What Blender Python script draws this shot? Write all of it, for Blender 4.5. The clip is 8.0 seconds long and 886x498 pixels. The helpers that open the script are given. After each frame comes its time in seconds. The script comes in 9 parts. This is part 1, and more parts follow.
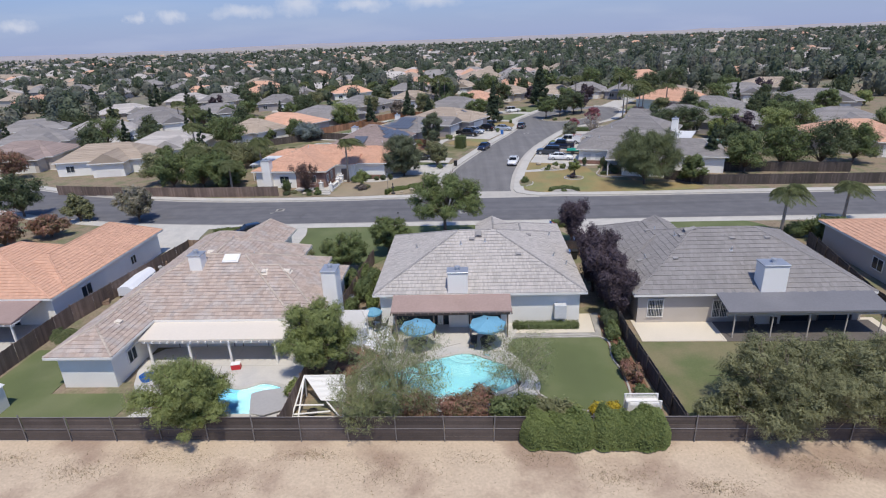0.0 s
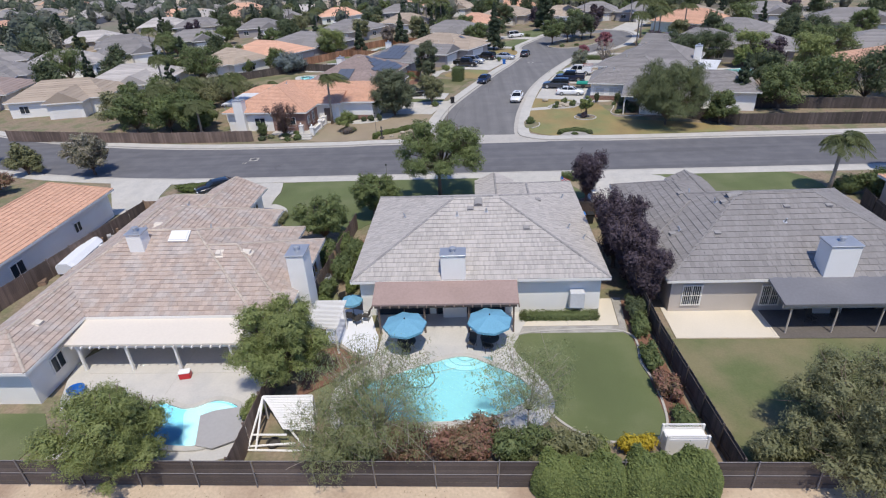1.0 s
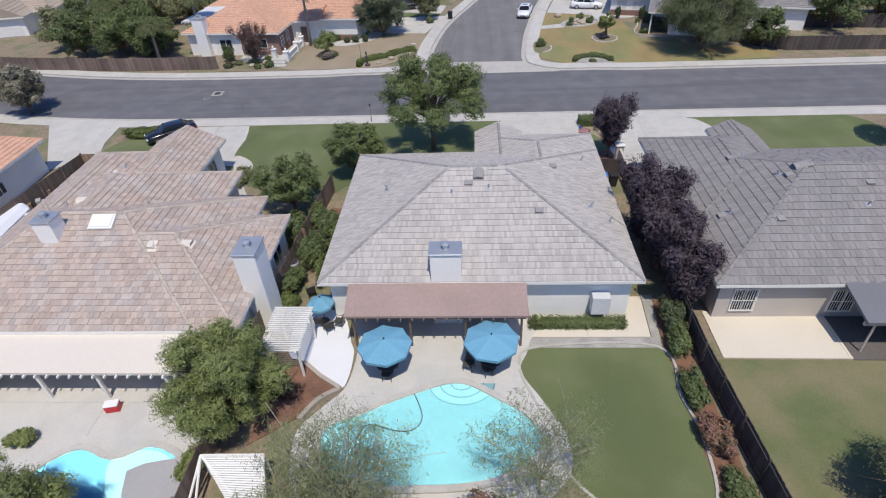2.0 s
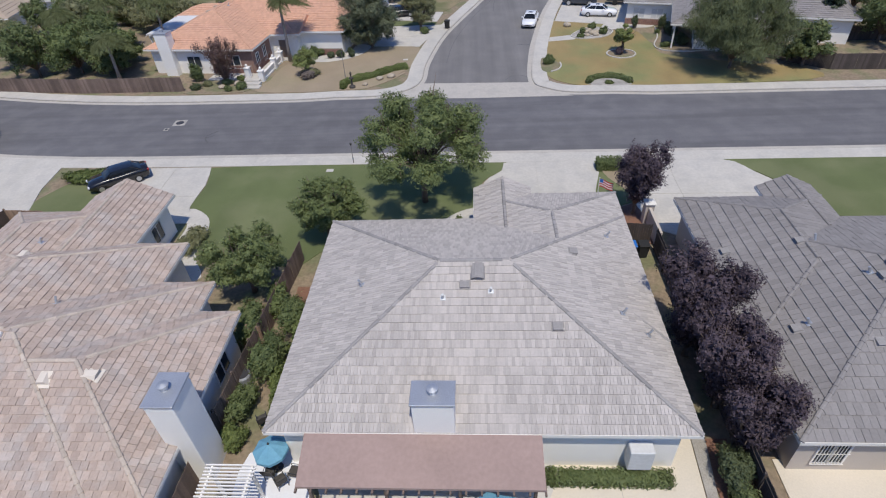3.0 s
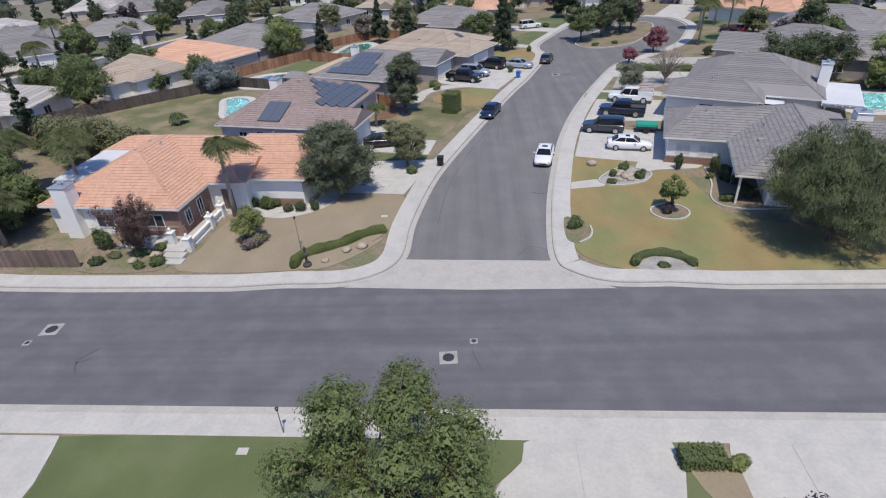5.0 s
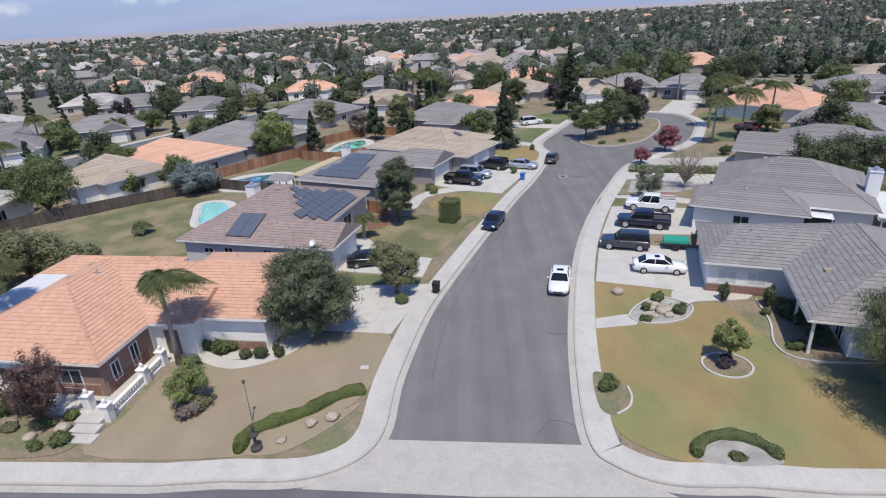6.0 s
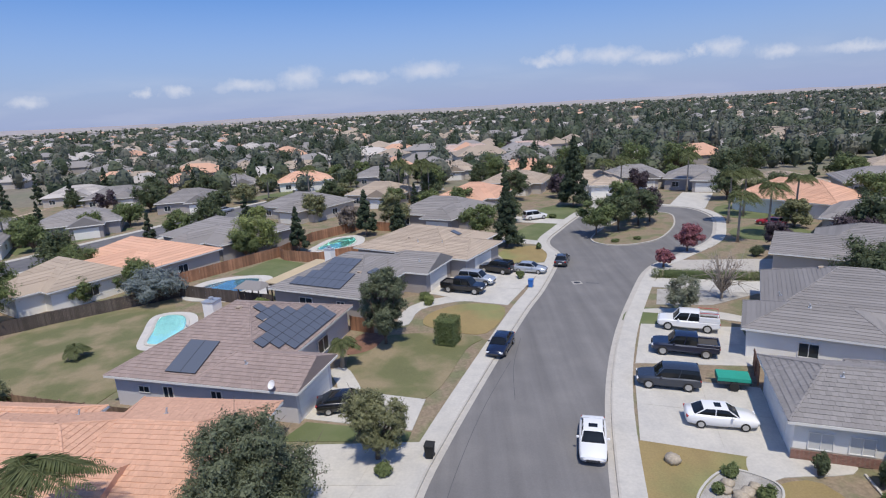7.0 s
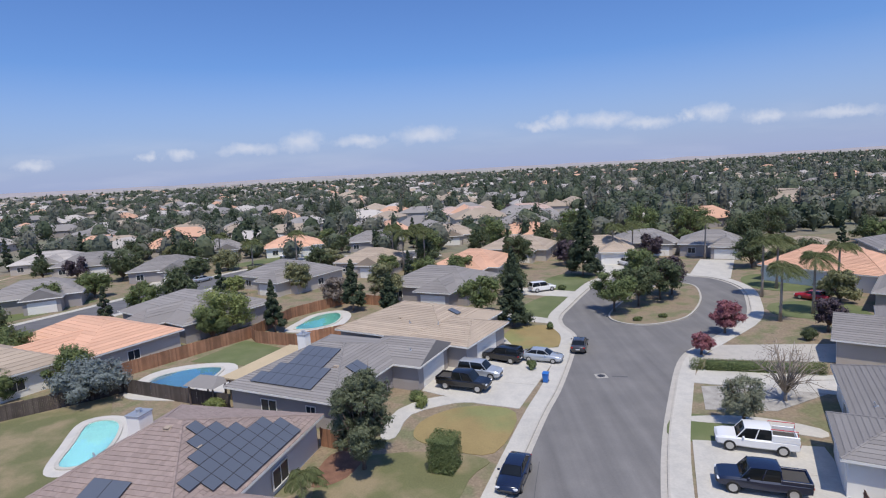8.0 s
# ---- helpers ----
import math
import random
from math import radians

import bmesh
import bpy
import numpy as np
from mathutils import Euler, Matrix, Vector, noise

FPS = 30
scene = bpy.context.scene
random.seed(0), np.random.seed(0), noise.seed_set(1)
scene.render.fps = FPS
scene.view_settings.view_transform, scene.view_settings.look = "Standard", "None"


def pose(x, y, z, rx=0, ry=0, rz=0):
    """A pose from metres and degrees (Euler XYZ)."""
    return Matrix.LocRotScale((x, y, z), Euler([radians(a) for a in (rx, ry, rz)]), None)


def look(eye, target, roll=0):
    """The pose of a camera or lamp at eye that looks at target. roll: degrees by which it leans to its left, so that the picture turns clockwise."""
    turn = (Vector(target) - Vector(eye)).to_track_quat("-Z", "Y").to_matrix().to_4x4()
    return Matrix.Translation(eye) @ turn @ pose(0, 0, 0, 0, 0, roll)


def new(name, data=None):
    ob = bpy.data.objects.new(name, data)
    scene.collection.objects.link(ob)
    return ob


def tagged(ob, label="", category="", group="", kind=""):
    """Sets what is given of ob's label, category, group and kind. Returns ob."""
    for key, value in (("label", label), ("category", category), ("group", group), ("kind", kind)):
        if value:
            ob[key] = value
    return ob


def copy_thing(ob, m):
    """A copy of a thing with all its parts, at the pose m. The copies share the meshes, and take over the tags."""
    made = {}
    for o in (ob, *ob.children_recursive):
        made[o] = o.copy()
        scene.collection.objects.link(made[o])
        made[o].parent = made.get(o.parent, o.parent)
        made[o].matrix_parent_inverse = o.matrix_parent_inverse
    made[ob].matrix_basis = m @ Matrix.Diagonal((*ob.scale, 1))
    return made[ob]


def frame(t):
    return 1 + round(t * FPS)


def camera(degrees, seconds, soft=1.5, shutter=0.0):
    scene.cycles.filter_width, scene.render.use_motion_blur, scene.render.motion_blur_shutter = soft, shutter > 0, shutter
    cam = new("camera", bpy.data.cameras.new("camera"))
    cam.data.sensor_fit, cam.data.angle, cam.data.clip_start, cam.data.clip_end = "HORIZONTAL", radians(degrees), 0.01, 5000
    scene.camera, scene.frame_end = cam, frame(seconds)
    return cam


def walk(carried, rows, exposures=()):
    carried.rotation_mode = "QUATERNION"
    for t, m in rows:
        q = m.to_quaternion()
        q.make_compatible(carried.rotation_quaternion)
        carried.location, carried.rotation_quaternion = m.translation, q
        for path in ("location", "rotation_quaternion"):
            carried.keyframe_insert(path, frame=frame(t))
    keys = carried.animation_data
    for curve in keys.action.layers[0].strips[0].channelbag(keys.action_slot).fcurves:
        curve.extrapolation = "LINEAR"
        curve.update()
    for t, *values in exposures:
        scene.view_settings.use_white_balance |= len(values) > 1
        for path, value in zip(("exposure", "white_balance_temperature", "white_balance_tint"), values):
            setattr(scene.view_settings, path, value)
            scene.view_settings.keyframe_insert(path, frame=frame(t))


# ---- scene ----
# ---- camera ----
cam = camera(77.4, 8.0, soft=1.15)
PATH = [
    (0, (0.087, -0.621, 23.26), (-0.029, 1.244, 22.548), -2.4),
    (0.5, (0.134, 3.959, 23.247), (0.017, 5.784, 22.437), -2.7),
    (1, (0.166, 8.636, 23.202), (0.047, 10.394, 22.257), -3.0),
    (1.2, (0.18, 10.567, 23.188), (0.061, 12.295, 22.187), -3.1),
    (2.3, (0.349, 21.152, 23.14), (0.223, 22.714, 21.898), -3.4),
    (2.5, (0.389, 23.114, 23.144), (0.262, 24.676, 21.902), -3.4),
    (3, (0.47, 28.2, 23.198), (0.341, 29.761, 21.954), -3.7),
    (3.5, (0.633, 33.322, 23.262), (0.499, 34.883, 22.019), -3.8),
    (4, (0.704, 38.55, 23.301), (0.569, 40.128, 22.079), -3.8),
    (4.5, (0.671, 43.942, 23.282), (0.535, 45.56, 22.115), -3.9),
    (4.7, (0.63, 46.138, 23.269), (0.497, 47.793, 22.154), -3.7),
    (5.8, (0.413, 58.24, 23.11), (0.291, 60.053, 22.272), -3.3),
    (6, (0.385, 60.486, 23.098), (0.263, 62.324, 22.318), -3.3),
    (6.5, (0.216, 66.176, 23.043), (0.102, 68.067, 22.404), -3.2),
    (7, (0.063, 71.984, 23.032), (-0.041, 73.918, 22.535), -3.2),
    (7.5, (-0.081, 77.817, 22.965), (-0.176, 79.784, 22.616), -3.2),
    (8, (-0.178, 83.662, 22.887), (-0.265, 85.64, 22.602), -3.2),
]
walk(cam, [(t, look(eye, target, roll)) for t, eye, target, roll in PATH],
     [(0.0, -0.50), (1.2, -0.44), (2.4, -0.55), (4.2, -0.64), (4.8, -0.55), (6.0, -0.40), (7.0, -0.47), (8.0, -0.45)])

# ---- light ----
SUN_TO = Vector((0.11, -0.42, 1.0)).normalized()
world = bpy.data.worlds.new("world")
scene.world = world
world.use_nodes = True
wn, wl = world.node_tree.nodes, world.node_tree.links
bg = wn["Background"]
sky = wn.new("ShaderNodeTexSky")
sky.sky_type = "NISHITA"
sky.sun_disc = False
sky.sun_elevation = math.asin(SUN_TO.z)
sky.sun_rotation = math.atan2(SUN_TO.x, SUN_TO.y)
sky.air_density, sky.dust_density, sky.ozone_density, sky.altitude = 1.0, 1.2, 2.0, 120
bg.inputs["Strength"].default_value = 0.13
# small fair-weather clouds low over the horizon: place and half size as slopes across and up
CLOUDS = [(-0.286, 0.0636, 0.035, 0.0146), (-0.18, 0.0576, 0.042, 0.0088), (-0.064, 0.0636, 0.044, 0.0126), (-0.385, 0.0544, 0.045, 0.0089), (-0.51, 0.0524, 0.027, 0.0079),
          (-0.571, 0.0538, 0.016, 0.007), (-0.787, 0.0466, 0.036, 0.0091), (0.134, 0.0676, 0.027, 0.0067), (0.175, 0.0748, 0.021, 0.0114), (0.246, 0.0707, 0.046, 0.0114),
          (0.324, 0.0614, 0.043, 0.0085), (0.436, 0.0718, 0.027, 0.0122), (0.529, 0.0617, 0.032, 0.0094), (0.396, 0.0676, 0.015, 0.0076), (0.655, 0.0608, 0.065, 0.0075)]


def sky_math(kind, a, b=None):
    nd = wn.new("ShaderNodeMath")
    nd.operation = kind
    for i, q in enumerate((a, b)):
        if q is None:
            continue
        if isinstance(q, (int, float)):
            nd.inputs[i].default_value = q
        else:
            wl.new(q, nd.inputs[i])
    return nd.outputs[0]


def sky_vector(kind, a, b):
    nd = wn.new("ShaderNodeVectorMath")
    nd.operation = kind
    wl.new(a, nd.inputs[0])
    if isinstance(b, tuple):
        nd.inputs[1].default_value = b
    else:
        wl.new(b, nd.inputs[1])
    return nd


tc = wn.new("ShaderNodeTexCoord")
sep = wn.new("ShaderNodeSeparateXYZ")
wl.new(tc.outputs["Generated"], sep.inputs[0])
ahead = sky_math("MAXIMUM", sky_math("ABSOLUTE", sep.outputs[1]), 0.15)
flat = wn.new("ShaderNodeCombineXYZ")
wl.new(sky_math("DIVIDE", sep.outputs[0], ahead), flat.inputs[0]), wl.new(sky_math("DIVIDE", sep.outputs[2], ahead), flat.inputs[1])
cn = wn.new("ShaderNodeTexNoise")
cn.inputs["Scale"].default_value, cn.inputs["Detail"].default_value, cn.inputs["Roughness"].default_value = 34, 6, 0.62
wl.new(flat.outputs[0], cn.inputs["Vector"])
shift = sky_vector("MULTIPLY", sky_vector("SUBTRACT", cn.outputs["Color"], (0.5, 0.5, 0.5)).outputs[0], (0.075, 0.030, 0.0))
place = sky_vector("ADD", flat.outputs[0], shift.outputs[0]).outputs[0]
cover = None
for cx_, cz_, cw_, ch_ in CLOUDS:
    d_ = sky_vector("MULTIPLY", sky_vector("SUBTRACT", place, (cx_, cz_, 0.0)).outputs[0], (0.8 / cw_, 0.75 / ch_, 1.0))
    ln = wn.new("ShaderNodeVectorMath")
    ln.operation = "LENGTH"
    wl.new(d_.outputs[0], ln.inputs[0])
    puff = sky_math("SUBTRACT", 1.15, ln.outputs["Value"])
    cover = puff if cover is None else sky_math("MAXIMUM", cover, puff)
soft_edge = wn.new("ShaderNodeMapRange")
soft_edge.inputs[1].default_value, soft_edge.inputs[2].default_value, soft_edge.inputs[4].default_value = 0.0, 0.95, 0.72
wl.new(cover, soft_edge.inputs[0])
# a faint veil between the clouds
veil_noise = wn.new("ShaderNodeTexNoise")
veil_noise.inputs["Scale"].default_value, veil_noise.inputs["Detail"].default_value = 4.0, 5
stretch = wn.new("ShaderNodeMapping")
stretch.inputs["Scale"].default_value = (1.0, 6.0, 1.0)
wl.new(flat.outputs[0], stretch.inputs[0]), wl.new(stretch.outputs[0], veil_noise.inputs["Vector"])
veil = wn.new("ShaderNodeMapRange")
veil.inputs[1].default_value, veil.inputs[2].default_value, veil.inputs[4].default_value = 0.48, 0.78, 0.22
wl.new(veil_noise.outputs[0], veil.inputs[0])
veil_band = wn.new("ShaderNodeMapRange")
veil_band.inputs[1].default_value, veil_band.inputs[2].default_value = 0.085, 0.05
wl.new(sep.outputs[2], veil_band.inputs[0])
clouds = sky_math("MAXIMUM", soft_edge.outputs[0], sky_math("MULTIPLY", veil.outputs[0], veil_band.outputs[0]))
mix = wn.new("ShaderNodeMixRGB")
mix.inputs[2].default_value = (7.0, 7.4, 8.6, 1)
haze = wn.new("ShaderNodeMapRange")
haze.inputs[1].default_value, haze.inputs[2].default_value = 0.18, 0.01
haze.inputs[4].default_value = 0.80
hmix = wn.new("ShaderNodeMixRGB")
hmix.inputs[2].default_value = (4.15, 4.85, 7.5, 1)
wl.new(sep.outputs[2], haze.inputs[0])
grade = wn.new("ShaderNodeMixRGB")
grade.blend_type, grade.inputs[0].default_value, grade.inputs[2].default_value = "MULTIPLY", 1.0, (0.70, 0.97, 1.48, 1)
wl.new(sky.outputs[0], grade.inputs[1]), wl.new(grade.outputs[0], hmix.inputs[1]), wl.new(haze.outputs[0], hmix.inputs[0])
wl.new(hmix.outputs[0], mix.inputs[1]), wl.new(clouds, mix.inputs[0])
wl.new(mix.outputs[0], bg.inputs[0])
sun = new("sun", bpy.data.lights.new("sun", "SUN"))
sun.data.energy, sun.data.angle, sun.data.color = 5.0, radians(0.6), (1.0, 0.925, 0.80)
sun.matrix_world = look(SUN_TO * 200, (0, 0, 0))


# ---- materials ----
def mat(name, colour, rough=0.85, vary=0.25, big=0.25, small=8.0, bump=0.25, island=0.0, per_object=0.0, metal=0.0, tint=None, streak=None):
    """A rough surface: two scales of stain and grain, relief, and a change of tone from piece to piece."""
    m = bpy.data.materials.new(name)
    m.use_nodes = True
    n, l = m.node_tree.nodes, m.node_tree.links
    b = n["Principled BSDF"]
    b.inputs["Roughness"].default_value, b.inputs["Metallic"].default_value = rough, metal
    t = n.new("ShaderNodeTexCoord")
    a, c = n.new("ShaderNodeTexNoise"), n.new("ShaderNodeTexNoise")
    a.inputs["Scale"].default_value, a.inputs["Detail"].default_value = big, 5
    c.inputs["Scale"].default_value, c.inputs["Detail"].default_value = small, 4
    add = n.new("ShaderNodeMath")
    add.operation = "ADD"
    rng = n.new("ShaderNodeMapRange")
    rng.inputs[1].default_value, rng.inputs[2].default_value = 0.65, 1.35
    rng.inputs[3].default_value, rng.inputs[4].default_value = 1 - vary, 1 + vary
    last = rng.outputs[0]
    l.new(t.outputs["Object"], a.inputs["Vector"]), l.new(t.outputs["Object"], c.inputs["Vector"])
    l.new(a.outputs[0], add.inputs[0]), l.new(c.outputs[0], add.inputs[1]), l.new(add.outputs[0], rng.inputs[0])
    if streak:
        mp, sn, sr, sk = n.new("ShaderNodeMapping"), n.new("ShaderNodeTexNoise"), n.new("ShaderNodeMapRange"), n.new("ShaderNodeMath")
        mp.inputs["Scale"].default_value, mp.inputs["Rotation"].default_value = (streak[0], streak[1], 1), (0, 0, radians(streak[2]))
        sn.inputs["Scale"].default_value, sn.inputs["Detail"].default_value = 1.0, 4
        sr.inputs[1].default_value, sr.inputs[2].default_value, sr.inputs[3].default_value, sr.inputs[4].default_value = 0.3, 0.7, 1 - streak[3], 1 + streak[3]
        sk.operation = "MULTIPLY"
        l.new(t.outputs["Object"], mp.inputs[0]), l.new(mp.outputs[0], sn.inputs["Vector"]), l.new(sn.outputs[0], sr.inputs[0])
        l.new(sr.outputs[0], sk.inputs[0]), l.new(last, sk.inputs[1])
        last = sk.outputs[0]
    for kind, out, amount in (("ShaderNodeNewGeometry", "Random Per Island", island), ("ShaderNodeObjectInfo", "Random", per_object)):
        if amount:
            g, r, k = n.new(kind), n.new("ShaderNodeMapRange"), n.new("ShaderNodeMath")
            r.inputs[3].default_value, r.inputs[4].default_value = 1 - amount, 1 + amount
            k.operation = "MULTIPLY"
            l.new(g.outputs[out], r.inputs[0]), l.new(r.outputs[0], k.inputs[0]), l.new(last, k.inputs[1])
            last = k.outputs[0]
    base = n.new("ShaderNodeMixRGB")
    base.blend_type, base.inputs[0].default_value = "MULTIPLY", 1.0
    base.inputs[1].default_value = (*colour, 1)
    if tint:
        tm = n.new("ShaderNodeMixRGB")
        tm.inputs[1].default_value, tm.inputs[2].default_value = (*colour, 1), (*tint, 1)
        tr = n.new("ShaderNodeValToRGB")
        tr.color_ramp.elements[0].position, tr.color_ramp.elements[1].position = 0.45, 0.62
        l.new(a.outputs[0], tr.inputs[0]), l.new(tr.outputs[0], tm.inputs[0]), l.new(tm.outputs[0], base.inputs[1])
    l.new(last, base.inputs[2]), l.new(base.outputs[0], b.inputs["Base Color"])
    if bump:
        bp = n.new("ShaderNodeBump")
        bp.inputs["Strength"].default_value, bp.inputs["Distance"].default_value = bump, 0.02
        l.new(c.outputs[0], bp.inputs["Height"]), l.new(bp.outputs[0], b.inputs["Normal"])
    return m


def gloss(name, colour, rough=0.1, coat=0.0, metal=0.0, transmission=0.0, ior=1.45, emit=0.0):
    m = bpy.data.materials.new(name)
    m.use_nodes = True
    b = m.node_tree.nodes["Principled BSDF"]
    b.inputs["Base Color"].default_value = (*colour, 1)
    b.inputs["Roughness"].default_value, b.inputs["Metallic"].default_value = rough, metal
    b.inputs["Coat Weight"].default_value, b.inputs["Transmission Weight"].default_value = coat, transmission
    b.inputs["IOR"].default_value = ior
    return m


def leafy(name, colour, other, spread=0.3, glow=0.35):
    """Leaves: two greens from leaf to leaf, some light let through."""
    m = bpy.data.materials.new(name)
    m.use_nodes = True
    n, l = m.node_tree.nodes, m.node_tree.links
    b = n["Principled BSDF"]
    b.inputs["Roughness"].default_value = 0.6
    b.inputs["Specular IOR Level"].default_value = 0.25
    g, mx = n.new("ShaderNodeNewGeometry"), n.new("ShaderNodeMixRGB")
    mx.inputs[1].default_value, mx.inputs[2].default_value = (*colour, 1), (*other, 1)
    t = n.new("ShaderNodeTexCoord")
    a = n.new("ShaderNodeTexNoise")
    a.inputs["Scale"].default_value, a.inputs["Detail"].default_value = 0.7, 3
    av = n.new("ShaderNodeMath")
    av.operation, av.inputs[1].default_value = "MULTIPLY_ADD", 0.6
    r = n.new("ShaderNodeMapRange")
    r.inputs[1].default_value, r.inputs[2].default_value = 0.35, 1.05
    l.new(t.outputs["Object"], a.inputs["Vector"])
    l.new(g.outputs["Random Per Island"], av.inputs[0]), l.new(a.outputs[0], av.inputs[2]), l.new(av.outputs[0], r.inputs[0])
    l.new(r.outputs[0], mx.inputs[0]), l.new(mx.outputs[0], b.inputs["Base Color"])
    tr, ms = n.new("ShaderNodeBsdfTranslucent"), n.new("ShaderNodeMixShader")
    ms.inputs[0].default_value = glow
    l.new(mx.outputs[0], tr.inputs[0]), l.new(b.outputs[0], ms.inputs[1]), l.new(tr.outputs[0], ms.inputs[2])
    l.new(ms.outputs[0], n["Material Output"].inputs[0])
    return m


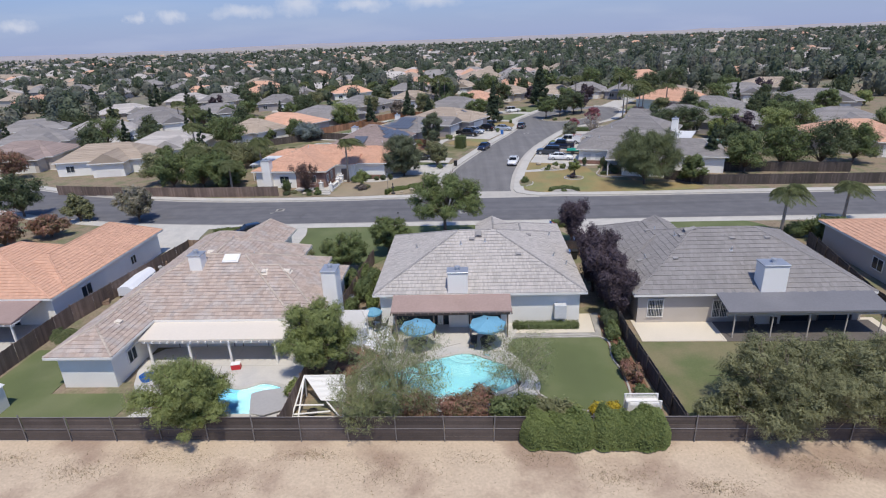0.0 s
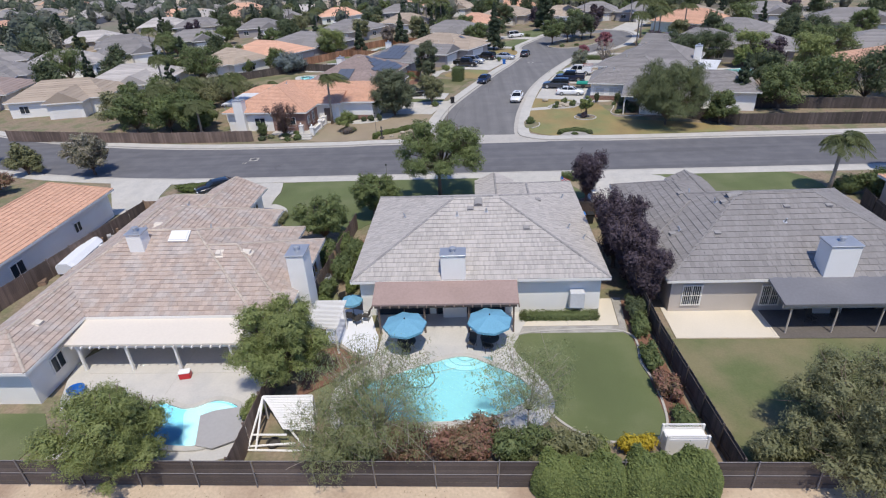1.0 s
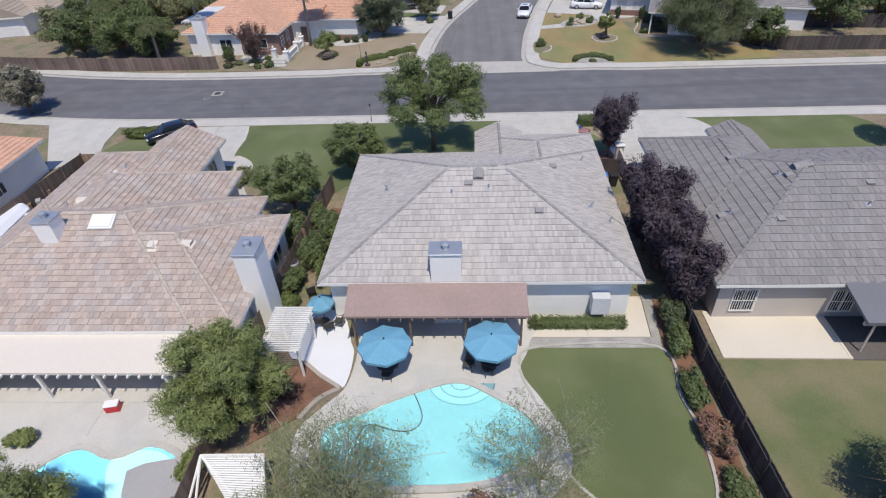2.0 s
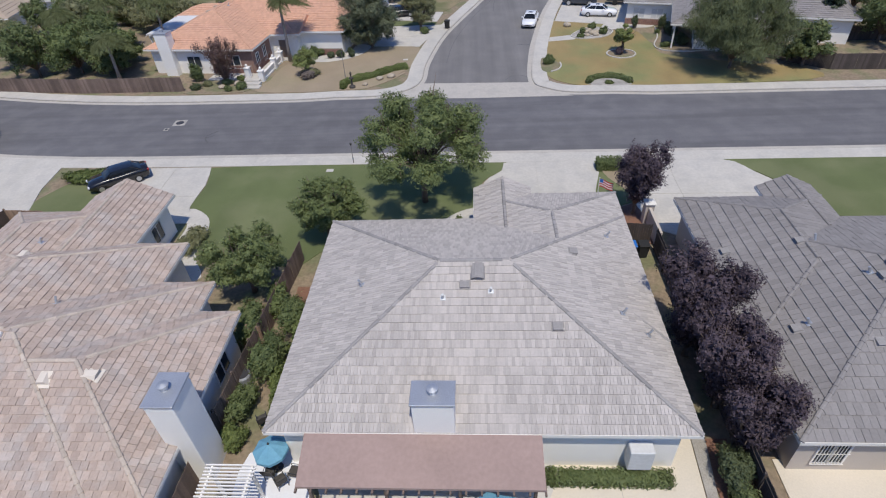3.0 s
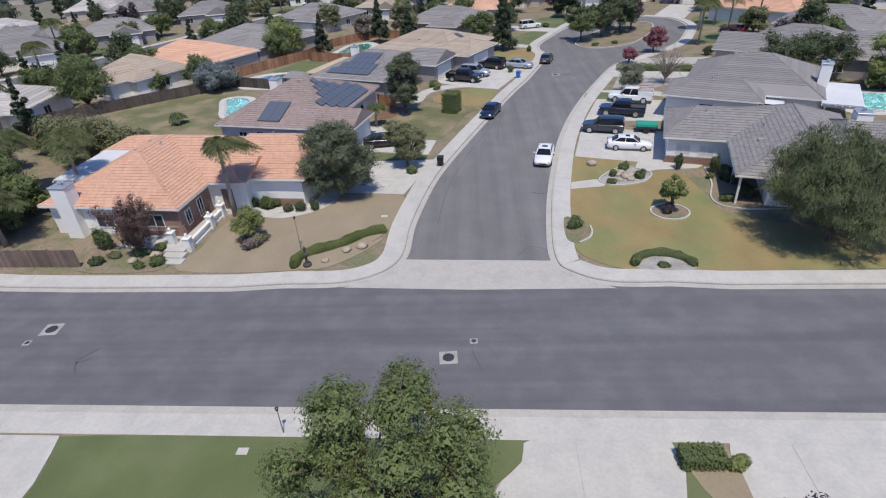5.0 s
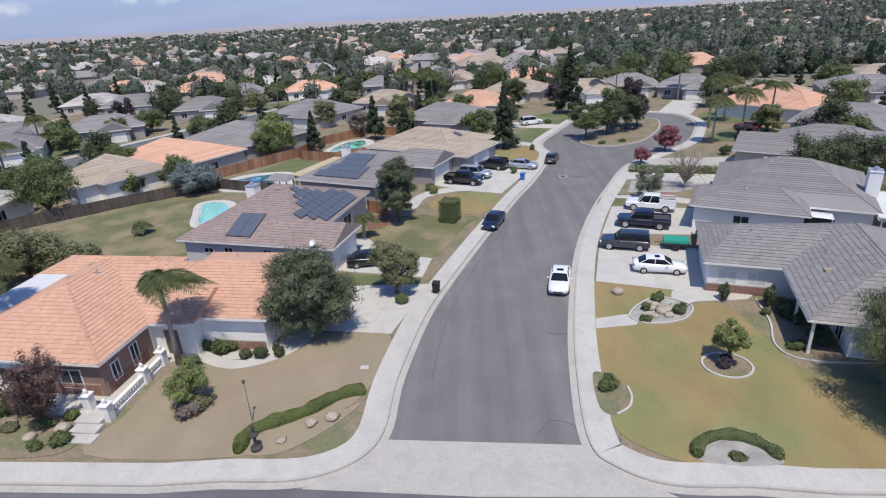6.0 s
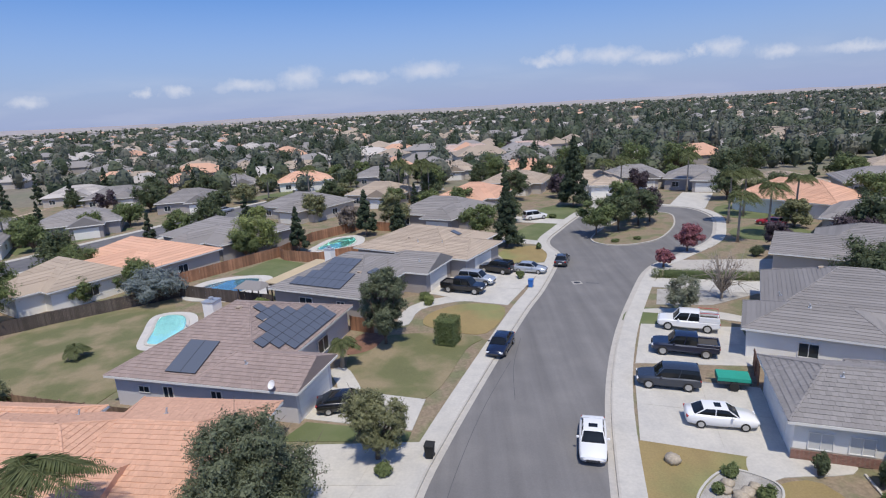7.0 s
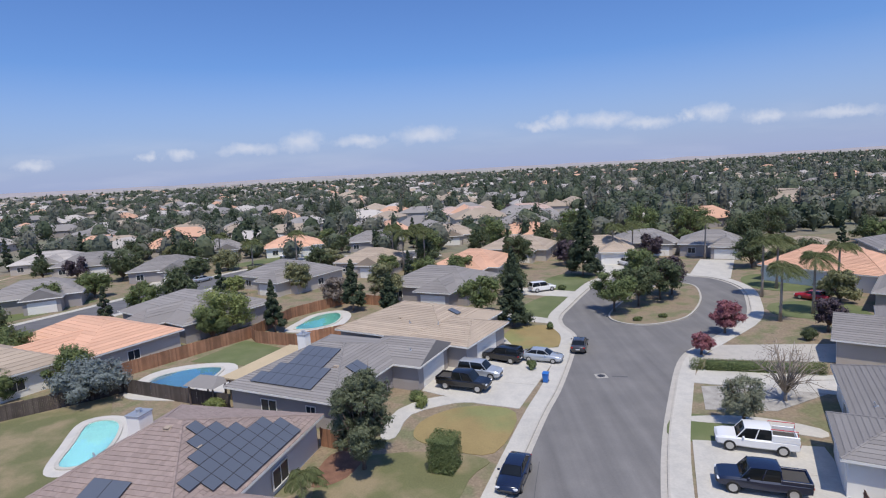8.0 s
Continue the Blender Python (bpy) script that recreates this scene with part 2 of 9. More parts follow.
M = {
    "dirt": mat("dirt", (0.56, 0.445, 0.325), 0.95, 0.18, 0.22, 6, 0.5, tint=(0.335, 0.245, 0.18)),
    "soil": mat("soil", (0.27, 0.21, 0.145), 0.95, 0.34, 0.4, 5, 0.5, tint=(0.15, 0.15, 0.08)),
    "asphalt": mat("asphalt", (0.130, 0.128, 0.136), 0.9, 0.10, 0.5, 9, 0.3, tint=(0.142, 0.140, 0.146), streak=(0.03, 0.75, -1, 0.15)),
    "asphalt_side": mat("asphalt_side", (0.168, 0.162, 0.160), 0.9, 0.10, 0.3, 9, 0.3, tint=(0.178, 0.171, 0.167), streak=(0.8, 0.035, 17, 0.15)),
    "tar": mat("tar", (0.098, 0.096, 0.102), 0.8, 0.2, 0.8, 9, 0.2),
    "ridge_tan": mat("ridge_tan", (0.47, 0.40, 0.335), 0.9, 0.12, 0.5, 9, 0.3, island=0.12),
    "ridge_slate": mat("ridge_slate", (0.255, 0.24, 0.232), 0.9, 0.12, 0.5, 9, 0.3, island=0.10),
    "ridge_grey": mat("ridge_grey", (0.30, 0.285, 0.275), 0.9, 0.12, 0.5, 9, 0.3, island=0.12),
    "brick_wall": mat("brick_wall", (0.30, 0.19, 0.155), 0.9, 0.2, 0.8, 9, 0.4),
    "concrete": mat("concrete", (0.47, 0.44, 0.395), 0.85, 0.12, 0.7, 5, 0.2, tint=(0.40, 0.375, 0.34)),
    "concrete_pale": mat("concrete_pale", (0.525, 0.500, 0.452), 0.85, 0.10, 0.7, 5, 0.2, tint=(0.455, 0.436, 0.400), streak=(0.5, 0.15, 8, 0.06)),
    "concrete_cream": mat("concrete_cream", (0.68, 0.61, 0.50), 0.85, 0.08, 0.3, 12, 0.2, tint=(0.62, 0.56, 0.46)),
    "deck": mat("deck", (0.57, 0.545, 0.505), 0.8, 0.08, 0.5, 10, 0.2, tint=(0.49, 0.475, 0.45)),
    "white_floor": mat("white_floor", (0.72, 0.73, 0.76), 0.7, 0.05, 0.5, 10, 0.1),
    "lawn": mat("lawn", (0.118, 0.145, 0.057), 0.95, 0.16, 0.22, 14, 0.6, tint=(0.140, 0.158, 0.072), streak=(0.35, 0.1, 0, 0.08)),
    "far_field": mat("far_field", (0.38, 0.34, 0.31), 0.95, 0.3, 0.004, 0.02, 0, tint=(0.26, 0.255, 0.22)),
    "lawn_worn": mat("lawn_worn", (0.125, 0.150, 0.060), 0.95, 0.15, 0.2, 10, 0.5, tint=(0.195, 0.175, 0.095)),
    "lawn_patchy": mat("lawn_patchy", (0.148, 0.152, 0.068), 0.95, 0.18, 0.25, 10, 0.5, tint=(0.245, 0.20, 0.12)),
    "lawn_dry": mat("lawn_dry", (0.295, 0.222, 0.098), 0.95, 0.15, 0.13, 9, 0.5, tint=(0.205, 0.208, 0.086), streak=(0.5, 0.25, 30, 0.10)),
    "lawn_tan": mat("lawn_tan", (0.315, 0.252, 0.175), 0.95, 0.14, 0.2, 9, 0.4, tint=(0.275, 0.228, 0.150), streak=(0.4, 0.2, 40, 0.07)),
    "far_soil": mat("far_soil", (0.22, 0.195, 0.15), 0.95, 0.3, 0.02, 0.4, 0, tint=(0.15, 0.155, 0.10)),
    "mulch": mat("mulch", (0.20, 0.105, 0.07), 0.95, 0.35, 1.2, 14, 0.8),
    "gravel": mat("gravel", (0.36, 0.34, 0.31), 0.95, 0.35, 1.0, 22, 0.9),
    "stucco": mat("stucco", (0.52, 0.47, 0.42), 0.9, 0.06, 0.5, 30, 0.3),
    "stucco_white": mat("stucco_white", (0.86, 0.84, 0.79), 0.9, 0.06, 0.5, 30, 0.3),
    "stucco_grey": mat("stucco_grey", (0.36, 0.33, 0.32), 0.9, 0.06, 0.5, 30, 0.3),
    "stucco_lilac": mat("stucco_lilac", (0.60, 0.58, 0.60), 0.9, 0.06, 0.5, 30, 0.3),
    "cover_tan": mat("cover_tan", (0.50, 0.40, 0.26), 0.8, 0.1, 0.5, 6, 0.1),
    # dry hills greyed towards the sky: haze mixed into the colour
    "far_hill": mat("far_hill", (0.36, 0.325, 0.33), 0.95, 0.10, 0.002, 0.01, 0, tint=(0.31, 0.295, 0.31)),
    "cover_flat": mat("cover_flat", (0.62, 0.63, 0.64), 0.7, 0.10, 0.5, 6, 0.1),
    "trim_white": mat("trim_white", (0.81, 0.79, 0.75), 0.6, 0.05, 0.6, 12, 0.1),
    "trim_brown": mat("trim_brown", (0.16, 0.12, 0.10), 0.7, 0.1, 0.6, 12, 0.15),
    "cover_cream": mat("cover_cream", (0.70, 0.63, 0.54), 0.7, 0.04, 0.2, 6, 0.05),
    "cover_brown": mat("cover_brown", (0.34, 0.245, 0.215), 0.8, 0.12, 0.4, 6, 0.1),
    "cover_grey": mat("cover_grey", (0.17, 0.17, 0.185), 0.8, 0.1, 0.4, 6, 0.1),
    "tile_tan": mat("tile_tan", (0.44, 0.350, 0.295), 0.9, 0.12, 0.9, 9, 0.3, island=0.14, per_object=0.12, tint=(0.41, 0.355, 0.32)),
    "tile_grey": mat("tile_grey", (0.445, 0.412, 0.385), 0.9, 0.08, 0.5, 9, 0.3, island=0.14, per_object=0.13),
    "tile_slate": mat("tile_slate", (0.250, 0.234, 0.226), 0.9, 0.10, 0.3, 9, 0.3, island=0.10, per_object=0.08),
    "tile_orange": mat("tile_orange", (0.60, 0.355, 0.245), 0.9, 0.08, 0.3, 9, 0.3, island=0.07, per_object=0.10),
    "tile_mauve": mat("tile_mauve", (0.32, 0.25, 0.225), 0.9, 0.10, 0.3, 9, 0.3, island=0.10, per_object=0.08),
    "tile_beige": mat("tile_beige", (0.40, 0.325, 0.255), 0.9, 0.10, 0.3, 9, 0.3, island=0.10, per_object=0.08),
    "tile_pink": mat("tile_pink", (0.52, 0.385, 0.33), 0.9, 0.08, 0.3, 9, 0.3, island=0.08, per_object=0.08),
    "wood": mat("wood", (0.24, 0.16, 0.11), 0.85, 0.25, 0.8, 16, 0.3, per_object=0.25, island=0.25),
    "wood_old": mat("wood_old", (0.165, 0.120, 0.098), 0.9, 0.28, 0.8, 16, 0.3, per_object=0.25, island=0.25),
    "wood_grey": mat("wood_grey", (0.085, 0.068, 0.060), 0.9, 0.25, 0.8, 16, 0.3, per_object=0.25, island=0.25),
    "wood_red": mat("wood_red", (0.33, 0.17, 0.10), 0.85, 0.25, 0.8, 16, 0.3, per_object=0.25, island=0.25),
    "block": mat("block", (0.38, 0.33, 0.28), 0.9, 0.15, 0.5, 12, 0.3, island=0.12, per_object=0.12),
    "brick": mat("brick", (0.27, 0.15, 0.115), 0.9, 0.2, 0.8, 14, 0.3, island=0.2, per_object=0.2),
    "core_leaf": mat("core_leaf", (0.05, 0.065, 0.028), 0.9, 0.3, 1.0, 12, 0.5),
    # concrete with the shade of a patio cover put into its colour
    "concrete_shaded": mat("concrete_shaded", (0.13, 0.115, 0.105), 0.8, 0.2, 0.7, 6, 0.2),
    "bark": mat("bark", (0.16, 0.12, 0.095), 0.95, 0.3, 1.5, 12, 0.8),
    "bark_pale": mat("bark_pale", (0.34, 0.29, 0.24), 0.95, 0.25, 1.5, 12, 0.6),
    "rock": mat("rock", (0.42, 0.36, 0.28), 0.9, 0.3, 1.2, 6, 0.8),
    "blue_cloth": mat("blue_cloth", (0.15, 0.36, 0.50), 0.8, 0.10, 0.8, 10, 0.1),
    "dark_metal": mat("dark_metal", (0.045, 0.045, 0.05), 0.5, 0.2, 1.0, 20, 0.1),
    "galvanised": mat("galvanised", (0.50, 0.52, 0.55), 0.45, 0.15, 1.0, 20, 0.1, metal=0.6),
    "old_pipe": mat("old_pipe", (0.20, 0.185, 0.18), 0.7, 0.3, 1.0, 20, 0.2),
    "dark_stuff": mat("dark_stuff", (0.06, 0.055, 0.05), 0.8, 0.3, 1.0, 12, 0.2),
    "pool_plaster": mat("pool_plaster", (0.16, 0.345, 0.385), 0.6, 0.06, 0.5, 4, 0.05),
    "pool_deep": mat("pool_deep", (0.025, 0.085, 0.15), 0.6, 0.06, 0.5, 4, 0.05),
    "pool_green": mat("pool_green", (0.05, 0.20, 0.175), 0.6, 0.06, 0.5, 4, 0.05),
    "pool_line": mat("pool_line", (0.10, 0.24, 0.28), 0.6, 0.05, 0.5, 4, 0.05),
    "pool_step": mat("pool_step", (0.215, 0.40, 0.435), 0.6, 0.03, 0.5, 4, 0.05),
    "liner_blue": mat("liner_blue", (0.15, 0.40, 0.56), 0.6, 0.12, 0.4, 3, 0.05),
    "liner_pale": mat("liner_pale", (0.33, 0.56, 0.66), 0.6, 0.04, 0.4, 3, 0.05),
    "tarp_grey": mat("tarp_grey", (0.38, 0.37, 0.37), 0.8, 0.06, 0.4, 5, 0.2),
    "water": gloss("water", (0.85, 0.97, 1.0), 0.03, transmission=1.0, ior=1.33),
    "glass": gloss("glass", (0.035, 0.045, 0.055), 0.06),
    "car_glass": gloss("car_glass", (0.012, 0.014, 0.016), 0.05),
    "solar": gloss("solar", (0.11, 0.125, 0.155), 0.32, coat=0.3),
    "rubber": mat("rubber", (0.02, 0.02, 0.02), 0.8, 0.2, 2, 20, 0.1),
    "rim": gloss("rim", (0.55, 0.56, 0.58), 0.3, metal=0.9),
    "lamp_clear": gloss("lamp_clear", (0.75, 0.77, 0.8), 0.1),
    "lamp_red": gloss("lamp_red", (0.35, 0.02, 0.02), 0.15),
    "red_plastic": gloss("red_plastic", (0.55, 0.03, 0.04), 0.35),
    "blue_plastic": gloss("blue_plastic", (0.03, 0.16, 0.50), 0.35),
    "green_cloth": mat("green_cloth", (0.02, 0.30, 0.22), 0.8, 0.12, 1.0, 10, 0.1),
    "yellow_cloth": mat("yellow_cloth", (0.72, 0.72, 0.28), 0.8, 0.05, 1.0, 10, 0.1),
    "white_plastic": gloss("white_plastic", (0.80, 0.80, 0.80), 0.4),
    "window_blind": mat("window_blind", (0.62, 0.62, 0.60), 0.7, 0.05, 0.6, 12, 0.05),
}
CAR_PAINT = {
    "white": gloss("paint_white", (0.80, 0.80, 0.80), 0.25, coat=0.8),
    "black": gloss("paint_black", (0.012, 0.012, 0.014), 0.2, coat=0.8),
    "navy": gloss("paint_navy", (0.012, 0.018, 0.045), 0.2, coat=0.8),
    "slate": gloss("paint_slate", (0.03, 0.038, 0.055), 0.2, coat=0.8),
    "silver": gloss("paint_silver", (0.50, 0.53, 0.57), 0.25, coat=0.8, metal=0.4),
    "red": gloss("paint_red", (0.40, 0.02, 0.03), 0.2, coat=0.8),
    "grey": gloss("paint_grey", (0.06, 0.06, 0.065), 0.2, coat=0.8),
}
L = {
    "mid": leafy("leaf_mid", (0.105, 0.148, 0.058), (0.215, 0.255, 0.110)),
    "dark": leafy("leaf_dark", (0.066, 0.093, 0.048), (0.155, 0.185, 0.098)),
    "bright": leafy("leaf_bright", (0.175, 0.220, 0.070), (0.330, 0.370, 0.150)),
    "olive": leafy("leaf_olive", (0.150, 0.165, 0.078), (0.310, 0.310, 0.170)),
    "wispy": leafy("leaf_wispy", (0.185, 0.225, 0.095), (0.340, 0.365, 0.190)),
    "weep": leafy("leaf_weep", (0.085, 0.108, 0.052), (0.225, 0.255, 0.125)),
    "shade": leafy("leaf_shade", (0.085, 0.110, 0.062), (0.215, 0.240, 0.150)),
    "lime": leafy("leaf_lime", (0.120, 0.165, 0.060), (0.245, 0.290, 0.120)),
    "dusk": leafy("leaf_dusk", (0.085, 0.055, 0.050), (0.23, 0.15, 0.13)),
    "ivy": leafy("leaf_ivy", (0.095, 0.135, 0.045), (0.23, 0.275, 0.095)),
    "silver": leafy("leaf_silver", (0.19, 0.21, 0.14), (0.34, 0.35, 0.25)),
    "plum": leafy("leaf_plum", (0.040, 0.030, 0.038), (0.125, 0.095, 0.112), glow=0.15),
    "red": leafy("leaf_red", (0.16, 0.165, 0.08), (0.40, 0.21, 0.165)),
    "pink": leafy("leaf_pink", (0.26, 0.08, 0.10), (0.42, 0.20, 0.22)),
    "blossom": leafy("leaf_blossom", (0.12, 0.13, 0.06), (0.42, 0.38, 0.30)),
    "yellow": leafy("leaf_yellow", (0.42, 0.32, 0.03), (0.60, 0.48, 0.06)),
    "pine": leafy("leaf_pine", (0.030, 0.050, 0.028), (0.078, 0.100, 0.058), glow=0.15),
    "palm": leafy("leaf_palm", (0.095, 0.120, 0.045), (0.20, 0.225, 0.105)),
    "blue": leafy("leaf_blue", (0.16, 0.20, 0.20), (0.30, 0.34, 0.33)),
    "bare": leafy("leaf_bare", (0.16, 0.13, 0.11), (0.26, 0.22, 0.19), glow=0.1),
    # distant foliage: air haze is put into these leaf colours, paler and greyer
    "wood_dark": leafy("leaf_wood_dark", (0.066, 0.083, 0.064), (0.13, 0.147, 0.112), glow=0.15),
    "wood_mid": leafy("leaf_wood_mid", (0.075, 0.098, 0.060), (0.140, 0.162, 0.104), glow=0.15),
    "wood_hazy": leafy("leaf_wood_hazy", (0.105, 0.112, 0.088), (0.170, 0.172, 0.138), glow=0.15),
    "grass": leafy("leaf_grass", (0.17, 0.13, 0.065), (0.30, 0.24, 0.13)),
}


# ---- building tools ----
class Shape:
    """Collects vertices and faces of one mesh."""

    def __init__(self):
        self.v, self.f = [], []

    def add(self, verts, faces):
        k = len(self.v)
        self.v += [tuple(p) for p in verts]
        self.f += [tuple(i + k for i in f) for f in faces]
        return self

    def box(self, x0, y0, z0, x1, y1, z1, m=None):
        p = [(x, y, z) for z in (z0, z1) for x, y in ((x0, y0), (x1, y0), (x1, y1), (x0, y1))]
        if m is not None:
            p = [m @ Vector(q) for q in p]
        return self.add(p, [(3, 2, 1, 0), (4, 5, 6, 7), (0, 1, 5, 4), (1, 2, 6, 5), (2, 3, 7, 6), (3, 0, 4, 7)])

    def chamfer(self, x0, y0, z0, x1, y1, z1, c, m=None):
        """A box whose top and bottom edges are taken off."""
        rings = []
        for z, e in ((z0, c), (z0 + c, 0), (z1 - c, 0), (z1, c)):
            a, b, d, g = x0 + e, y0 + e, x1 - e, y1 - e
            rings.append([(a + c, b, z), (d - c, b, z), (d, b + c, z), (d, g - c, z), (d - c, g, z), (a + c, g, z), (a, g - c, z), (a, b + c, z)])
        return self.loft(rings, m)

    def loft(self, rings, m=None, caps=True, closed=True):
        n = len(rings[0])
        p = [q for r in rings for q in r]
        if m is not None:
            p = [m @ Vector(q) for q in p]
        f = []
        for i in range(len(rings) - 1):
            for j in range(n if closed else n - 1):
                a, b = i * n + j, i * n + (j + 1) % n
                f.append((a, b, b + n, a + n))
        if caps and closed:
            f += [tuple(reversed(range(n))), tuple(range((len(rings) - 1) * n, len(rings) * n))]
        return self.add(p, f)

    def prism(self, pts, z0, z1, m=None):
        n = len(pts)
        if sum(pts[i][0] * pts[(i + 1) % n][1] - pts[(i + 1) % n][0] * pts[i][1] for i in range(n)) < 0:
            pts = list(reversed(pts))
        return self.loft([[(x, y, z0) for x, y in pts], [(x, y, z1) for x, y in pts]], m)

    def tube(self, pts, radii, n=6):
        """A round bar along points, thinner or thicker from point to point."""
        pts = [Vector(p) for p in pts]
        rings = []
        for i, p in enumerate(pts):
            d = (pts[min(i + 1, len(pts) - 1)] - pts[max(i - 1, 0)]).normalized()
            a = d.cross(Vector((0, 0, 1)) if abs(d.z) < 0.9 else Vector((1, 0, 0))).normalized()
            b = d.cross(a)
            r = radii[i] if hasattr(radii, "__len__") else radii
            rings.append([p + (a * math.cos(k * math.tau / n) + b * math.sin(k * math.tau / n)) * r for k in range(n)])
        return self.loft(rings)

    def lathe(self, profile, at=(0, 0, 0), n=12):
        return self.loft([[(at[0] + r * math.cos(k * math.tau / n), at[1] + r * math.sin(k * math.tau / n), at[2] + z) for k in range(n)] for r, z in profile])

    def make(self, name, material, parent=None, label="", smooth=False):
        me = bpy.data.meshes.new(name)
        me.from_pydata([tuple(p) for p in self.v], [], self.f)
        me.materials.append(material)
        if smooth:
            me.shade_smooth()
        me.update()
        ob = new(name, me)
        ob.parent = parent
        return tagged(ob, label) if label else ob


def fast_mesh(name, verts, quads, material, parent=None):
    """A large mesh of loose alike faces (three or four corners) from arrays."""
    me = bpy.data.meshes.new(name)
    quads = np.asarray(quads, np.int32)
    nf, nc = quads.shape
    me.vertices.add(len(verts)), me.loops.add(nf * nc), me.polygons.add(nf)
    me.vertices.foreach_set("co", np.asarray(verts, np.float32).ravel())
    me.loops.foreach_set("vertex_index", quads.ravel())
    me.polygons.foreach_set("loop_start", np.arange(nf, dtype=np.int32) * nc)
    me.update(calc_edges=True)
    me.materials.append(material)
    ob = new(name, me)
    ob.parent = parent
    return ob


def thing(name, label, category, m=None, group="", kind=""):
    ob = new(name)
    ob.empty_display_size = 0.2
    if m is not None:
        ob.matrix_world = m
    return tagged(ob, label, category, group, kind)


def smooth(pts, n=6, closed=True):
    """A soft curve through plan points."""
    out, k = [], len(pts)
    for i in range(k if closed else k - 1):
        p = [Vector(pts[(i + j) % k] if closed else pts[min(max(i + j, 0), k - 1)]) for j in (-1, 0, 1, 2)]
        for s in range(n):
            t = s / n
            q = 0.5 * (2 * p[1] + (p[2] - p[0]) * t + (2 * p[0] - 5 * p[1] + 4 * p[2] - p[3]) * t * t + (3 * p[1] - p[0] - 3 * p[2] + p[3]) * t ** 3)
            out.append(tuple(q))
    return out if closed else out + [tuple(pts[-1])]


def area(name, pts, z0, z1, material, label, category, kind="structure"):
    return tagged(Shape().prism(pts, z0, z1).make(name, M[material]), label, category, kind=kind)


def offset(pts, d, closed=False):
    """A plan line moved sideways, to its left for d above 0."""
    out, k = [], len(pts)
    for i in range(k):
        a, b = (pts[(i - 1) % k], pts[(i + 1) % k]) if closed else (pts[max(i - 1, 0)], pts[min(i + 1, k - 1)])
        t = Vector((b[0] - a[0], b[1] - a[1])).normalized()
        out.append((pts[i][0] - t.y * d, pts[i][1] + t.x * d))
    return out


def strip(name, line, width, z0, z1, material, label, category, closed=False, kind="structure"):
    """A band of even width along a plan line: kerb, edging, walk."""
    a, b = offset(line, width / 2, closed), offset(line, -width / 2, closed)
    s, k = Shape(), len(line)
    s.v = [(*p, z1) for p in a] + [(*p, z1) for p in b] + [(*p, z0) for p in a] + [(*p, z0) for p in b]
    for i in range(k if closed else k - 1):
        j = (i + 1) % k
        s.f += [(i, k + i, k + j, j), (i, j, 2 * k + j, 2 * k + i), (k + j, k + i, 3 * k + i, 3 * k + j)]
    if not closed:
        s.f += [(0, 2 * k, 3 * k, k), (k - 1, 2 * k - 1, 4 * k - 1, 3 * k - 1)]
    return tagged(s.make(name, M[material]), label, category, kind=kind)
# ---- ground, streets, lots ----
def near_kerb(x):
    return 70.22 - 0.017 * x + (0.0045 * (max(x, -110) + 30) ** 2 if x < -30 else 0) - (0.72 * (x + 110) if x < -110 else 0)


def far_kerb(x):
    return near_kerb(x) + 12.0 - 0.004 * x


def ground():
    xs = np.unique(np.concatenate([np.linspace(-4600, -120, 24), np.linspace(-120, 120, 97), np.linspace(120, 4600, 24)]))
    ys = np.unique(np.concatenate([np.linspace(-4600, -30, 20), np.linspace(-30, 27, 77), np.linspace(27, 300, 20), np.linspace(300, 4700, 24)]))
    vs, fs = [], []
    for y in ys:
        for x in xs:
            z = 0.0
            if -30 < y < 26.6 and abs(x) < 120:
                z = 0.10 * noise.noise(Vector((x * 0.35, y * 0.35, 1))) + 0.05 * noise.noise(Vector((x * 1.1, y * 1.1, 7))) - 0.05
                z *= min(1, (26.6 - y) / 1.5)
            vs.append((x, y, z))
    n = len(xs)
    for j in range(len(ys) - 1):
        for i in range(n - 1):
            fs.append((j * n + i, j * n + i + 1, (j + 1) * n + i + 1, (j + 1) * n + i))
    s = Shape()
    s.v, s.f = vs, fs
    tagged(s.make("ground", M["dirt"], smooth=True), "pale dry bare dirt ground with scattered weeds", "ground", kind="structure")


ground()
XS = [x * 6.0 for x in range(-40, 41)]
XW, XE = [x for x in XS if x <= -18], [x for x in XS if x >= 18]
KERB_W = [(x, far_kerb(x)) for x in XW] + smooth([(-14, far_kerb(-14)), (-9.6, 82.6), (-6.6, 84.0), (-5.2, 86.6), (-4.95, 92), (-3.7, 100.3), (-1.9, 107), (2.0, 119.2), (6.2, 131.5), (8.9, 138.5),
         (12.4, 149.5), (13.7, 155.5), (13.0, 161), (13.8, 165.5), (16.5, 171.5), (20.5, 180), (25.0, 188), (30.5, 192.5)], 6, False)
KERB_W = KERB_W[:len(XW)] + offset(KERB_W, 0.38)[len(XW):]
KERB_E = [(x, far_kerb(x)) for x in reversed(XE)] + smooth([(14, far_kerb(14)), (10, 82.1), (7.4, 83.4), (6.1, 85.6), (6.5, 92), (7.7, 100.1), (10.2, 112.0), (13.7, 123.2), (18.2, 134.2),
         (23.7, 145.6), (29.5, 151.5), (37.6, 159.5), (42.2, 168), (45.8, 178), (45.0, 186.5), (40, 190.5)], 6, False)
KERB_E = KERB_E[:len(XE)] + offset(KERB_E, -0.38)[len(XE):]
area("road", [(x, near_kerb(x)) for x in XS] + [(x, far_kerb(x) + 0.05) for x in reversed(XS)], 0.0, 0.030, "asphalt", "smooth dark grey asphalt street", "road")
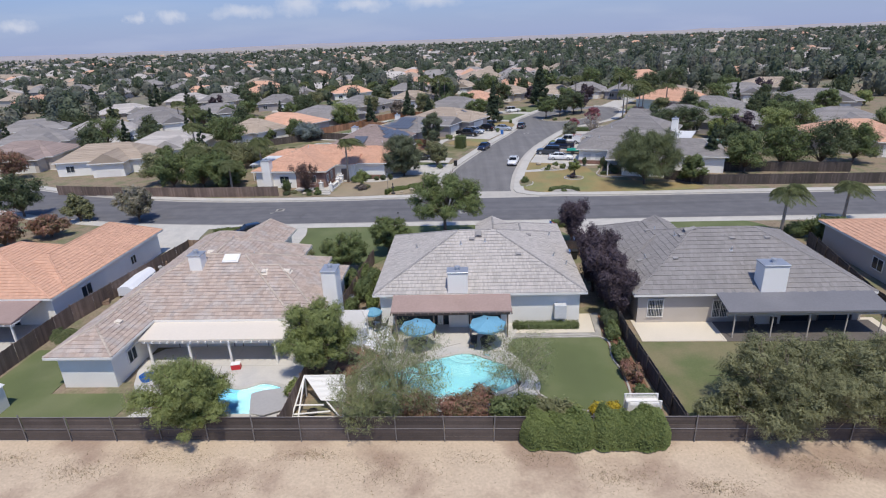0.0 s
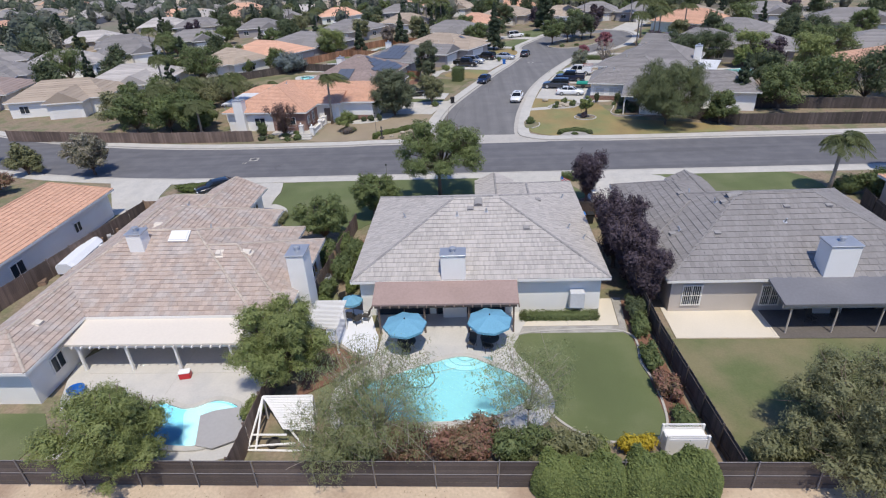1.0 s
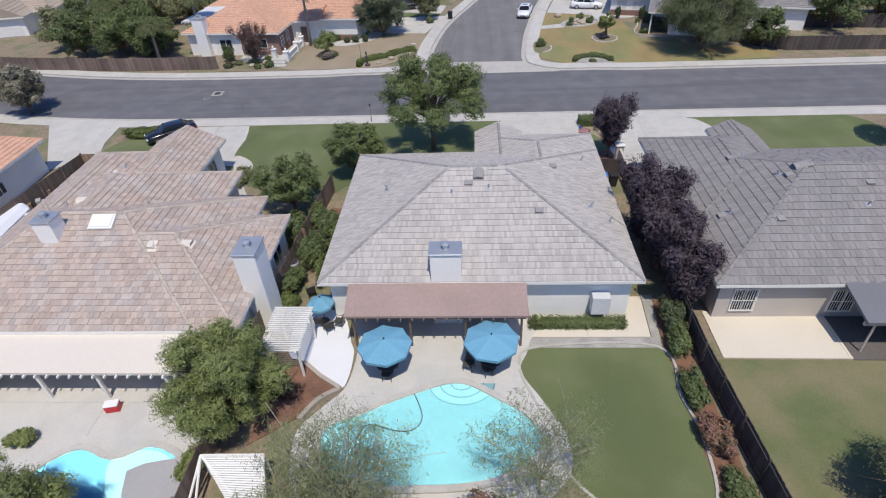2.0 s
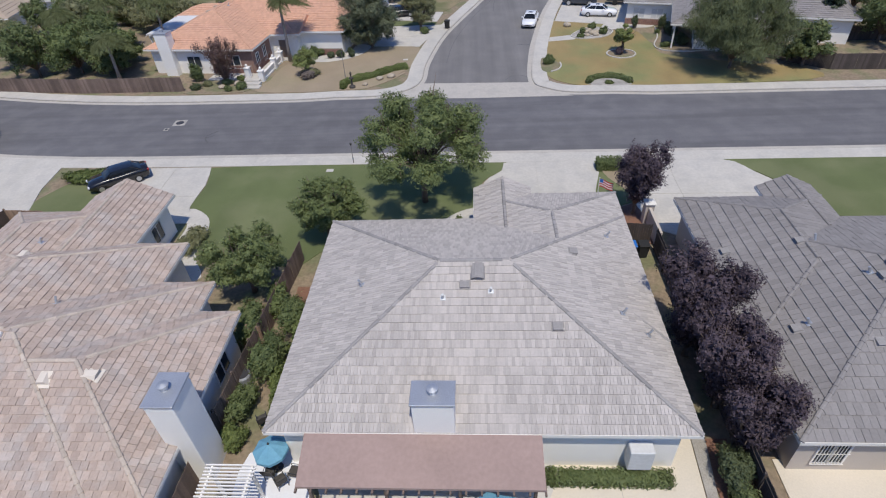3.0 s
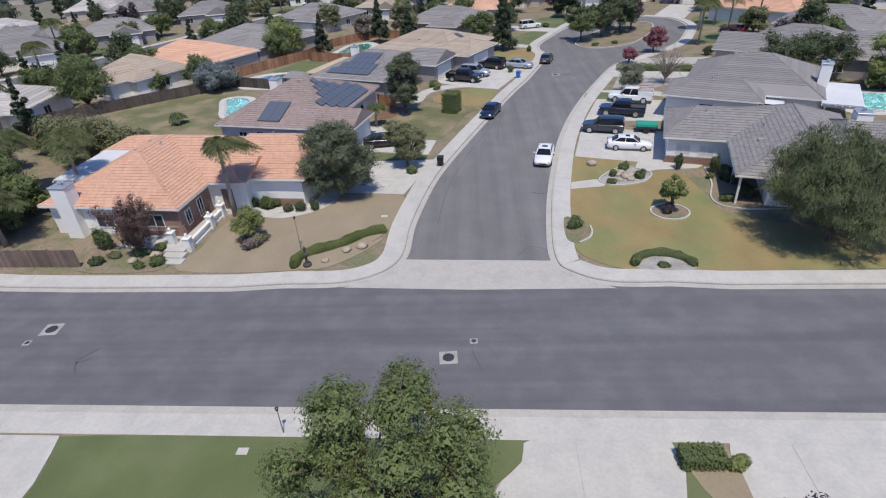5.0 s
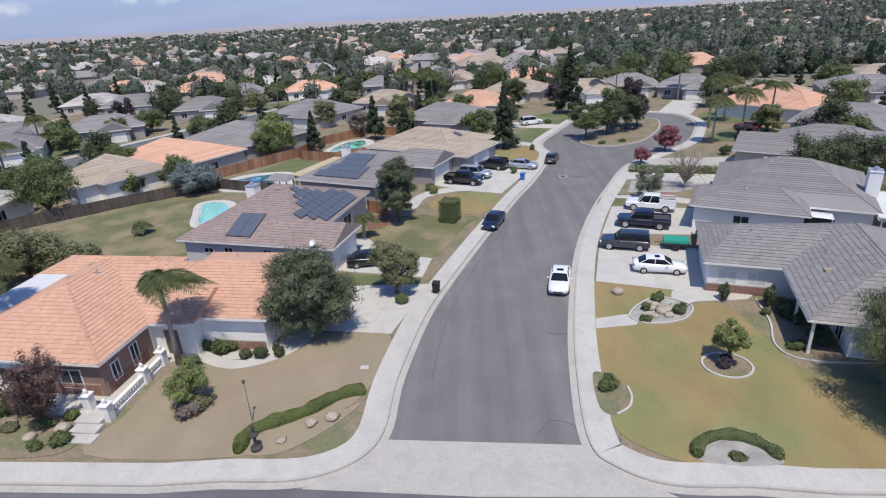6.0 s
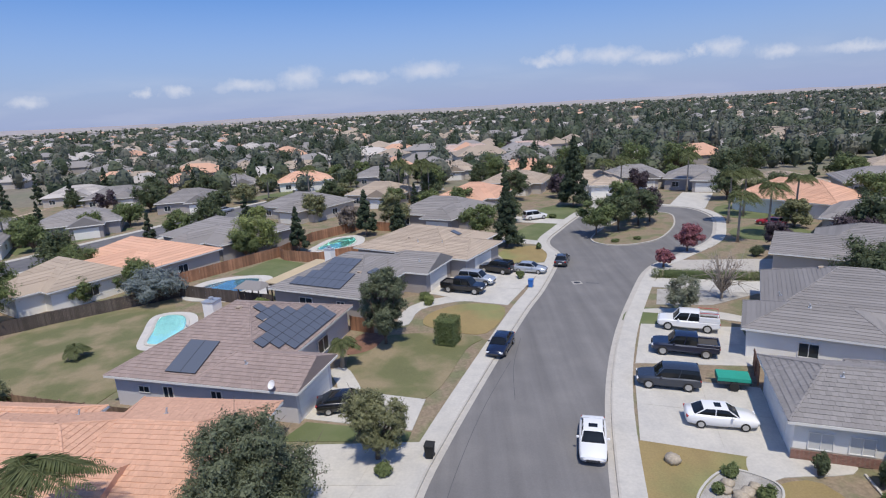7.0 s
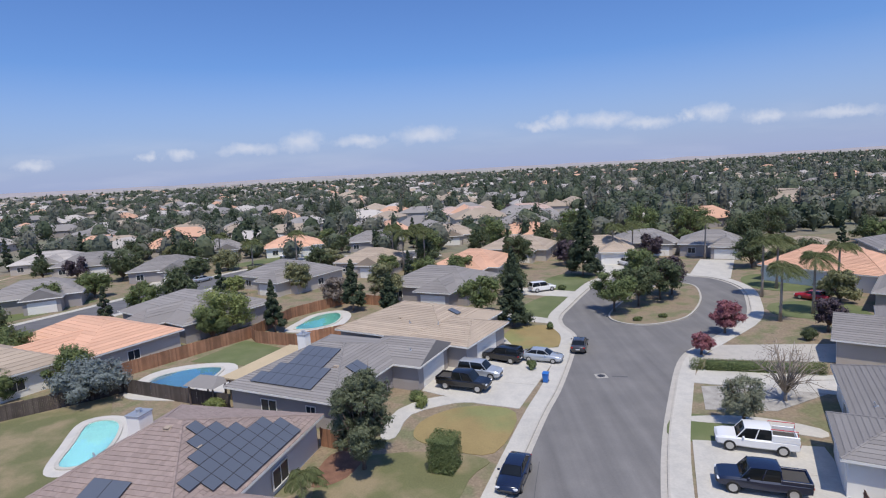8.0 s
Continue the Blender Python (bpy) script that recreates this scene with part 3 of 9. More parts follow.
w_side = [p for p in KERB_W if p[1] > 82 and p[0] > -12]
e_side = [p for p in KERB_E if p[1] > 81.8 and p[0] < 12 or p[1] > 100]
area("road", w_side + list(reversed(e_side)), 0.0, 0.036, "asphalt_side", "curving dark grey asphalt side street with a turning circle", "road")
area("cross_gutter", [(-9.4, 82.4), (-6.4, 84.2), (-5.3, 86.1), (6.0, 85.5), (7.6, 83.4), (10.2, 81.75), (0, 81.85)], 0.0, 0.045, "concrete", "pale concrete cross gutter at the street corner", "gutter")


def kerbed(name, line, side, label):
    """Kerb, gutter and walk along a kerb line; side 1: the walk lies on its left."""
    strip("gutter", offset(line, -0.24 * side), 0.46, 0.0, 0.050, "concrete", "pale concrete gutter along the street", "gutter")
    strip("kerb", offset(line, 0.075 * side), 0.15, 0.0, 0.165, "concrete", "pale concrete kerb along the street", "kerb")
    strip(name, offset(line, 0.905 * side), 1.51, 0.0, 0.155, "concrete_pale", label, "pavement")


SOUTH = [(x, near_kerb(x)) for x in XS]
kerbed("pavement", SOUTH, -1, "pale concrete pavement beside the street")
kerbed("pavement", KERB_W, 1, "pale concrete pavement round the corner")
kerbed("pavement", KERB_E, -1, "pale concrete pavement round the opposite corner")
# joints across the walks
for line, side in ((SOUTH, -1), (KERB_W, 1), (KERB_E, -1)):
    s, run = Shape(), 0.0
    for a, b in zip(line, line[1:]):
        d = Vector((b[0] - a[0], b[1] - a[1]))
        if abs(a[0]) > 70:
            continue
        while run < d.length:
            p, t = Vector(a) + d * (run / d.length), d.normalized()
            q = Vector((-t.y, t.x)) * side
            c0, c1, h = p + q * 0.16, p + q * 1.64, t * 0.007
            s.add([(*(c0 - h), 0.157), (*(c0 + h), 0.157), (*(c1 + h), 0.157), (*(c1 - h), 0.157)], [(0, 1, 2, 3)] if side > 0 else [(3, 2, 1, 0)])
            run += 1.5
        run -= d.length
    tagged(s.make("pavement_joint", M["concrete"]), "narrow dark joints across the pavement slabs", "joint", kind="structure")

back_w, back_e = [p for p in offset(KERB_W, 1.62)], [p for p in offset(KERB_E, -1.62)]
area("yard_ground", [(x, near_kerb(x) - 1.62) for x in XS if x > -125] + [(240, 27.6), (-120, 27.6)], 0.0, 0.10, "soil", "brown bare soil of the back yards", "ground")
area("yard_ground", [p for p in back_w if p[0] > -125] + [(30, 235), (-125, 235)], 0.0, 0.10, "soil", "brown bare soil of the house lots", "ground")
area("yard_ground", [p for p in back_e if p[0] < 140] + [(30, 196), (30, 235), (140, 235)], 0.0, 0.104, "soil", "brown bare soil of the corner house lots", "ground")

GREEN, DRYL = "neatly mown green lawn", "patchy dry yellow-brown lawn"
Z = 0.14
for pts, m, lab in [
    (smooth([(-22.32, 68.75), (-22.05, 67.75), (-21.7, 65.9), (-21.76, 64.05), (-21.73, 62.7), (-21.0, 61.85), (-19.6, 60.7), (-19.15, 59.4), (-18.7, 57.1), (-12.0, 55.5), (-9.4, 57.4), (-2.6, 57.7), (-2.4, 59.6), (-0.6, 61.2), (0.7, 62.2), (0.8, 65.4), (2.4, 67.2), (3.2, 68.6), (-10, 68.75)], 4), "lawn", GREEN),
    ([(9.95, 68.4), (12.4, 68.3), (12.2, 62.6), (9.2, 61.2), (9.1, 63)], "lawn", GREEN),
    (smooth([(20.0, 68.2), (34.5, 67.9), (35, 60.6), (24.5, 60.3), (23.8, 63), (22.0, 66.2)], 4), "lawn", GREEN),
    (smooth([(-35.6, 58), (-35, 64.5), (-31.6, 68.7), (-29.6, 66), (-30, 60.8), (-32.5, 57)], 4), "lawn", GREEN),
    (smooth([(2.5, 38.0), (3.6, 39.2), (9.9, 39.2), (10.2, 36), (10.5, 33.5), (9.9, 30.3), (6.6, 29.9), (4.4, 31.6), (4.0, 33.8), (3.2, 35.6)], 5), "lawn", GREEN),
    ([(12.9, 28.4), (12.9, 38.4), (32.8, 38.2), (32.8, 28.4)], "lawn_worn", GREEN + " with bare edges"),
    ([(-36.6, 27.9), (-36.6, 38), (-31.2, 38), (-31, 31.9), (-25.6, 31.9), (-24.4, 30.4), (-24.8, 27.9)], "lawn", GREEN),
    ([(-52, 27.9), (-38.2, 27.9), (-38.2, 41), (-52, 41)], "lawn", GREEN),
    (smooth([(-23.3, 85.0), (-14.2, 84.7), (-10.9, 86.4), (-7.3, 90.6), (-6.6, 97.5), (-12.4, 98.0), (-14.0, 95.2), (-18.8, 94.2), (-22.3, 93.0), (-22.9, 88.4)], 4), "lawn_tan", "dry tan dormant lawn"),
    (smooth([(8.0, 88.5), (9.0, 97.6), (13, 99), (16.6, 100.8), (20.3, 101.2), (21.3, 96), (22.6, 91.5), (34, 87.2), (34, 83.8), (15, 83.6), (9.6, 85.0)], 4), "lawn_dry", DRYL),
    (smooth([(9.3, 99.4), (10.6, 105.6), (14, 105.8), (18.0, 103.4), (16.8, 101.9), (13, 100.4)], 4), "lawn_dry", DRYL),
    (smooth([(-12.2, 119.6), (-9.9, 114.2), (-4.1, 112.6), (-0.9, 121.6), (0.6, 124.4), (-5.0, 126.0), (-11.2, 124.6)], 4), "lawn_patchy", "green lawn with worn brown patches"),
    (smooth([(1.2, 125.4), (3.6, 132.6), (-0.9, 134.4), (-4.8, 132.0), (-5.6, 128.6), (-3.2, 126.6)], 4), "lawn_dry", DRYL),
    ([(-14.5, 106.9), (-5.1, 106.6), (-4.9, 107.7), (-13.2, 109.4)], "lawn", "narrow green lawn strip"),
    (smooth([(5.6, 150.6), (10.6, 151.2), (11.6, 156), (10.6, 160.5), (6, 160), (4.2, 155.5)], 4), "lawn_dry", DRYL),
    (smooth([(11.4, 163.8), (17.5, 176), (13, 178), (8, 171), (8.5, 166)], 4), "lawn", GREEN),
    (smooth([(14, 180), (19.5, 182), (22, 188), (25, 193), (20, 197), (14, 190)], 4), "lawn", GREEN),
    (smooth([(15.8, 127), (17.8, 131), (22, 129.5), (20.5, 125.8)], 4), "lawn", GREEN),
    (smooth([(48.5, 176), (49, 184), (54, 188), (62, 183), (56, 174)], 4), "lawn", GREEN),
    (smooth([(43, 160), (45.5, 167), (55, 166), (53, 157)], 4), "lawn", GREEN),
    ([(-58, 118.5), (-32.5, 112.5), (-30.5, 124), (-40, 140.5), (-52, 132)], "lawn_patchy", "worn olive back-yard grass"),
    ([(-36.5, 151), (-28, 148.6), (-23.6, 153.6), (-32.6, 159.4)], "lawn", GREEN),
    ([(-86.5, 170), (-80, 182), (-76, 192), (-82, 194), (-92, 174)], "lawn", GREEN),
    ([(-62, 226), (-52, 234), (-40, 240), (-42, 243), (-58, 241), (-66, 230)], "lawn", GREEN),
]:
    area("lawn", pts, 0.0, Z, m, lab, "lawn")
    Z += 0.0003

PALE = "pale concrete driveway"
Z = 0.150
for name, pts, m, lab in [
    ("driveway", smooth([(3.3, 68.7), (2.4, 67.2), (0.95, 65.4), (0.85, 62.4), (0.4, 60.5), (9.1, 58.0), (9.0, 62.6), (9.9, 68.5)], 3), "concrete_pale", PALE),
    ("driveway", [(-29.4, 68.9), (-29.2, 60.6), (-21.0, 60.6), (-21.75, 62.7), (-21.8, 64.05), (-21.75, 65.9), (-22.08, 67.75), (-22.35, 68.8)], "concrete_pale", PALE),
    ("front_walk", smooth([(-21.6, 62.5), (-20.0, 61.6), (-19.2, 60), (-19.0, 57), (-17.6, 54.5), (-19.2, 54.2), (-20.8, 57), (-20.9, 60)], 3), "concrete_pale", "pale curved concrete front walk"),
    ("front_walk", smooth([(0.5, 61.9), (-1.0, 61.4), (-2.4, 59.8), (-2.5, 57.6), (-1.3, 57.5), (-1.0, 59.2), (0.6, 60.2)], 3), "concrete_pale", "pale curved concrete front walk"),
    ("driveway", smooth([(12.7, 68.4), (12.5, 59), (18.2, 58.6), (23.4, 59.8), (23.6, 63), (21.8, 66.2), (19.8, 68.3)], 3), "concrete_pale", PALE),
    ("driveway", [(-44.4, 70.4), (-38.4, 60.6), (-34.6, 62), (-37, 69.6)], "concrete_pale", PALE),
    ("driveway", [(-36.2, 69.4), (-35.2, 60.6), (-37.2, 60.4), (-41, 69.9)], "concrete_pale", PALE),
    ("driveway", [(-12.6, 98.6), (-6.6, 97.8), (-4.0, 106.4), (-11.6, 106.4), (-14.6, 104.8)], "concrete_pale", PALE),
    ("front_walk", smooth([(-12.7, 98.4), (-14.4, 95.6), (-18.6, 94.6), (-18.8, 95.6), (-15.4, 96.6), (-14.6, 99.4)], 3), "concrete_pale", "pale curved concrete front walk"),
    ("driveway", [(-13.6, 109.9), (-4.9, 107.9), (-4.2, 112.3), (-9.9, 113.9), (-13.0, 115)], "concrete_pale", PALE),
    ("front_walk", smooth([(-9.9, 114.0), (-10.6, 116), (-12.0, 118.4), (-13.4, 118.0), (-12.2, 115.4), (-11.6, 114)], 3), "concrete_pale", "pale curved concrete front walk"),
    ("driveway", [(-5.6, 138.6), (0.0, 135.0), (4.0, 133.4), (9.0, 145.2), (3.0, 149.3), (-3.2, 148)], "concrete_pale", PALE),
    ("front_walk", smooth([(0.0, 135.2), (-2.2, 135.2), (-6.2, 133), (-7.2, 128.6), (-8.6, 129), (-7.6, 134.2), (-3.5, 137)], 3), "concrete_pale", "pale curved concrete front walk"),
    ("driveway", [(3.2, 149.5), (9.2, 145.6), (11.2, 150.6), (5.4, 150.4), (4.2, 155.8), (1.4, 157.2)], "concrete_pale", PALE),
    ("driveway", [(3.6, 165), (12.2, 160.8), (11.4, 163.9), (6, 168)], "concrete_pale", PALE),
    ("driveway", [(8, 180.5), (16.8, 176.8), (18.6, 180.6), (9, 186)], "concrete_pale", PALE),
    ("driveway", [(11.05, 106.0), (13.42, 115.4), (22.4, 112.6), (20.4, 104.3), (18.2, 103.6)], "concrete_pale", PALE),
    ("front_walk", [(9.42, 97.9), (12.6, 98.3), (13.2, 99.5), (12.4, 100.0), (9.68, 99.4)], "concrete_pale", "pale concrete path across the lawn"),
    ("front_walk", smooth([(17.0, 101.0), (18.4, 101.8), (22.6, 102.0), (23.2, 103.6), (20.6, 104.4), (17.6, 104.2), (16.6, 102.4)], 3), "concrete_pale", "pale curved concrete front walk"),
    ("driveway", [(14.12, 117.6), (17.25, 126.4), (26.5, 124.6), (24.4, 116.2)], "concrete_pale", PALE),
    ("front_walk", smooth([(19.0, 130.6), (24, 130), (28, 127.5), (27.2, 126), (23.0, 128.4), (18.6, 129.6)], 3), "concrete_pale", "pale curved concrete front walk"),
    ("driveway", [(21.9, 138.0), (24.0, 141.6), (38, 138.0), (35.5, 133.2)], "concrete_pale", PALE),
    ("driveway", [(25.4, 144.6), (29.6, 149), (44, 147.6), (41, 141.4)], "concrete", PALE),
    ("driveway", [(42.0, 189.5), (48.0, 185.5), (57, 203), (51, 206)], "concrete_pale", PALE),
    ("driveway", [(25.6, 191.6), (33.0, 194.6), (35.5, 207), (28, 207)], "concrete_pale", PALE),
    ("driveway", [(-74, 205), (-69, 204), (-71, 212), (-76, 213)], "concrete_pale", PALE),
    ("driveway", [(-52, 234), (-46, 236), (-49, 244), (-55, 243)], "concrete_pale", PALE),
    ("driveway", [(-112, 120), (-84, 110), (-82, 116), (-110, 128)], "concrete_pale", PALE),
    ("patio_slab", [(3.1, 40.0), (9.8, 40.0), (10.0, 43.3), (3.1, 43.3)], "concrete_cream", "pale concrete patio slab behind the house"),
    ("gravel_border", [(2.9, 39.2), (10.2, 39.2), (10.7, 43.4), (10.05, 43.4), (9.85, 39.95), (2.9, 39.95)], "gravel", "grey gravel border beside the slab"),
    ("patio_slab", [(13.2, 38.5), (33, 38.3), (33, 42), (13.2, 42)], "concrete_cream", "pale concrete patio slab behind the house"),
    ("patio_slab", smooth([(-25.6, 38), (-25.4, 33), (-23.2, 30.6), (-23.6, 28.6), (-19, 28.2), (-12.9, 28.8), (-12.9, 34), (-13.2, 38)], 3), "deck", "pale grey concrete pool deck"),
    # the cover's shade, painted as a dark slab over the pale one
    ("patio_slab", [(19.75, 38.36), (32.4, 38.3), (32.4, 41.6), (19.75, 41.6)], "concrete_shaded", "dark-stained patio slab under the cover"),
    ("patio_slab", [(-44, 36), (-38.4, 36), (-38.4, 43), (-44, 43)], "concrete_pale", "pale concrete patio slab"),
]:
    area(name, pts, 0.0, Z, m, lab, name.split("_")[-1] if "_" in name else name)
    Z += 0.0003

strip("front_walk", smooth([(-21.4, 95.7), (-19.6, 94.6), (-17.8, 94.0), (-15.9, 94.5), (-14.3, 95.7), (-13.4, 97.4)], 5, False), 1.1, 0.0, 0.1642, "concrete_pale", "pale curved concrete front walk", "walk")
# a street behind the houses
BACK = smooth([(-108, 108), (-104, 118), (-92, 140), (-80, 160), (-73, 174), (-67, 187), (-62, 200), (-55, 214), (-46, 225), (-30, 232), (-8, 236)], 5, False)
strip("road", BACK, 10.5, 0.0, 0.130, "asphalt", "dark grey asphalt residential street", "road")
strip("pavement", offset(BACK, 6.2), 1.7, 0.0, 0.18, "concrete_pale", "pale concrete pavement", "pavement")
strip("pavement", offset(BACK, -6.2), 1.7, 0.0, 0.18, "concrete_pale", "pale concrete pavement", "pavement")


# ---- houses ----
def wing(x0, y0, x1, y1, axis, a, b, c, zr, ze=3.0):
    """One roof over a rectangle: ridge along an axis from a to b at c, at height zr; a or b on the edge makes a gable."""
    if axis == "x":
        P = {"sw": (x0, y0, ze), "se": (x1, y0, ze), "ne": (x1, y1, ze), "nw": (x0, y1, ze), "r0": (a, c, zr), "r1": (b, c, zr)}
        faces = [("sw", "se", "r1", "r0"), ("ne", "nw", "r0", "r1"), ("se", "ne", "r1"), ("nw", "sw", "r0")]
        gable = [None, None, b >= x1 - 0.05, a <= x0 + 0.05]
    else:
        P = {"sw": (x0, y0, ze), "se": (x1, y0, ze), "ne": (x1, y1, ze), "nw": (x0, y1, ze), "r0": (c, a, zr), "r1": (c, b, zr)}
        faces = [("se", "ne", "r1", "r0"), ("nw", "sw", "r0", "r1"), ("sw", "se", "r0"), ("ne", "nw", "r1")]
        gable = [None, None, a <= y0 + 0.05, b >= y1 - 0.05]
    polys = [[Vector(P[k]) for k in f] for f in faces]
    planes = []
    for p, g in zip(polys, gable):
        if not g:
            n = (p[1] - p[0]).cross(p[2] - p[0]).normalized()
            planes.append((n, n.dot(p[0])))
    return {"rect": (x0, y0, x1, y1), "ze": ze, "zr": zr, "polys": polys, "gable": gable, "planes": planes, "ridge": (Vector(P["r0"]), Vector(P["r1"])),
            "corners": [Vector(P[k]) for k in ("sw", "se", "ne", "nw")], "axis": axis}


def roof_height(w, x, y):
    x0, y0, x1, y1 = w["rect"]
    if not (x0 <= x <= x1 and y0 <= y <= y1):
        return -1
    return min((d - n.x * x - n.y * y) / n.z for n, d in w["planes"])


def clip(poly, inside):
    """Cuts a plan polygon by half planes (a, b, c): a u + b v <= c."""
    for a, b, c in inside:
        out = []
        for i, p in enumerate(poly):
            q = poly[(i + 1) % len(poly)]
            dp, dq = a * p[0] + b * p[1] - c, a * q[0] + b * q[1] - c
            if dp <= 1e-9:
                out.append(p)
            if (dp < -1e-9 and dq > 1e-9) or (dp > 1e-9 and dq < -1e-9):
                t = dp / (dp - dq)
                out.append((p[0] + (q[0] - p[0]) * t, p[1] + (q[1] - p[1]) * t))
        poly = out
        if len(poly) < 3:
            return []
    return poly


def tiles_on(w, others, tw, th, thick, rng, gap=0.012):
    """Tiles of one wing, each as its top outline with the lower edge proud; courses alone when tw is None."""
    for poly, g in zip(w["polys"], w["gable"]):
        if g:
            continue
        u = (poly[1] - poly[0]).normalized()
        n = (poly[1] - poly[0]).cross(poly[2] - poly[0]).normalized()
        v = n.cross(u)
        flat = [((p - poly[0]).dot(u), (p - poly[0]).dot(v)) for p in poly]
        half = []
        for i, p in enumerate(flat):
            q = flat[(i + 1) % len(flat)]
            a, b = q[1] - p[1], p[0] - q[0]
            half.append((a, b, a * p[0] + b * p[1]))
        u0, u1, vm = min(p[0] for p in flat), max(p[0] for p in flat), max(p[1] for p in flat)
        for r in range(int(vm / th) + 1):
            v0, v1 = r * th, (r + 1) * th
            step = tw or (u1 - u0)
            k0 = u0 - (step / 2 if tw and r % 2 else 0)
            for k in range(int((u1 - k0) / step) + 1):
                a, b = k0 + k * step, k0 + (k + 1) * step - (gap if tw else 0)
                cut = clip([(a, v0), (b, v0), (b, v1), (a, v1)], half)
                if not cut:
                    continue
                cu, cv = sum(p[0] for p in cut) / len(cut), sum(p[1] for p in cut) / len(cut)
                mid = poly[0] + u * cu + v * cv
                if any(roof_height(o, mid.x, mid.y) > mid.z + 0.06 for o in others):
                    continue
                lift = thick * (rng.uniform(0.8, 1.25) if tw else 1)
                lean = rng.uniform(-0.006, 0.006) if tw else 0
                top = [poly[0] + u * p[0] + v * p[1] + n * (lift - (lift - 0.008) * (p[1] - v0) / th + lean) for p in cut]
                low = [poly[0] + u * p[0] + v * p[1] - n * 0.004 for p in cut]
                yield mid, top, low


def add_tile(s, top, low):
    n = len(top)
    s.add(list(top) + list(low), [tuple(range(n))] + [(i, i + n, (i + 1) % n + n, (i + 1) % n) for i in range(n)])


def caps_on(w, others, size=0.42):
    """Rounded cap tiles along ridge and hips, one run each."""
    lines = [w["ridge"]]
    for c in w["corners"]:
        r = min(w["ridge"], key=lambda q: (q - c).length)
        lines.append((c, r))
    for a, b in lines:
        d = b - a
        if d.length < 0.5 or (abs(d.x) < 0.02 or abs(d.y) < 0.02) and abs(d.z) > 0.1:
            continue
        s = Shape()
        t = d.normalized()
        side = t.cross(Vector((0, 0, 1))).normalized()
        up = side.cross(t)
        for k in range(int(d.length / size)):
            p, q = a + t * (k * size), a + t * ((k + 1.06) * size)
            m = (p + q) / 2
            if any(roof_height(o, m.x, m.y) > m.z + 0.05 for o in others):
                continue
            ring = [(-0.11, -0.02), (-0.075, 0.045), (0, 0.065), (0.075, 0.045), (0.11, -0.02)]
            s.loft([[p + side * x + up * (z + 0.028) for x, z in ring], [q + side * x * 0.85 + up * z for x, z in ring]], closed=False)
            s.add([p + side * x + up * (z + 0.028) for x, z in ring], [(0, 1, 2, 3, 4)])
        if s.f:
            yield s


def window(parent, m, wd, ht, bars=0, blind=False, frame_mat="trim_white"):
    """A window on a wall: m stands at its middle with y into the wall."""
    win = Shape()
    f = 0.07
    for x0, z0, x1, z1 in ((-wd / 2 - f, -ht / 2 - f, wd / 2 + f, -ht / 2), (-wd / 2 - f, ht / 2, wd / 2 + f, ht / 2 + f), (-wd / 2 - f, -ht / 2, -wd / 2, ht / 2), (wd / 2, -ht / 2, wd / 2 + f, ht / 2), (-0.025, -ht / 2, 0.025, ht / 2)):
        win.box(x0, -0.07, z0, x1, 0.02, z1)
    ob = win.make("window", M[frame_mat], parent, "framed window set in the wall")
    ob.matrix_local = m
    Shape().box(-wd / 2 + 0.002, -0.025, -ht / 2 + 0.002, wd / 2 - 0.002, -0.012, ht / 2 - 0.002).make("pane", M["window_blind" if blind else "glass"], ob)
    if bars:
        s = Shape()
        for k in range(bars):
            x = -wd / 2 + wd * (k + 0.5) / bars
            s.tube([(x, -0.11, -ht / 2 - 0.05), (x, -0.11, ht / 2 + 0.05)], 0.018, 5)
        for z in (-ht / 2 - 0.03, 0, ht / 2 + 0.03):
            s.box(-wd / 2 - 0.08, -0.12, z - 0.015, wd / 2 + 0.08, -0.095, z + 0.015)
        s.make("window_grille", M["trim_white"], ob, "white steel window bars")
    return ob


SIDE = {"s": 0, "e": 90, "n": 180, "w": -90}


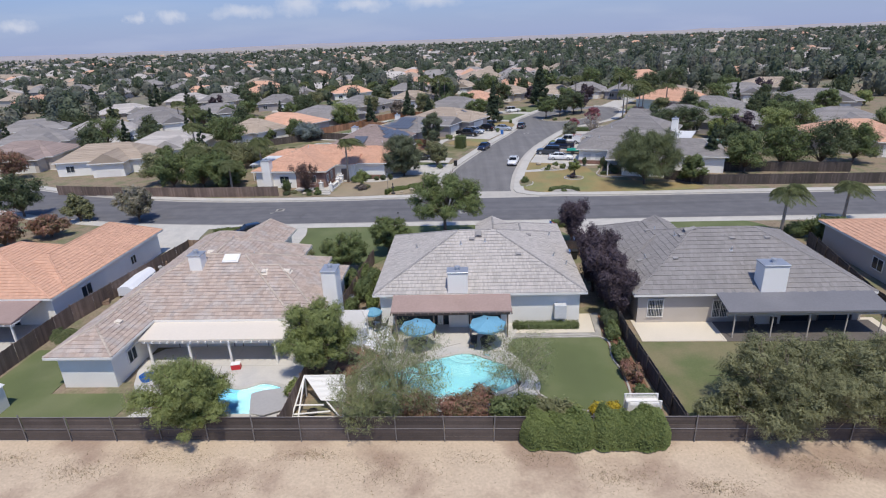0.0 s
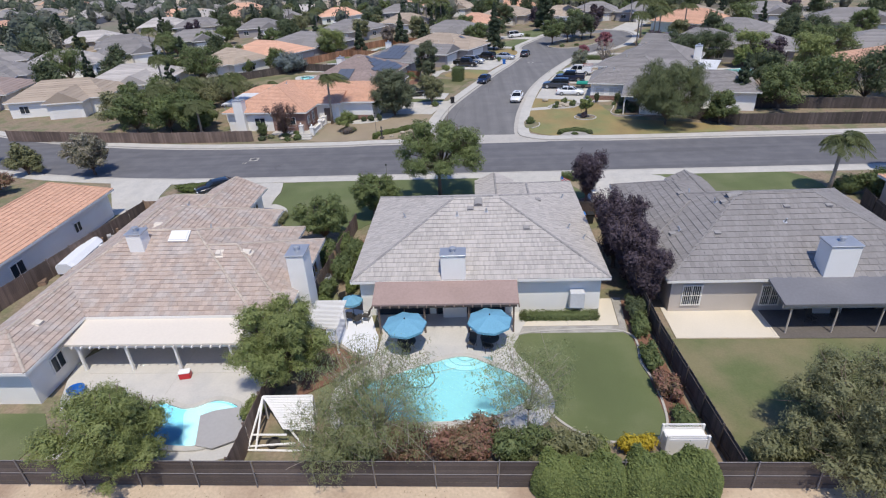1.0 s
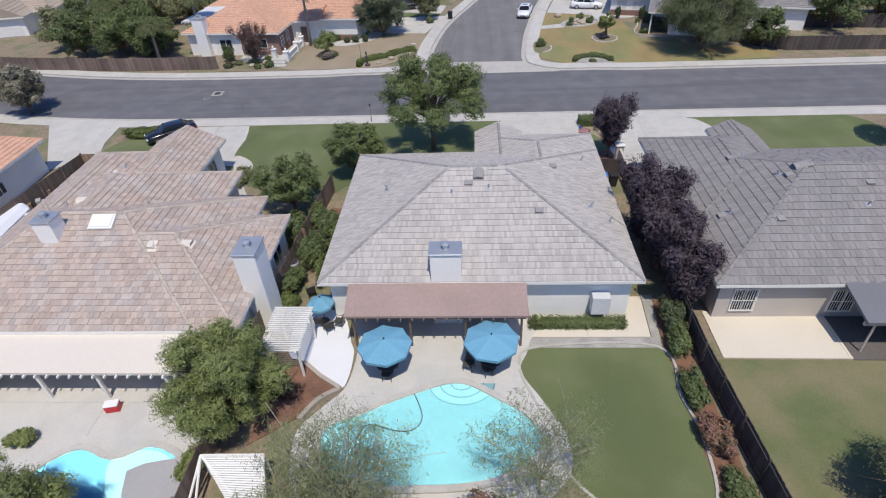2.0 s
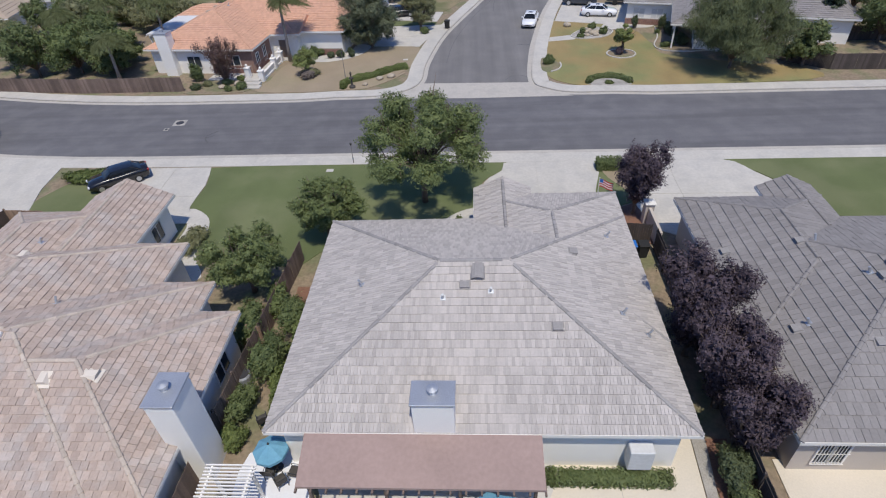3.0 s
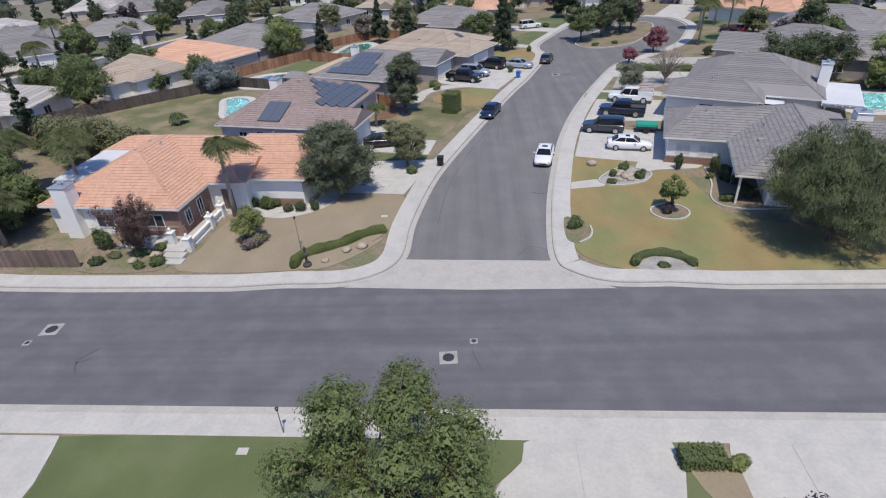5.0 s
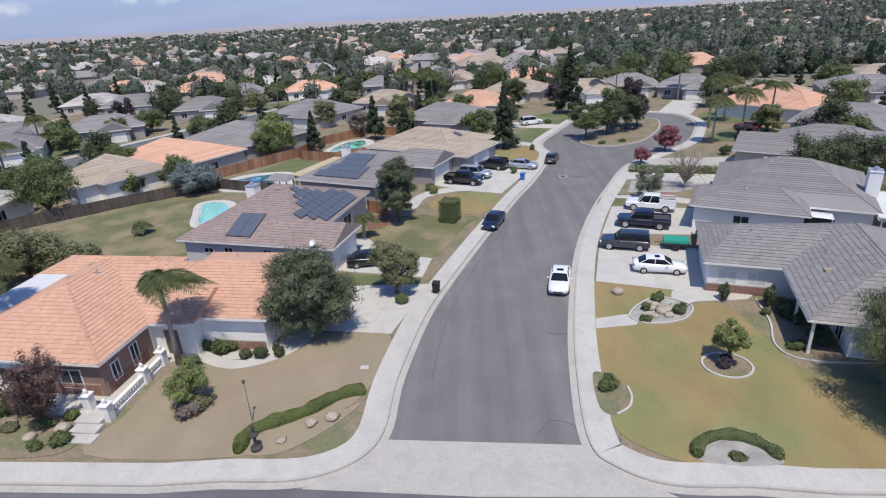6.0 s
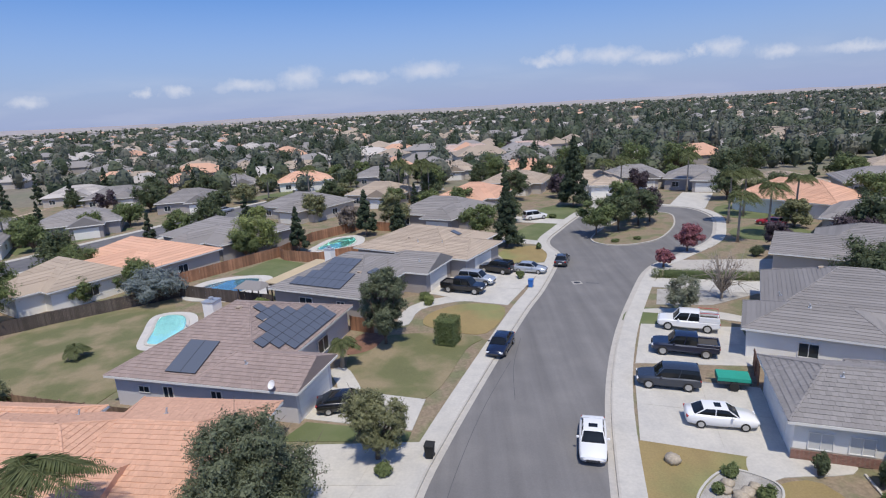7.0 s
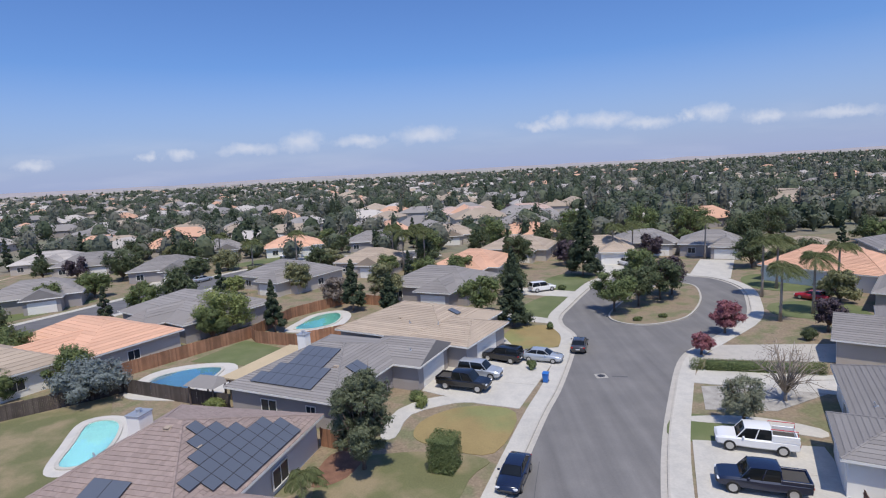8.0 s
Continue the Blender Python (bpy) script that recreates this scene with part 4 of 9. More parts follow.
def house(label, m, wings, wall, tile, course=0.38, tw=None, thick=0.045, inset=0.5, openings=(), single=None, caps=True, trim="trim_white", group="", cap_mat=None):
    """openings: (side, along, wall line, z, width, height, kind)."""
    rng = random.Random(int(abs(m.translation.x) * 7 + m.translation.y))
    root = thing("house", label, "house", m, group)
    for i, w in enumerate(wings):
        walls = Shape()
        x0, y0, x1, y1 = w["rect"]
        e = inset + 0.005 * i
        porch = w.get("porch", 0)
        walls.box(x0 + e + porch, y0 + e, 0.0, x1 - e, y1 - e, w["ze"] - 0.12 - 0.004 * i)
        walls.make("wall", M[w.get("wall", wall)], root)
        for p, g in zip(w["polys"], w["gable"]):
            if g:
                d = Vector(((x0 + x1) / 2 - (p[0].x + p[1].x) / 2, (y0 + y1) / 2 - (p[0].y + p[1].y) / 2, 0)).normalized() * 0.25
                q = [k + d - Vector((0, 0, 0.12)) for k in p] + [k + d * 2 - Vector((0, 0, 0.12)) for k in p]
                Shape().add(q, [(0, 1, 2), (5, 4, 3), (0, 3, 4, 1), (1, 4, 5, 2), (2, 5, 3, 0)]).make("gable", M[wall], root)
    roof = None
    for i, w in enumerate(wings):
        c, (r0, r1) = w["corners"], w["ridge"]
        low = [Vector((p.x, p.y, p.z - 0.05 - 0.004 * i)) for p in c]
        k = [Vector((p.x, p.y, p.z - 0.004)) for p in c] + [r0, r1]
        f = [(0, 1, 5, 4), (2, 3, 4, 5), (1, 2, 5), (3, 0, 4)] if w["axis"] == "x" else [(1, 2, 5, 4), (3, 0, 4, 5), (0, 1, 4), (2, 3, 5)]
        deck = Shape().add(k + low, f + [(9, 8, 7, 6), (0, 6, 7, 1), (1, 7, 8, 2), (2, 8, 9, 3), (3, 9, 6, 0)]).make("roof", M[tile], root)
        roof = roof or deck
    for i, w in enumerate(wings):
        x0, y0, x1, y1 = w["rect"]
        z0, z1 = w["ze"] - 0.2 - 0.003 * i, w["ze"] - 0.012 - 0.003 * i
        e = 0.03 + 0.004 * i
        for k in ((x0 - e, y0 - e, x1 + e, y0), (x0 - e, y1, x1 + e, y1 + e), (x0 - e, y0, x0, y1), (x1, y0, x1 + e, y1)):
            Shape().box(k[0], k[1], z0, k[2], k[3], z1).make("fascia_board", M[trim], root)
    rest, parts = Shape(), 0
    for w in wings:
        others = [o for o in wings if o is not w]
        for mid, top, low in tiles_on(w, others, tw, course, thick, rng):
            if single and parts < 300 and single[0] < mid.x < single[2] and single[1] < mid.y < single[3]:
                s = Shape()
                add_tile(s, top, low)
                s.make("roof_tile", M[tile], roof)
                parts += 1
            else:
                add_tile(rest, top, low)
    tagged(rest.make("roof_tiles", M[tile], roof), kind="stuff")
    if caps:
        for w in wings:
            for cap in caps_on(w, [o for o in wings if o is not w]):
                tagged(cap.make("ridge_cap_run", M[cap_mat or tile], roof), kind="stuff")
    for side, along, line, z, wd, ht, kind in openings:
        pos = {"s": (along, line, z), "n": (along, line, z), "e": (line, along, z), "w": (line, along, z)}[side]
        q = pose(*pos, 0, 0, SIDE[side])
        if kind == "garage":
            g = Shape()
            for r in range(4):
                g.box(-wd / 2, -0.05, -ht / 2 + r * ht / 4 + 0.012, wd / 2, 0.03, -ht / 2 + (r + 1) * ht / 4 - 0.012)
            g.box(-wd / 2 - 0.1, -0.03, -ht / 2, wd / 2 + 0.1, 0.01, ht / 2 + 0.1)
            g.make("garage_door", M["trim_white"], root, "white panelled garage door").matrix_local = q
        elif kind == "door":
            d = Shape().box(-wd / 2, -0.06, -ht / 2, wd / 2, 0.02, ht / 2)
            d.make("door", M["trim_brown"], root).matrix_local = q
        elif kind == "slider":
            window(root, q, wd, ht, frame_mat="trim_brown")
        else:
            window(root, q, wd, ht, bars=9 if kind == "barred" else 0, blind=kind == "blind")
    WINGS[root.name] = wings
    return root


WINGS = {}
I4 = Matrix.Identity(4)
h2 = house("single-storey house with a pale grey shake-tile hip roof", I4, [
    wing(-8.6, 41.1, 9.25, 56.1, "x", -1.38, 1.87, 48.4, 6.4, 3.3), wing(0.2, 50, 3.93, 59.65, "y", 50, 59.65, 2.06, 4.15, 3.3), wing(0.24, 46, 9.27, 58.8, "y", 50, 54.3, 4.66, 5.05, 3.3)],
    "stucco_white", "tile_grey", 0.40, 0.15, 0.05, cap_mat="ridge_grey", openings=[("s", -0.3, 41.6, 1.15, 4.8, 2.1, "slider"), ("s", -5.1, 41.6, 1.15, 3.6, 2.1, "slider"),
    ("n", 5.9, 58.29, 1.2, 4.9, 2.2, "garage"), ("e", 46, 8.75, 1.5, 1.5, 1.1, "window"), ("w", 47, -8.1, 1.5, 1.5, 1.1, "window")], single=(-2.2, 44.8, 2.2, 48.4))
h1 = house("single-storey house with a mottled tan concrete tile roof", I4, [
    wing(-31, 37.85, -12.2, 48.5, "x", -25, -17.0, 43.2, 5.35, 2.95), wing(-31, 37.81, -14.45, 50.85, "x", -25, -20.5, 44.5, 6.0, 2.95), wing(-31, 41, -17.5, 54.5, "y", 46, 50, -24, 5.5, 2.95),
    wing(-26.6, 44, -20.92, 60.2, "y", 46, 60.2, -23.76, 4.3, 2.95), wing(-31, 44, -22.6, 58.2, "y", 46.5, 54, -26.8, 5.0, 2.95), wing(-31, 32.2, -25.9, 44, "y", 34.7, 42, -28.4, 4.2)],
    "stucco_white", "tile_tan", 0.36, 0.34, 0.05, cap_mat="ridge_tan", openings=[("s", -22.2, 38.35, 1.15, 4.6, 2.1, "slider"), ("s", -17.0, 38.35, 1.15, 4.2, 2.1, "slider"), ("e", 46, -12.7, 1.5, 1.4, 1.1, "window"), ("n", -23.76, 59.68, 1.2, 4.4, 2.2, "garage"), ("e", 57.6, -21.44, 1.5, 1.2, 1.2, "window"), ("e", 35, -26.4, 1.5, 1.0, 1.0, "window")],
    single=(-19, 38.2, -13, 43.3))
h3 = house("single-storey house with a slate-grey tile hip roof", I4, [
    wing(13.05, 41.05, 32.2, 56.1, "x", 20.1, 25.4, 48.4, 6.15), wing(13.0, 46, 21.95, 58.45, "y", 50, 54.2, 17.2, 4.95), wing(18.5, 50, 21.9, 59.7, "y", 50, 59.7, 20.2, 3.8)],
    "stucco", "tile_slate", 0.52, 0.30, 0.05, cap_mat="ridge_slate", openings=[("s", 15.0, 41.55, 1.5, 1.2, 1.5, "barred"), ("s", 25.2, 41.55, 1.15, 4.6, 2.1, "slider"), ("s", 29.6, 41.55, 1.15, 2.6, 2.1, "slider"), ("s", 20.3, 41.55, 1.4, 1.2, 1.5, "barred"), ("n", 16.0, 57.94, 1.2, 4.6, 2.2, "garage"), ("w", 47, 13.55, 1.5, 1.4, 1.1, "window"), ("w", 44, 13.55, 1.5, 0.9, 0.9, "window")],
    single=(13.5, 44, 20, 56))
h0 = house("single-storey house with an orange clay tile roof", I4, [wing(-54, 42, -37.6, 54, "y", 47, 50, -46, 5.6), wing(-46, 44, -37.6, 61, "y", 48, 58, -41.8, 5.0)], "stucco_white", "tile_orange", 0.36, 0.3,
    openings=[("e", 47, -38.1, 1.5, 1.4, 1.1, "window"), ("e", 55, -38.1, 1.5, 0.9, 0.9, "window"), ("s", -43, 42.5, 1.2, 2.4, 2.1, "slider"), ("n", -41.8, 60.5, 1.2, 4.8, 2.2, "garage")])
h4 = house("single-storey house with an orange clay tile roof", I4, [wing(37.9, 42, 56, 59.2, "x", 44, 50, 50.5, 5.6)], "stucco", "tile_orange", 0.36, 0.3, openings=[("w", 50, 38.4, 1.5, 1.4, 1.1, "window")])
h5 = house("corner house with an orange clay tile roof and brick front", pose(-15.3, 95.6, 0, 0, 0, -6), [
    wing(-11, -0.25, 0, 11.9, "x", -8, -2.6, 5.9, 5.0, 3.1), wing(-22.3, -6.6, -8.8, 8.0, "y", -0.4, 4.2, -15.55, 5.75, 3.1), wing(-25.5, 6.0, -13, 10.6, "x", -22.2, -15, 8.3, 4.15, 3.1),
    wing(-20, -1.3, -5.7, 9.7, "x", -15.5, -10.6, 4.2, 5.65, 3.1), wing(-9.5, -1.2, -5.2, 5.6, "x", -9, -5.2, 2.2, 4.3, 3.14)], "stucco_white", "tile_orange", 0.36, 0.30,
    openings=[("s", -11.7, -6.13, 1.5, 1.6, 1.4, "window"), ("e", -4.9, -9.27, 1.5, 0.7, 1.3, "window"), ("e", -2.9, -9.27, 1.5, 0.7, 1.6, "window"), ("s", -7.6, -0.8, 1.2, 1.1, 2.1, "door"), ("e", 5.9, -0.5, 1.2, 4.8, 2.2, "garage"), ("s", -16.6, -6.1, 1.5, 1.6, 1.2, "window")])
Shape().box(-14.5, -6.13, 0.0, -9.27, -1.0, 2.94).make("brick_wall", M["brick_wall"], h5, "red-brown brick front wall")
h6 = house("house with a mauve-brown tile roof carrying solar panels", pose(-14.5, 108.9, 0, 0, 0, -12.8), [
    wing(-16.8, 0, -2.6, 18.4, "x", -10.2, -8.6, 9.3, 6.4), wing(-8.5, 0.02, 1.2, 6.75, "x", -6, 1.2, 3.4, 4.4)], "stucco_lilac", "tile_mauve", 0.38, 0.34,
    openings=[("e", 3.3, 0.7, 1.2, 4.6, 2.2, "garage"), ("s", -11, 0.5, 1.2, 0.9, 2.0, "window"), ("s", -6.4, 0.5, 1.2, 0.9, 2.0, "window"), ("s", -13.4, 0.5, 1.8, 1.0, 0.5, "window"), ("e", 12, -3.0, 1.3, 2, 1.4, "window")])
h7 = house("house with a grey-brown tile roof carrying solar panels", pose(-12.6, 129.5, 0, 0, 0, -23), [
    wing(-13.2, 0, 0, 17.6, "x", -8, -5, 9, 5.3), wing(-6, 10.4, 3.2, 18.6, "x", -2, 3.2, 14.5, 4.6)], "stucco_grey", "tile_slate", 0.38,
    openings=[("e", 14.5, 2.7, 1.2, 4.8, 2.2, "garage"), ("e", 6, -0.5, 1.4, 1.4, 1.3, "window"), ("s", -8, 0.5, 1.3, 1.8, 1.6, "window"), ("s", -3, 0.5, 1.6, 1.0, 1.0, "window")])
h8 = house("house with a tan tile roof carrying solar panels", pose(-1.1, 142.6, 0, 0, 0, -29), [
    wing(-20.0, 1.2, -3.0, 16.4, "x", -14, -9.5, 8.8, 5.4), wing(-9, 1.0, 0, 12, "x", -5, -2.4, 6.4, 4.6)], "stucco_grey", "tile_beige", 0.38,
    openings=[("e", 6.5, -0.5, 1.2, 4.8, 2.2, "garage"), ("s", -12, 1.7, 1.4, 1.0, 1.6, "window"), ("s", -10, 1.7, 1.4, 1.0, 1.6, "window"), ("s", -14.5, 1.7, 1.8, 1.2, 0.5, "window")])
e1 = house("corner house with a slate-grey tile roof", pose(19.3, 104.3, 0, 0, 0, -16.5), [
    wing(0.2, -0.9, 12, 8.8, "x", 3.2, 10, 3.9, 4.8), dict(wing(6, -9.2, 17.5, 9.2, "y", -3.6, 4, 11.8, 5.4), porch=2.3), wing(14.5, -4.6, 25.5, 7.4, "x", 16, 21.4, 1.4, 4.9)], "stucco_white", "tile_slate", 0.40, 0.36,
    openings=[("w", 3.9, 0.7, 1.2, 4.8, 2.2, "garage"), ("s", 2.2, -0.4, 1.55, 1.3, 1.1, "blind"), ("s", 4.4, -0.4, 1.55, 1.3, 1.1, "blind"), ("w", -3, 8.8, 1.3, 1.1, 1.7, "window"), ("w", -6.6, 8.8, 1.3, 1.1, 1.7, "window"), ("s", 11, -8.7, 1.5, 2, 1.3, "window")])
e2 = house("house with a slate-grey tile hip roof", pose(23.4, 118.1, 0, 0, 0, -26.5), [
    wing(-0.1, -0.2, 11, 7.2, "x", 3.6, 8, 3.5, 4.6), wing(1.4, 3, 17, 18.6, "x", 7.8, 10.6, 11.4, 6.0)], "stucco_white", "tile_slate", 0.40,
    openings=[("w", 3.5, 0.4, 1.2, 4.8, 2.2, "garage"), ("s", 5, 0.3, 1.5, 1.4, 1.2, "window"), ("w", 13, 1.9, 1.3, 1.4, 1.7, "window")])
e3 = house("house with a slate-grey tile roof and a carport", pose(37.5, 141.2, 0, 0, 0, -34), [
    wing(0, 0, 12, 9, "x", 0, 9, 4.5, 4.8), wing(4, 2, 18, 17, "x", 9, 13, 9.5, 5.6)], "stucco", "tile_slate", 0.40, openings=[("w", 4.5, 0.5, 1.2, 4.8, 2.2, "garage"), ("w", 12, 4.5, 1.4, 1.4, 1.4, "window")])
e4 = house("house with an orange clay tile roof carrying solar panels", pose(57, 176, 0, 0, 0, -52), [wing(-9, 0, 10, 14, "x", -3, 4, 7, 6.2)], "stucco_white", "tile_orange", 0.40, openings=[("w", 6, -8.5, 1.3, 2, 1.6, "window")])

# more houses, farther off: plan place, turn, width, depth, roof, wall
FAR = [
    (-75.9, 111.6, 10, 18, 11.5, "tile_beige", "stucco_white"), (-70.6, 126.6, 5, 17, 13.5, "tile_grey", "stucco_white"), (-1, 335, 0, 27, 14, "tile_pink", "stucco"), (28, 337, -4, 22, 14, "tile_pink", "stucco"), (-56.5, 144.0, -30, 13, 11, "tile_beige", "stucco_white"), (-51.5, 155, -29, 19, 14, "tile_orange", "stucco"),
    (-44.8, 170.5, -34, 20, 16, "tile_slate", "stucco_grey"), (-5, 183, -25, 17, 14, "tile_slate", "stucco_grey"), (1.5, 202, -20, 15, 15, "tile_orange", "stucco"), (13, 222, -20, 17, 14, "tile_beige", "stucco"),
    (31, 214, -12, 15, 13, "tile_beige", "stucco_white"), (57, 214, -25, 14, 13, "tile_slate", "stucco_grey"), (44, 222, -10, 15, 13, "tile_slate", "stucco"), (68, 196, -50, 15, 14, "tile_beige", "stucco"),
    (66, 160, -40, 17, 15, "tile_slate", "stucco"), (60, 136, -28, 17, 15, "tile_slate", "stucco_grey"), (74, 112, -10, 17, 15, "tile_orange", "stucco"), (82, 130, -20, 17, 16, "tile_slate", "stucco"), (92, 108, 0, 17, 15, "tile_grey", "stucco"),
    (-99, 118, 10, 17, 14, "tile_mauve", "stucco"), (-104, 152, 30, 18, 14, "tile_grey", "stucco_white"), (-112, 138, 20, 18, 14, "tile_slate", "stucco"), (-96, 168, 32, 16, 13, "tile_slate", "stucco_white"), (-87, 190, 28, 17, 14, "tile_slate", "stucco_grey"), (-106, 184, 30, 17, 14, "tile_slate", "stucco_grey"), (-74.5, 217, 15, 16, 14, "tile_slate", "stucco_grey"),
    (-38, 199, -30, 18, 14, "tile_slate", "stucco"), (-53, 249, 20, 17, 14, "tile_orange", "stucco_white"), (-28, 252, 5, 17, 14, "tile_slate", "stucco_grey"), (-104, 232, 20, 18, 14, "tile_slate", "stucco"), (-77, 250, 20, 17, 14, "tile_slate", "stucco"), (-98, 262, 20, 18, 14, "tile_orange", "stucco"),
    (-22, 212, -20, 15, 13, "tile_beige", "stucco"), (-126, 200, 30, 18, 14, "tile_grey", "stucco"), (-130, 160, 30, 18, 14, "tile_slate", "stucco"), (-122, 240, 20, 18, 14, "tile_grey", "stucco"), (-6, 258, 0, 17, 14, "tile_beige", "stucco"), (18, 252, 0, 18, 14, "tile_orange", "stucco"), (100, 170, -20, 20, 15, "tile_slate", "stucco"), (90, 196, -20, 18, 15, "tile_slate", "stucco"), (108, 214, -20, 20, 15, "tile_beige", "stucco"),
]
for x, y, rz, wd, dp, tl, wl_ in FAR:
    rr = random.Random(int(x * 13 + y))
    k = rr.uniform(-1.5, 1.5)
    house(f"single-storey house with a {tl.split('_')[1]} tile hip roof", pose(x, y, 0, 0, 0, rz), [wing(-wd / 2, -dp / 2, wd / 2, dp / 2, "x", -wd / 2 + dp * 0.42, wd / 2 - dp * 0.42, 0, 5.6), wing(k - 1, -dp / 2 - 3.2, k + 6, 1, "y", -dp / 2 - 3.2 + (2.6 if rr.random() < 0.5 else 0), -1, k + 2.5, 4.8)],
          wl_, tl, 0.62, caps=False, openings=[("s", k + 2.5, -dp / 2 - 2.7, 1.2, 4.4, 2.1, "garage"), ("s", -wd / 2 + 3, -dp / 2 + 0.5, 1.5, 1.5, 1.2, "window"), ("e", 0, wd / 2 - 0.5, 1.5, 1.5, 1.2, "window")], group="houses of the neighbourhood")
# ---- parts fixed to the houses ----
def roof_at(root, x, y):
    """Height and upward direction of a house's roof over a plan point in its own axes."""
    best, up = 0, Vector((0, 0, 1))
    for w in WINGS[root.name]:
        h = roof_height(w, x, y)
        if h > best:
            best = h
            up = min(w["planes"], key=lambda q: (q[1] - q[0].x * x - q[0].y * y) / q[0].z)[0]
    return best, up


def chimney(root, x, y, wx, wy, top, mat_name="stucco_white", base=0.0):
    s = Shape().chamfer(-wx / 2, -wy / 2, base, wx / 2, wy / 2, top - 0.1, 0.03)
    c = s.make("chimney", M[mat_name], root, "boxed stucco chimney")
    c.location = (x, y, 0)
    Shape().chamfer(-wx / 2 - 0.06, -wy / 2 - 0.06, top - 0.11, wx / 2 + 0.06, wy / 2 + 0.06, top, 0.02).make("chimney_cap", M["galvanised"], c, "sheet-metal chimney cap")
    Shape().lathe([(0.16, top - 0.02), (0.16, top + 0.22), (0.24, top + 0.24), (0.24, top + 0.3), (0.05, top + 0.36)], n=12).make("flue", M["galvanised"], c, "round metal flue")


def roof_vent(root, x, y, kind="low", tone="trim_white"):
    z, up = roof_at(root, x, y)
    q = Matrix.Translation((x, y, z + 0.03)) @ up.to_track_quat("Z", "Y").to_matrix().to_4x4()
    s = Shape()
    if kind == "pipe":
        s.box(-0.13, -0.13, 0.0, 0.13, 0.13, 0.02).tube([(0, 0, 0), (0, 0, 0.38)], 0.06, 8)
    elif kind == "turbine":
        s.box(-0.25, -0.25, 0, 0.25, 0.25, 0.03).lathe([(0.14, 0.02), (0.14, 0.14), (0.22, 0.2), (0.24, 0.32), (0.16, 0.44), (0.03, 0.47)])
    elif kind == "wedge":
        s.box(-0.36, -0.36, 0, 0.36, -0.2, 0.05)
        s.add([(-0.3, -0.2, 0.0), (0.3, -0.2, 0.0), (0.26, 0.4, 0.0), (-0.26, 0.4, 0.0), (-0.16, -0.16, 0.24), (0.16, -0.16, 0.24), (0.05, 0.36, 0.04), (-0.05, 0.36, 0.04)], [(0, 1, 5, 4), (1, 2, 6, 5), (2, 3, 7, 6), (3, 0, 4, 7), (4, 5, 6, 7)])
    elif kind == "dormer":
        arc = [math.pi * k / 8 for k in range(9)]
        s.loft([[(0.34 * math.cos(a), 0.7, -0.02) for a in arc], [(0.34 * math.cos(a), -0.30, 0.30 * math.sin(a)) for a in arc], [(0.28 * math.cos(a), -0.30, 0.24 * math.sin(a)) for a in arc], [(0.05 * math.cos(a), -0.22, 0.02) for a in arc]], closed=False)
    else:
        s.box(-0.28, -0.24, 0, 0.28, 0.24, 0.02)
        s.add([(-0.22, -0.2, 0.02), (0.22, -0.2, 0.02), (0.22, 0.2, 0.02), (-0.22, 0.2, 0.02), (-0.22, -0.2, 0.17), (0.22, -0.2, 0.17), (0.2, 0.18, 0.06), (-0.2, 0.18, 0.06)], [(0, 1, 5, 4), (1, 2, 6, 5), (2, 3, 7, 6), (3, 0, 4, 7), (4, 5, 6, 7)])
    ob = s.make("roof_vent", M[tone if kind != "pipe" else "galvanised"], root, {"pipe": "thin metal vent pipe", "turbine": "round turbine roof vent", "dormer": "half-round louvred roof vent", "wedge": "cream wedge-shaped tile vent"}.get(kind, "low boxy roof vent"))
    ob.matrix_local = q


def skylight(root, x, y, w, h):
    z, up = roof_at(root, x, y)
    q = Matrix.Translation((x, y, z + 0.04)) @ up.to_track_quat("Z", "Y").to_matrix().to_4x4()
    ob = Shape().chamfer(-w / 2, -h / 2, 0, w / 2, h / 2, 0.14, 0.02).make("skylight", M["trim_white"], root, "white-domed flat skylight")
    ob.matrix_local = q
    Shape().chamfer(-w / 2 + 0.09, -h / 2 + 0.09, 0.13, w / 2 - 0.09, h / 2 - 0.09, 0.20, 0.03).make("dome", M["white_plastic"], ob)


def solar(root, wing_i, face_i, u0, v0, nu, nv, pw=1.0, ph=1.65, skip=()):
    """A grid of dark panels on one roof face, counted along its eave and up its slope."""
    w = WINGS[root.name][wing_i]
    poly = w["polys"][face_i]
    u = (poly[1] - poly[0]).normalized()
    n = (poly[1] - poly[0]).cross(poly[2] - poly[0]).normalized()
    v = n.cross(u)
    for i in range(nu):
        for j in range(nv):
            if (i, j) in skip:
                continue
            mid = poly[0] + u * (u0 + (i + 0.5) * (pw + 0.01)) + v * (v0 + (j + 0.5) * (ph + 0.01))
            corners = [mid + u * a * pw * 0.5 + v * b * ph * 0.5 for a in (-1, 1) for b in (-1, 1)]
            if any((poly[(k + 1) % len(poly)] - poly[k]).cross(c - poly[k]).dot(n) < 0.12 for k in range(len(poly)) for c in corners):
                continue
            if any(roof_height(o, c.x, c.y) > c.z for o in WINGS[root.name] if o is not w for c in corners):
                continue
            o = poly[0] + u * (u0 + i * (pw + 0.01)) + v * (v0 + j * (ph + 0.01)) + n * 0.12
            q = Matrix((u, v, n)).transposed().to_4x4()
            q.translation = o
            f = Shape().box(0, 0, 0, pw, ph, 0.035).make("solar_panel", M["dark_metal"], root, "dark framed solar panel")
            f.matrix_local = q
            Shape().box(0.025, 0.025, 0.036, pw - 0.025, ph - 0.025, 0.041).make("panel_face", M["solar"], f)


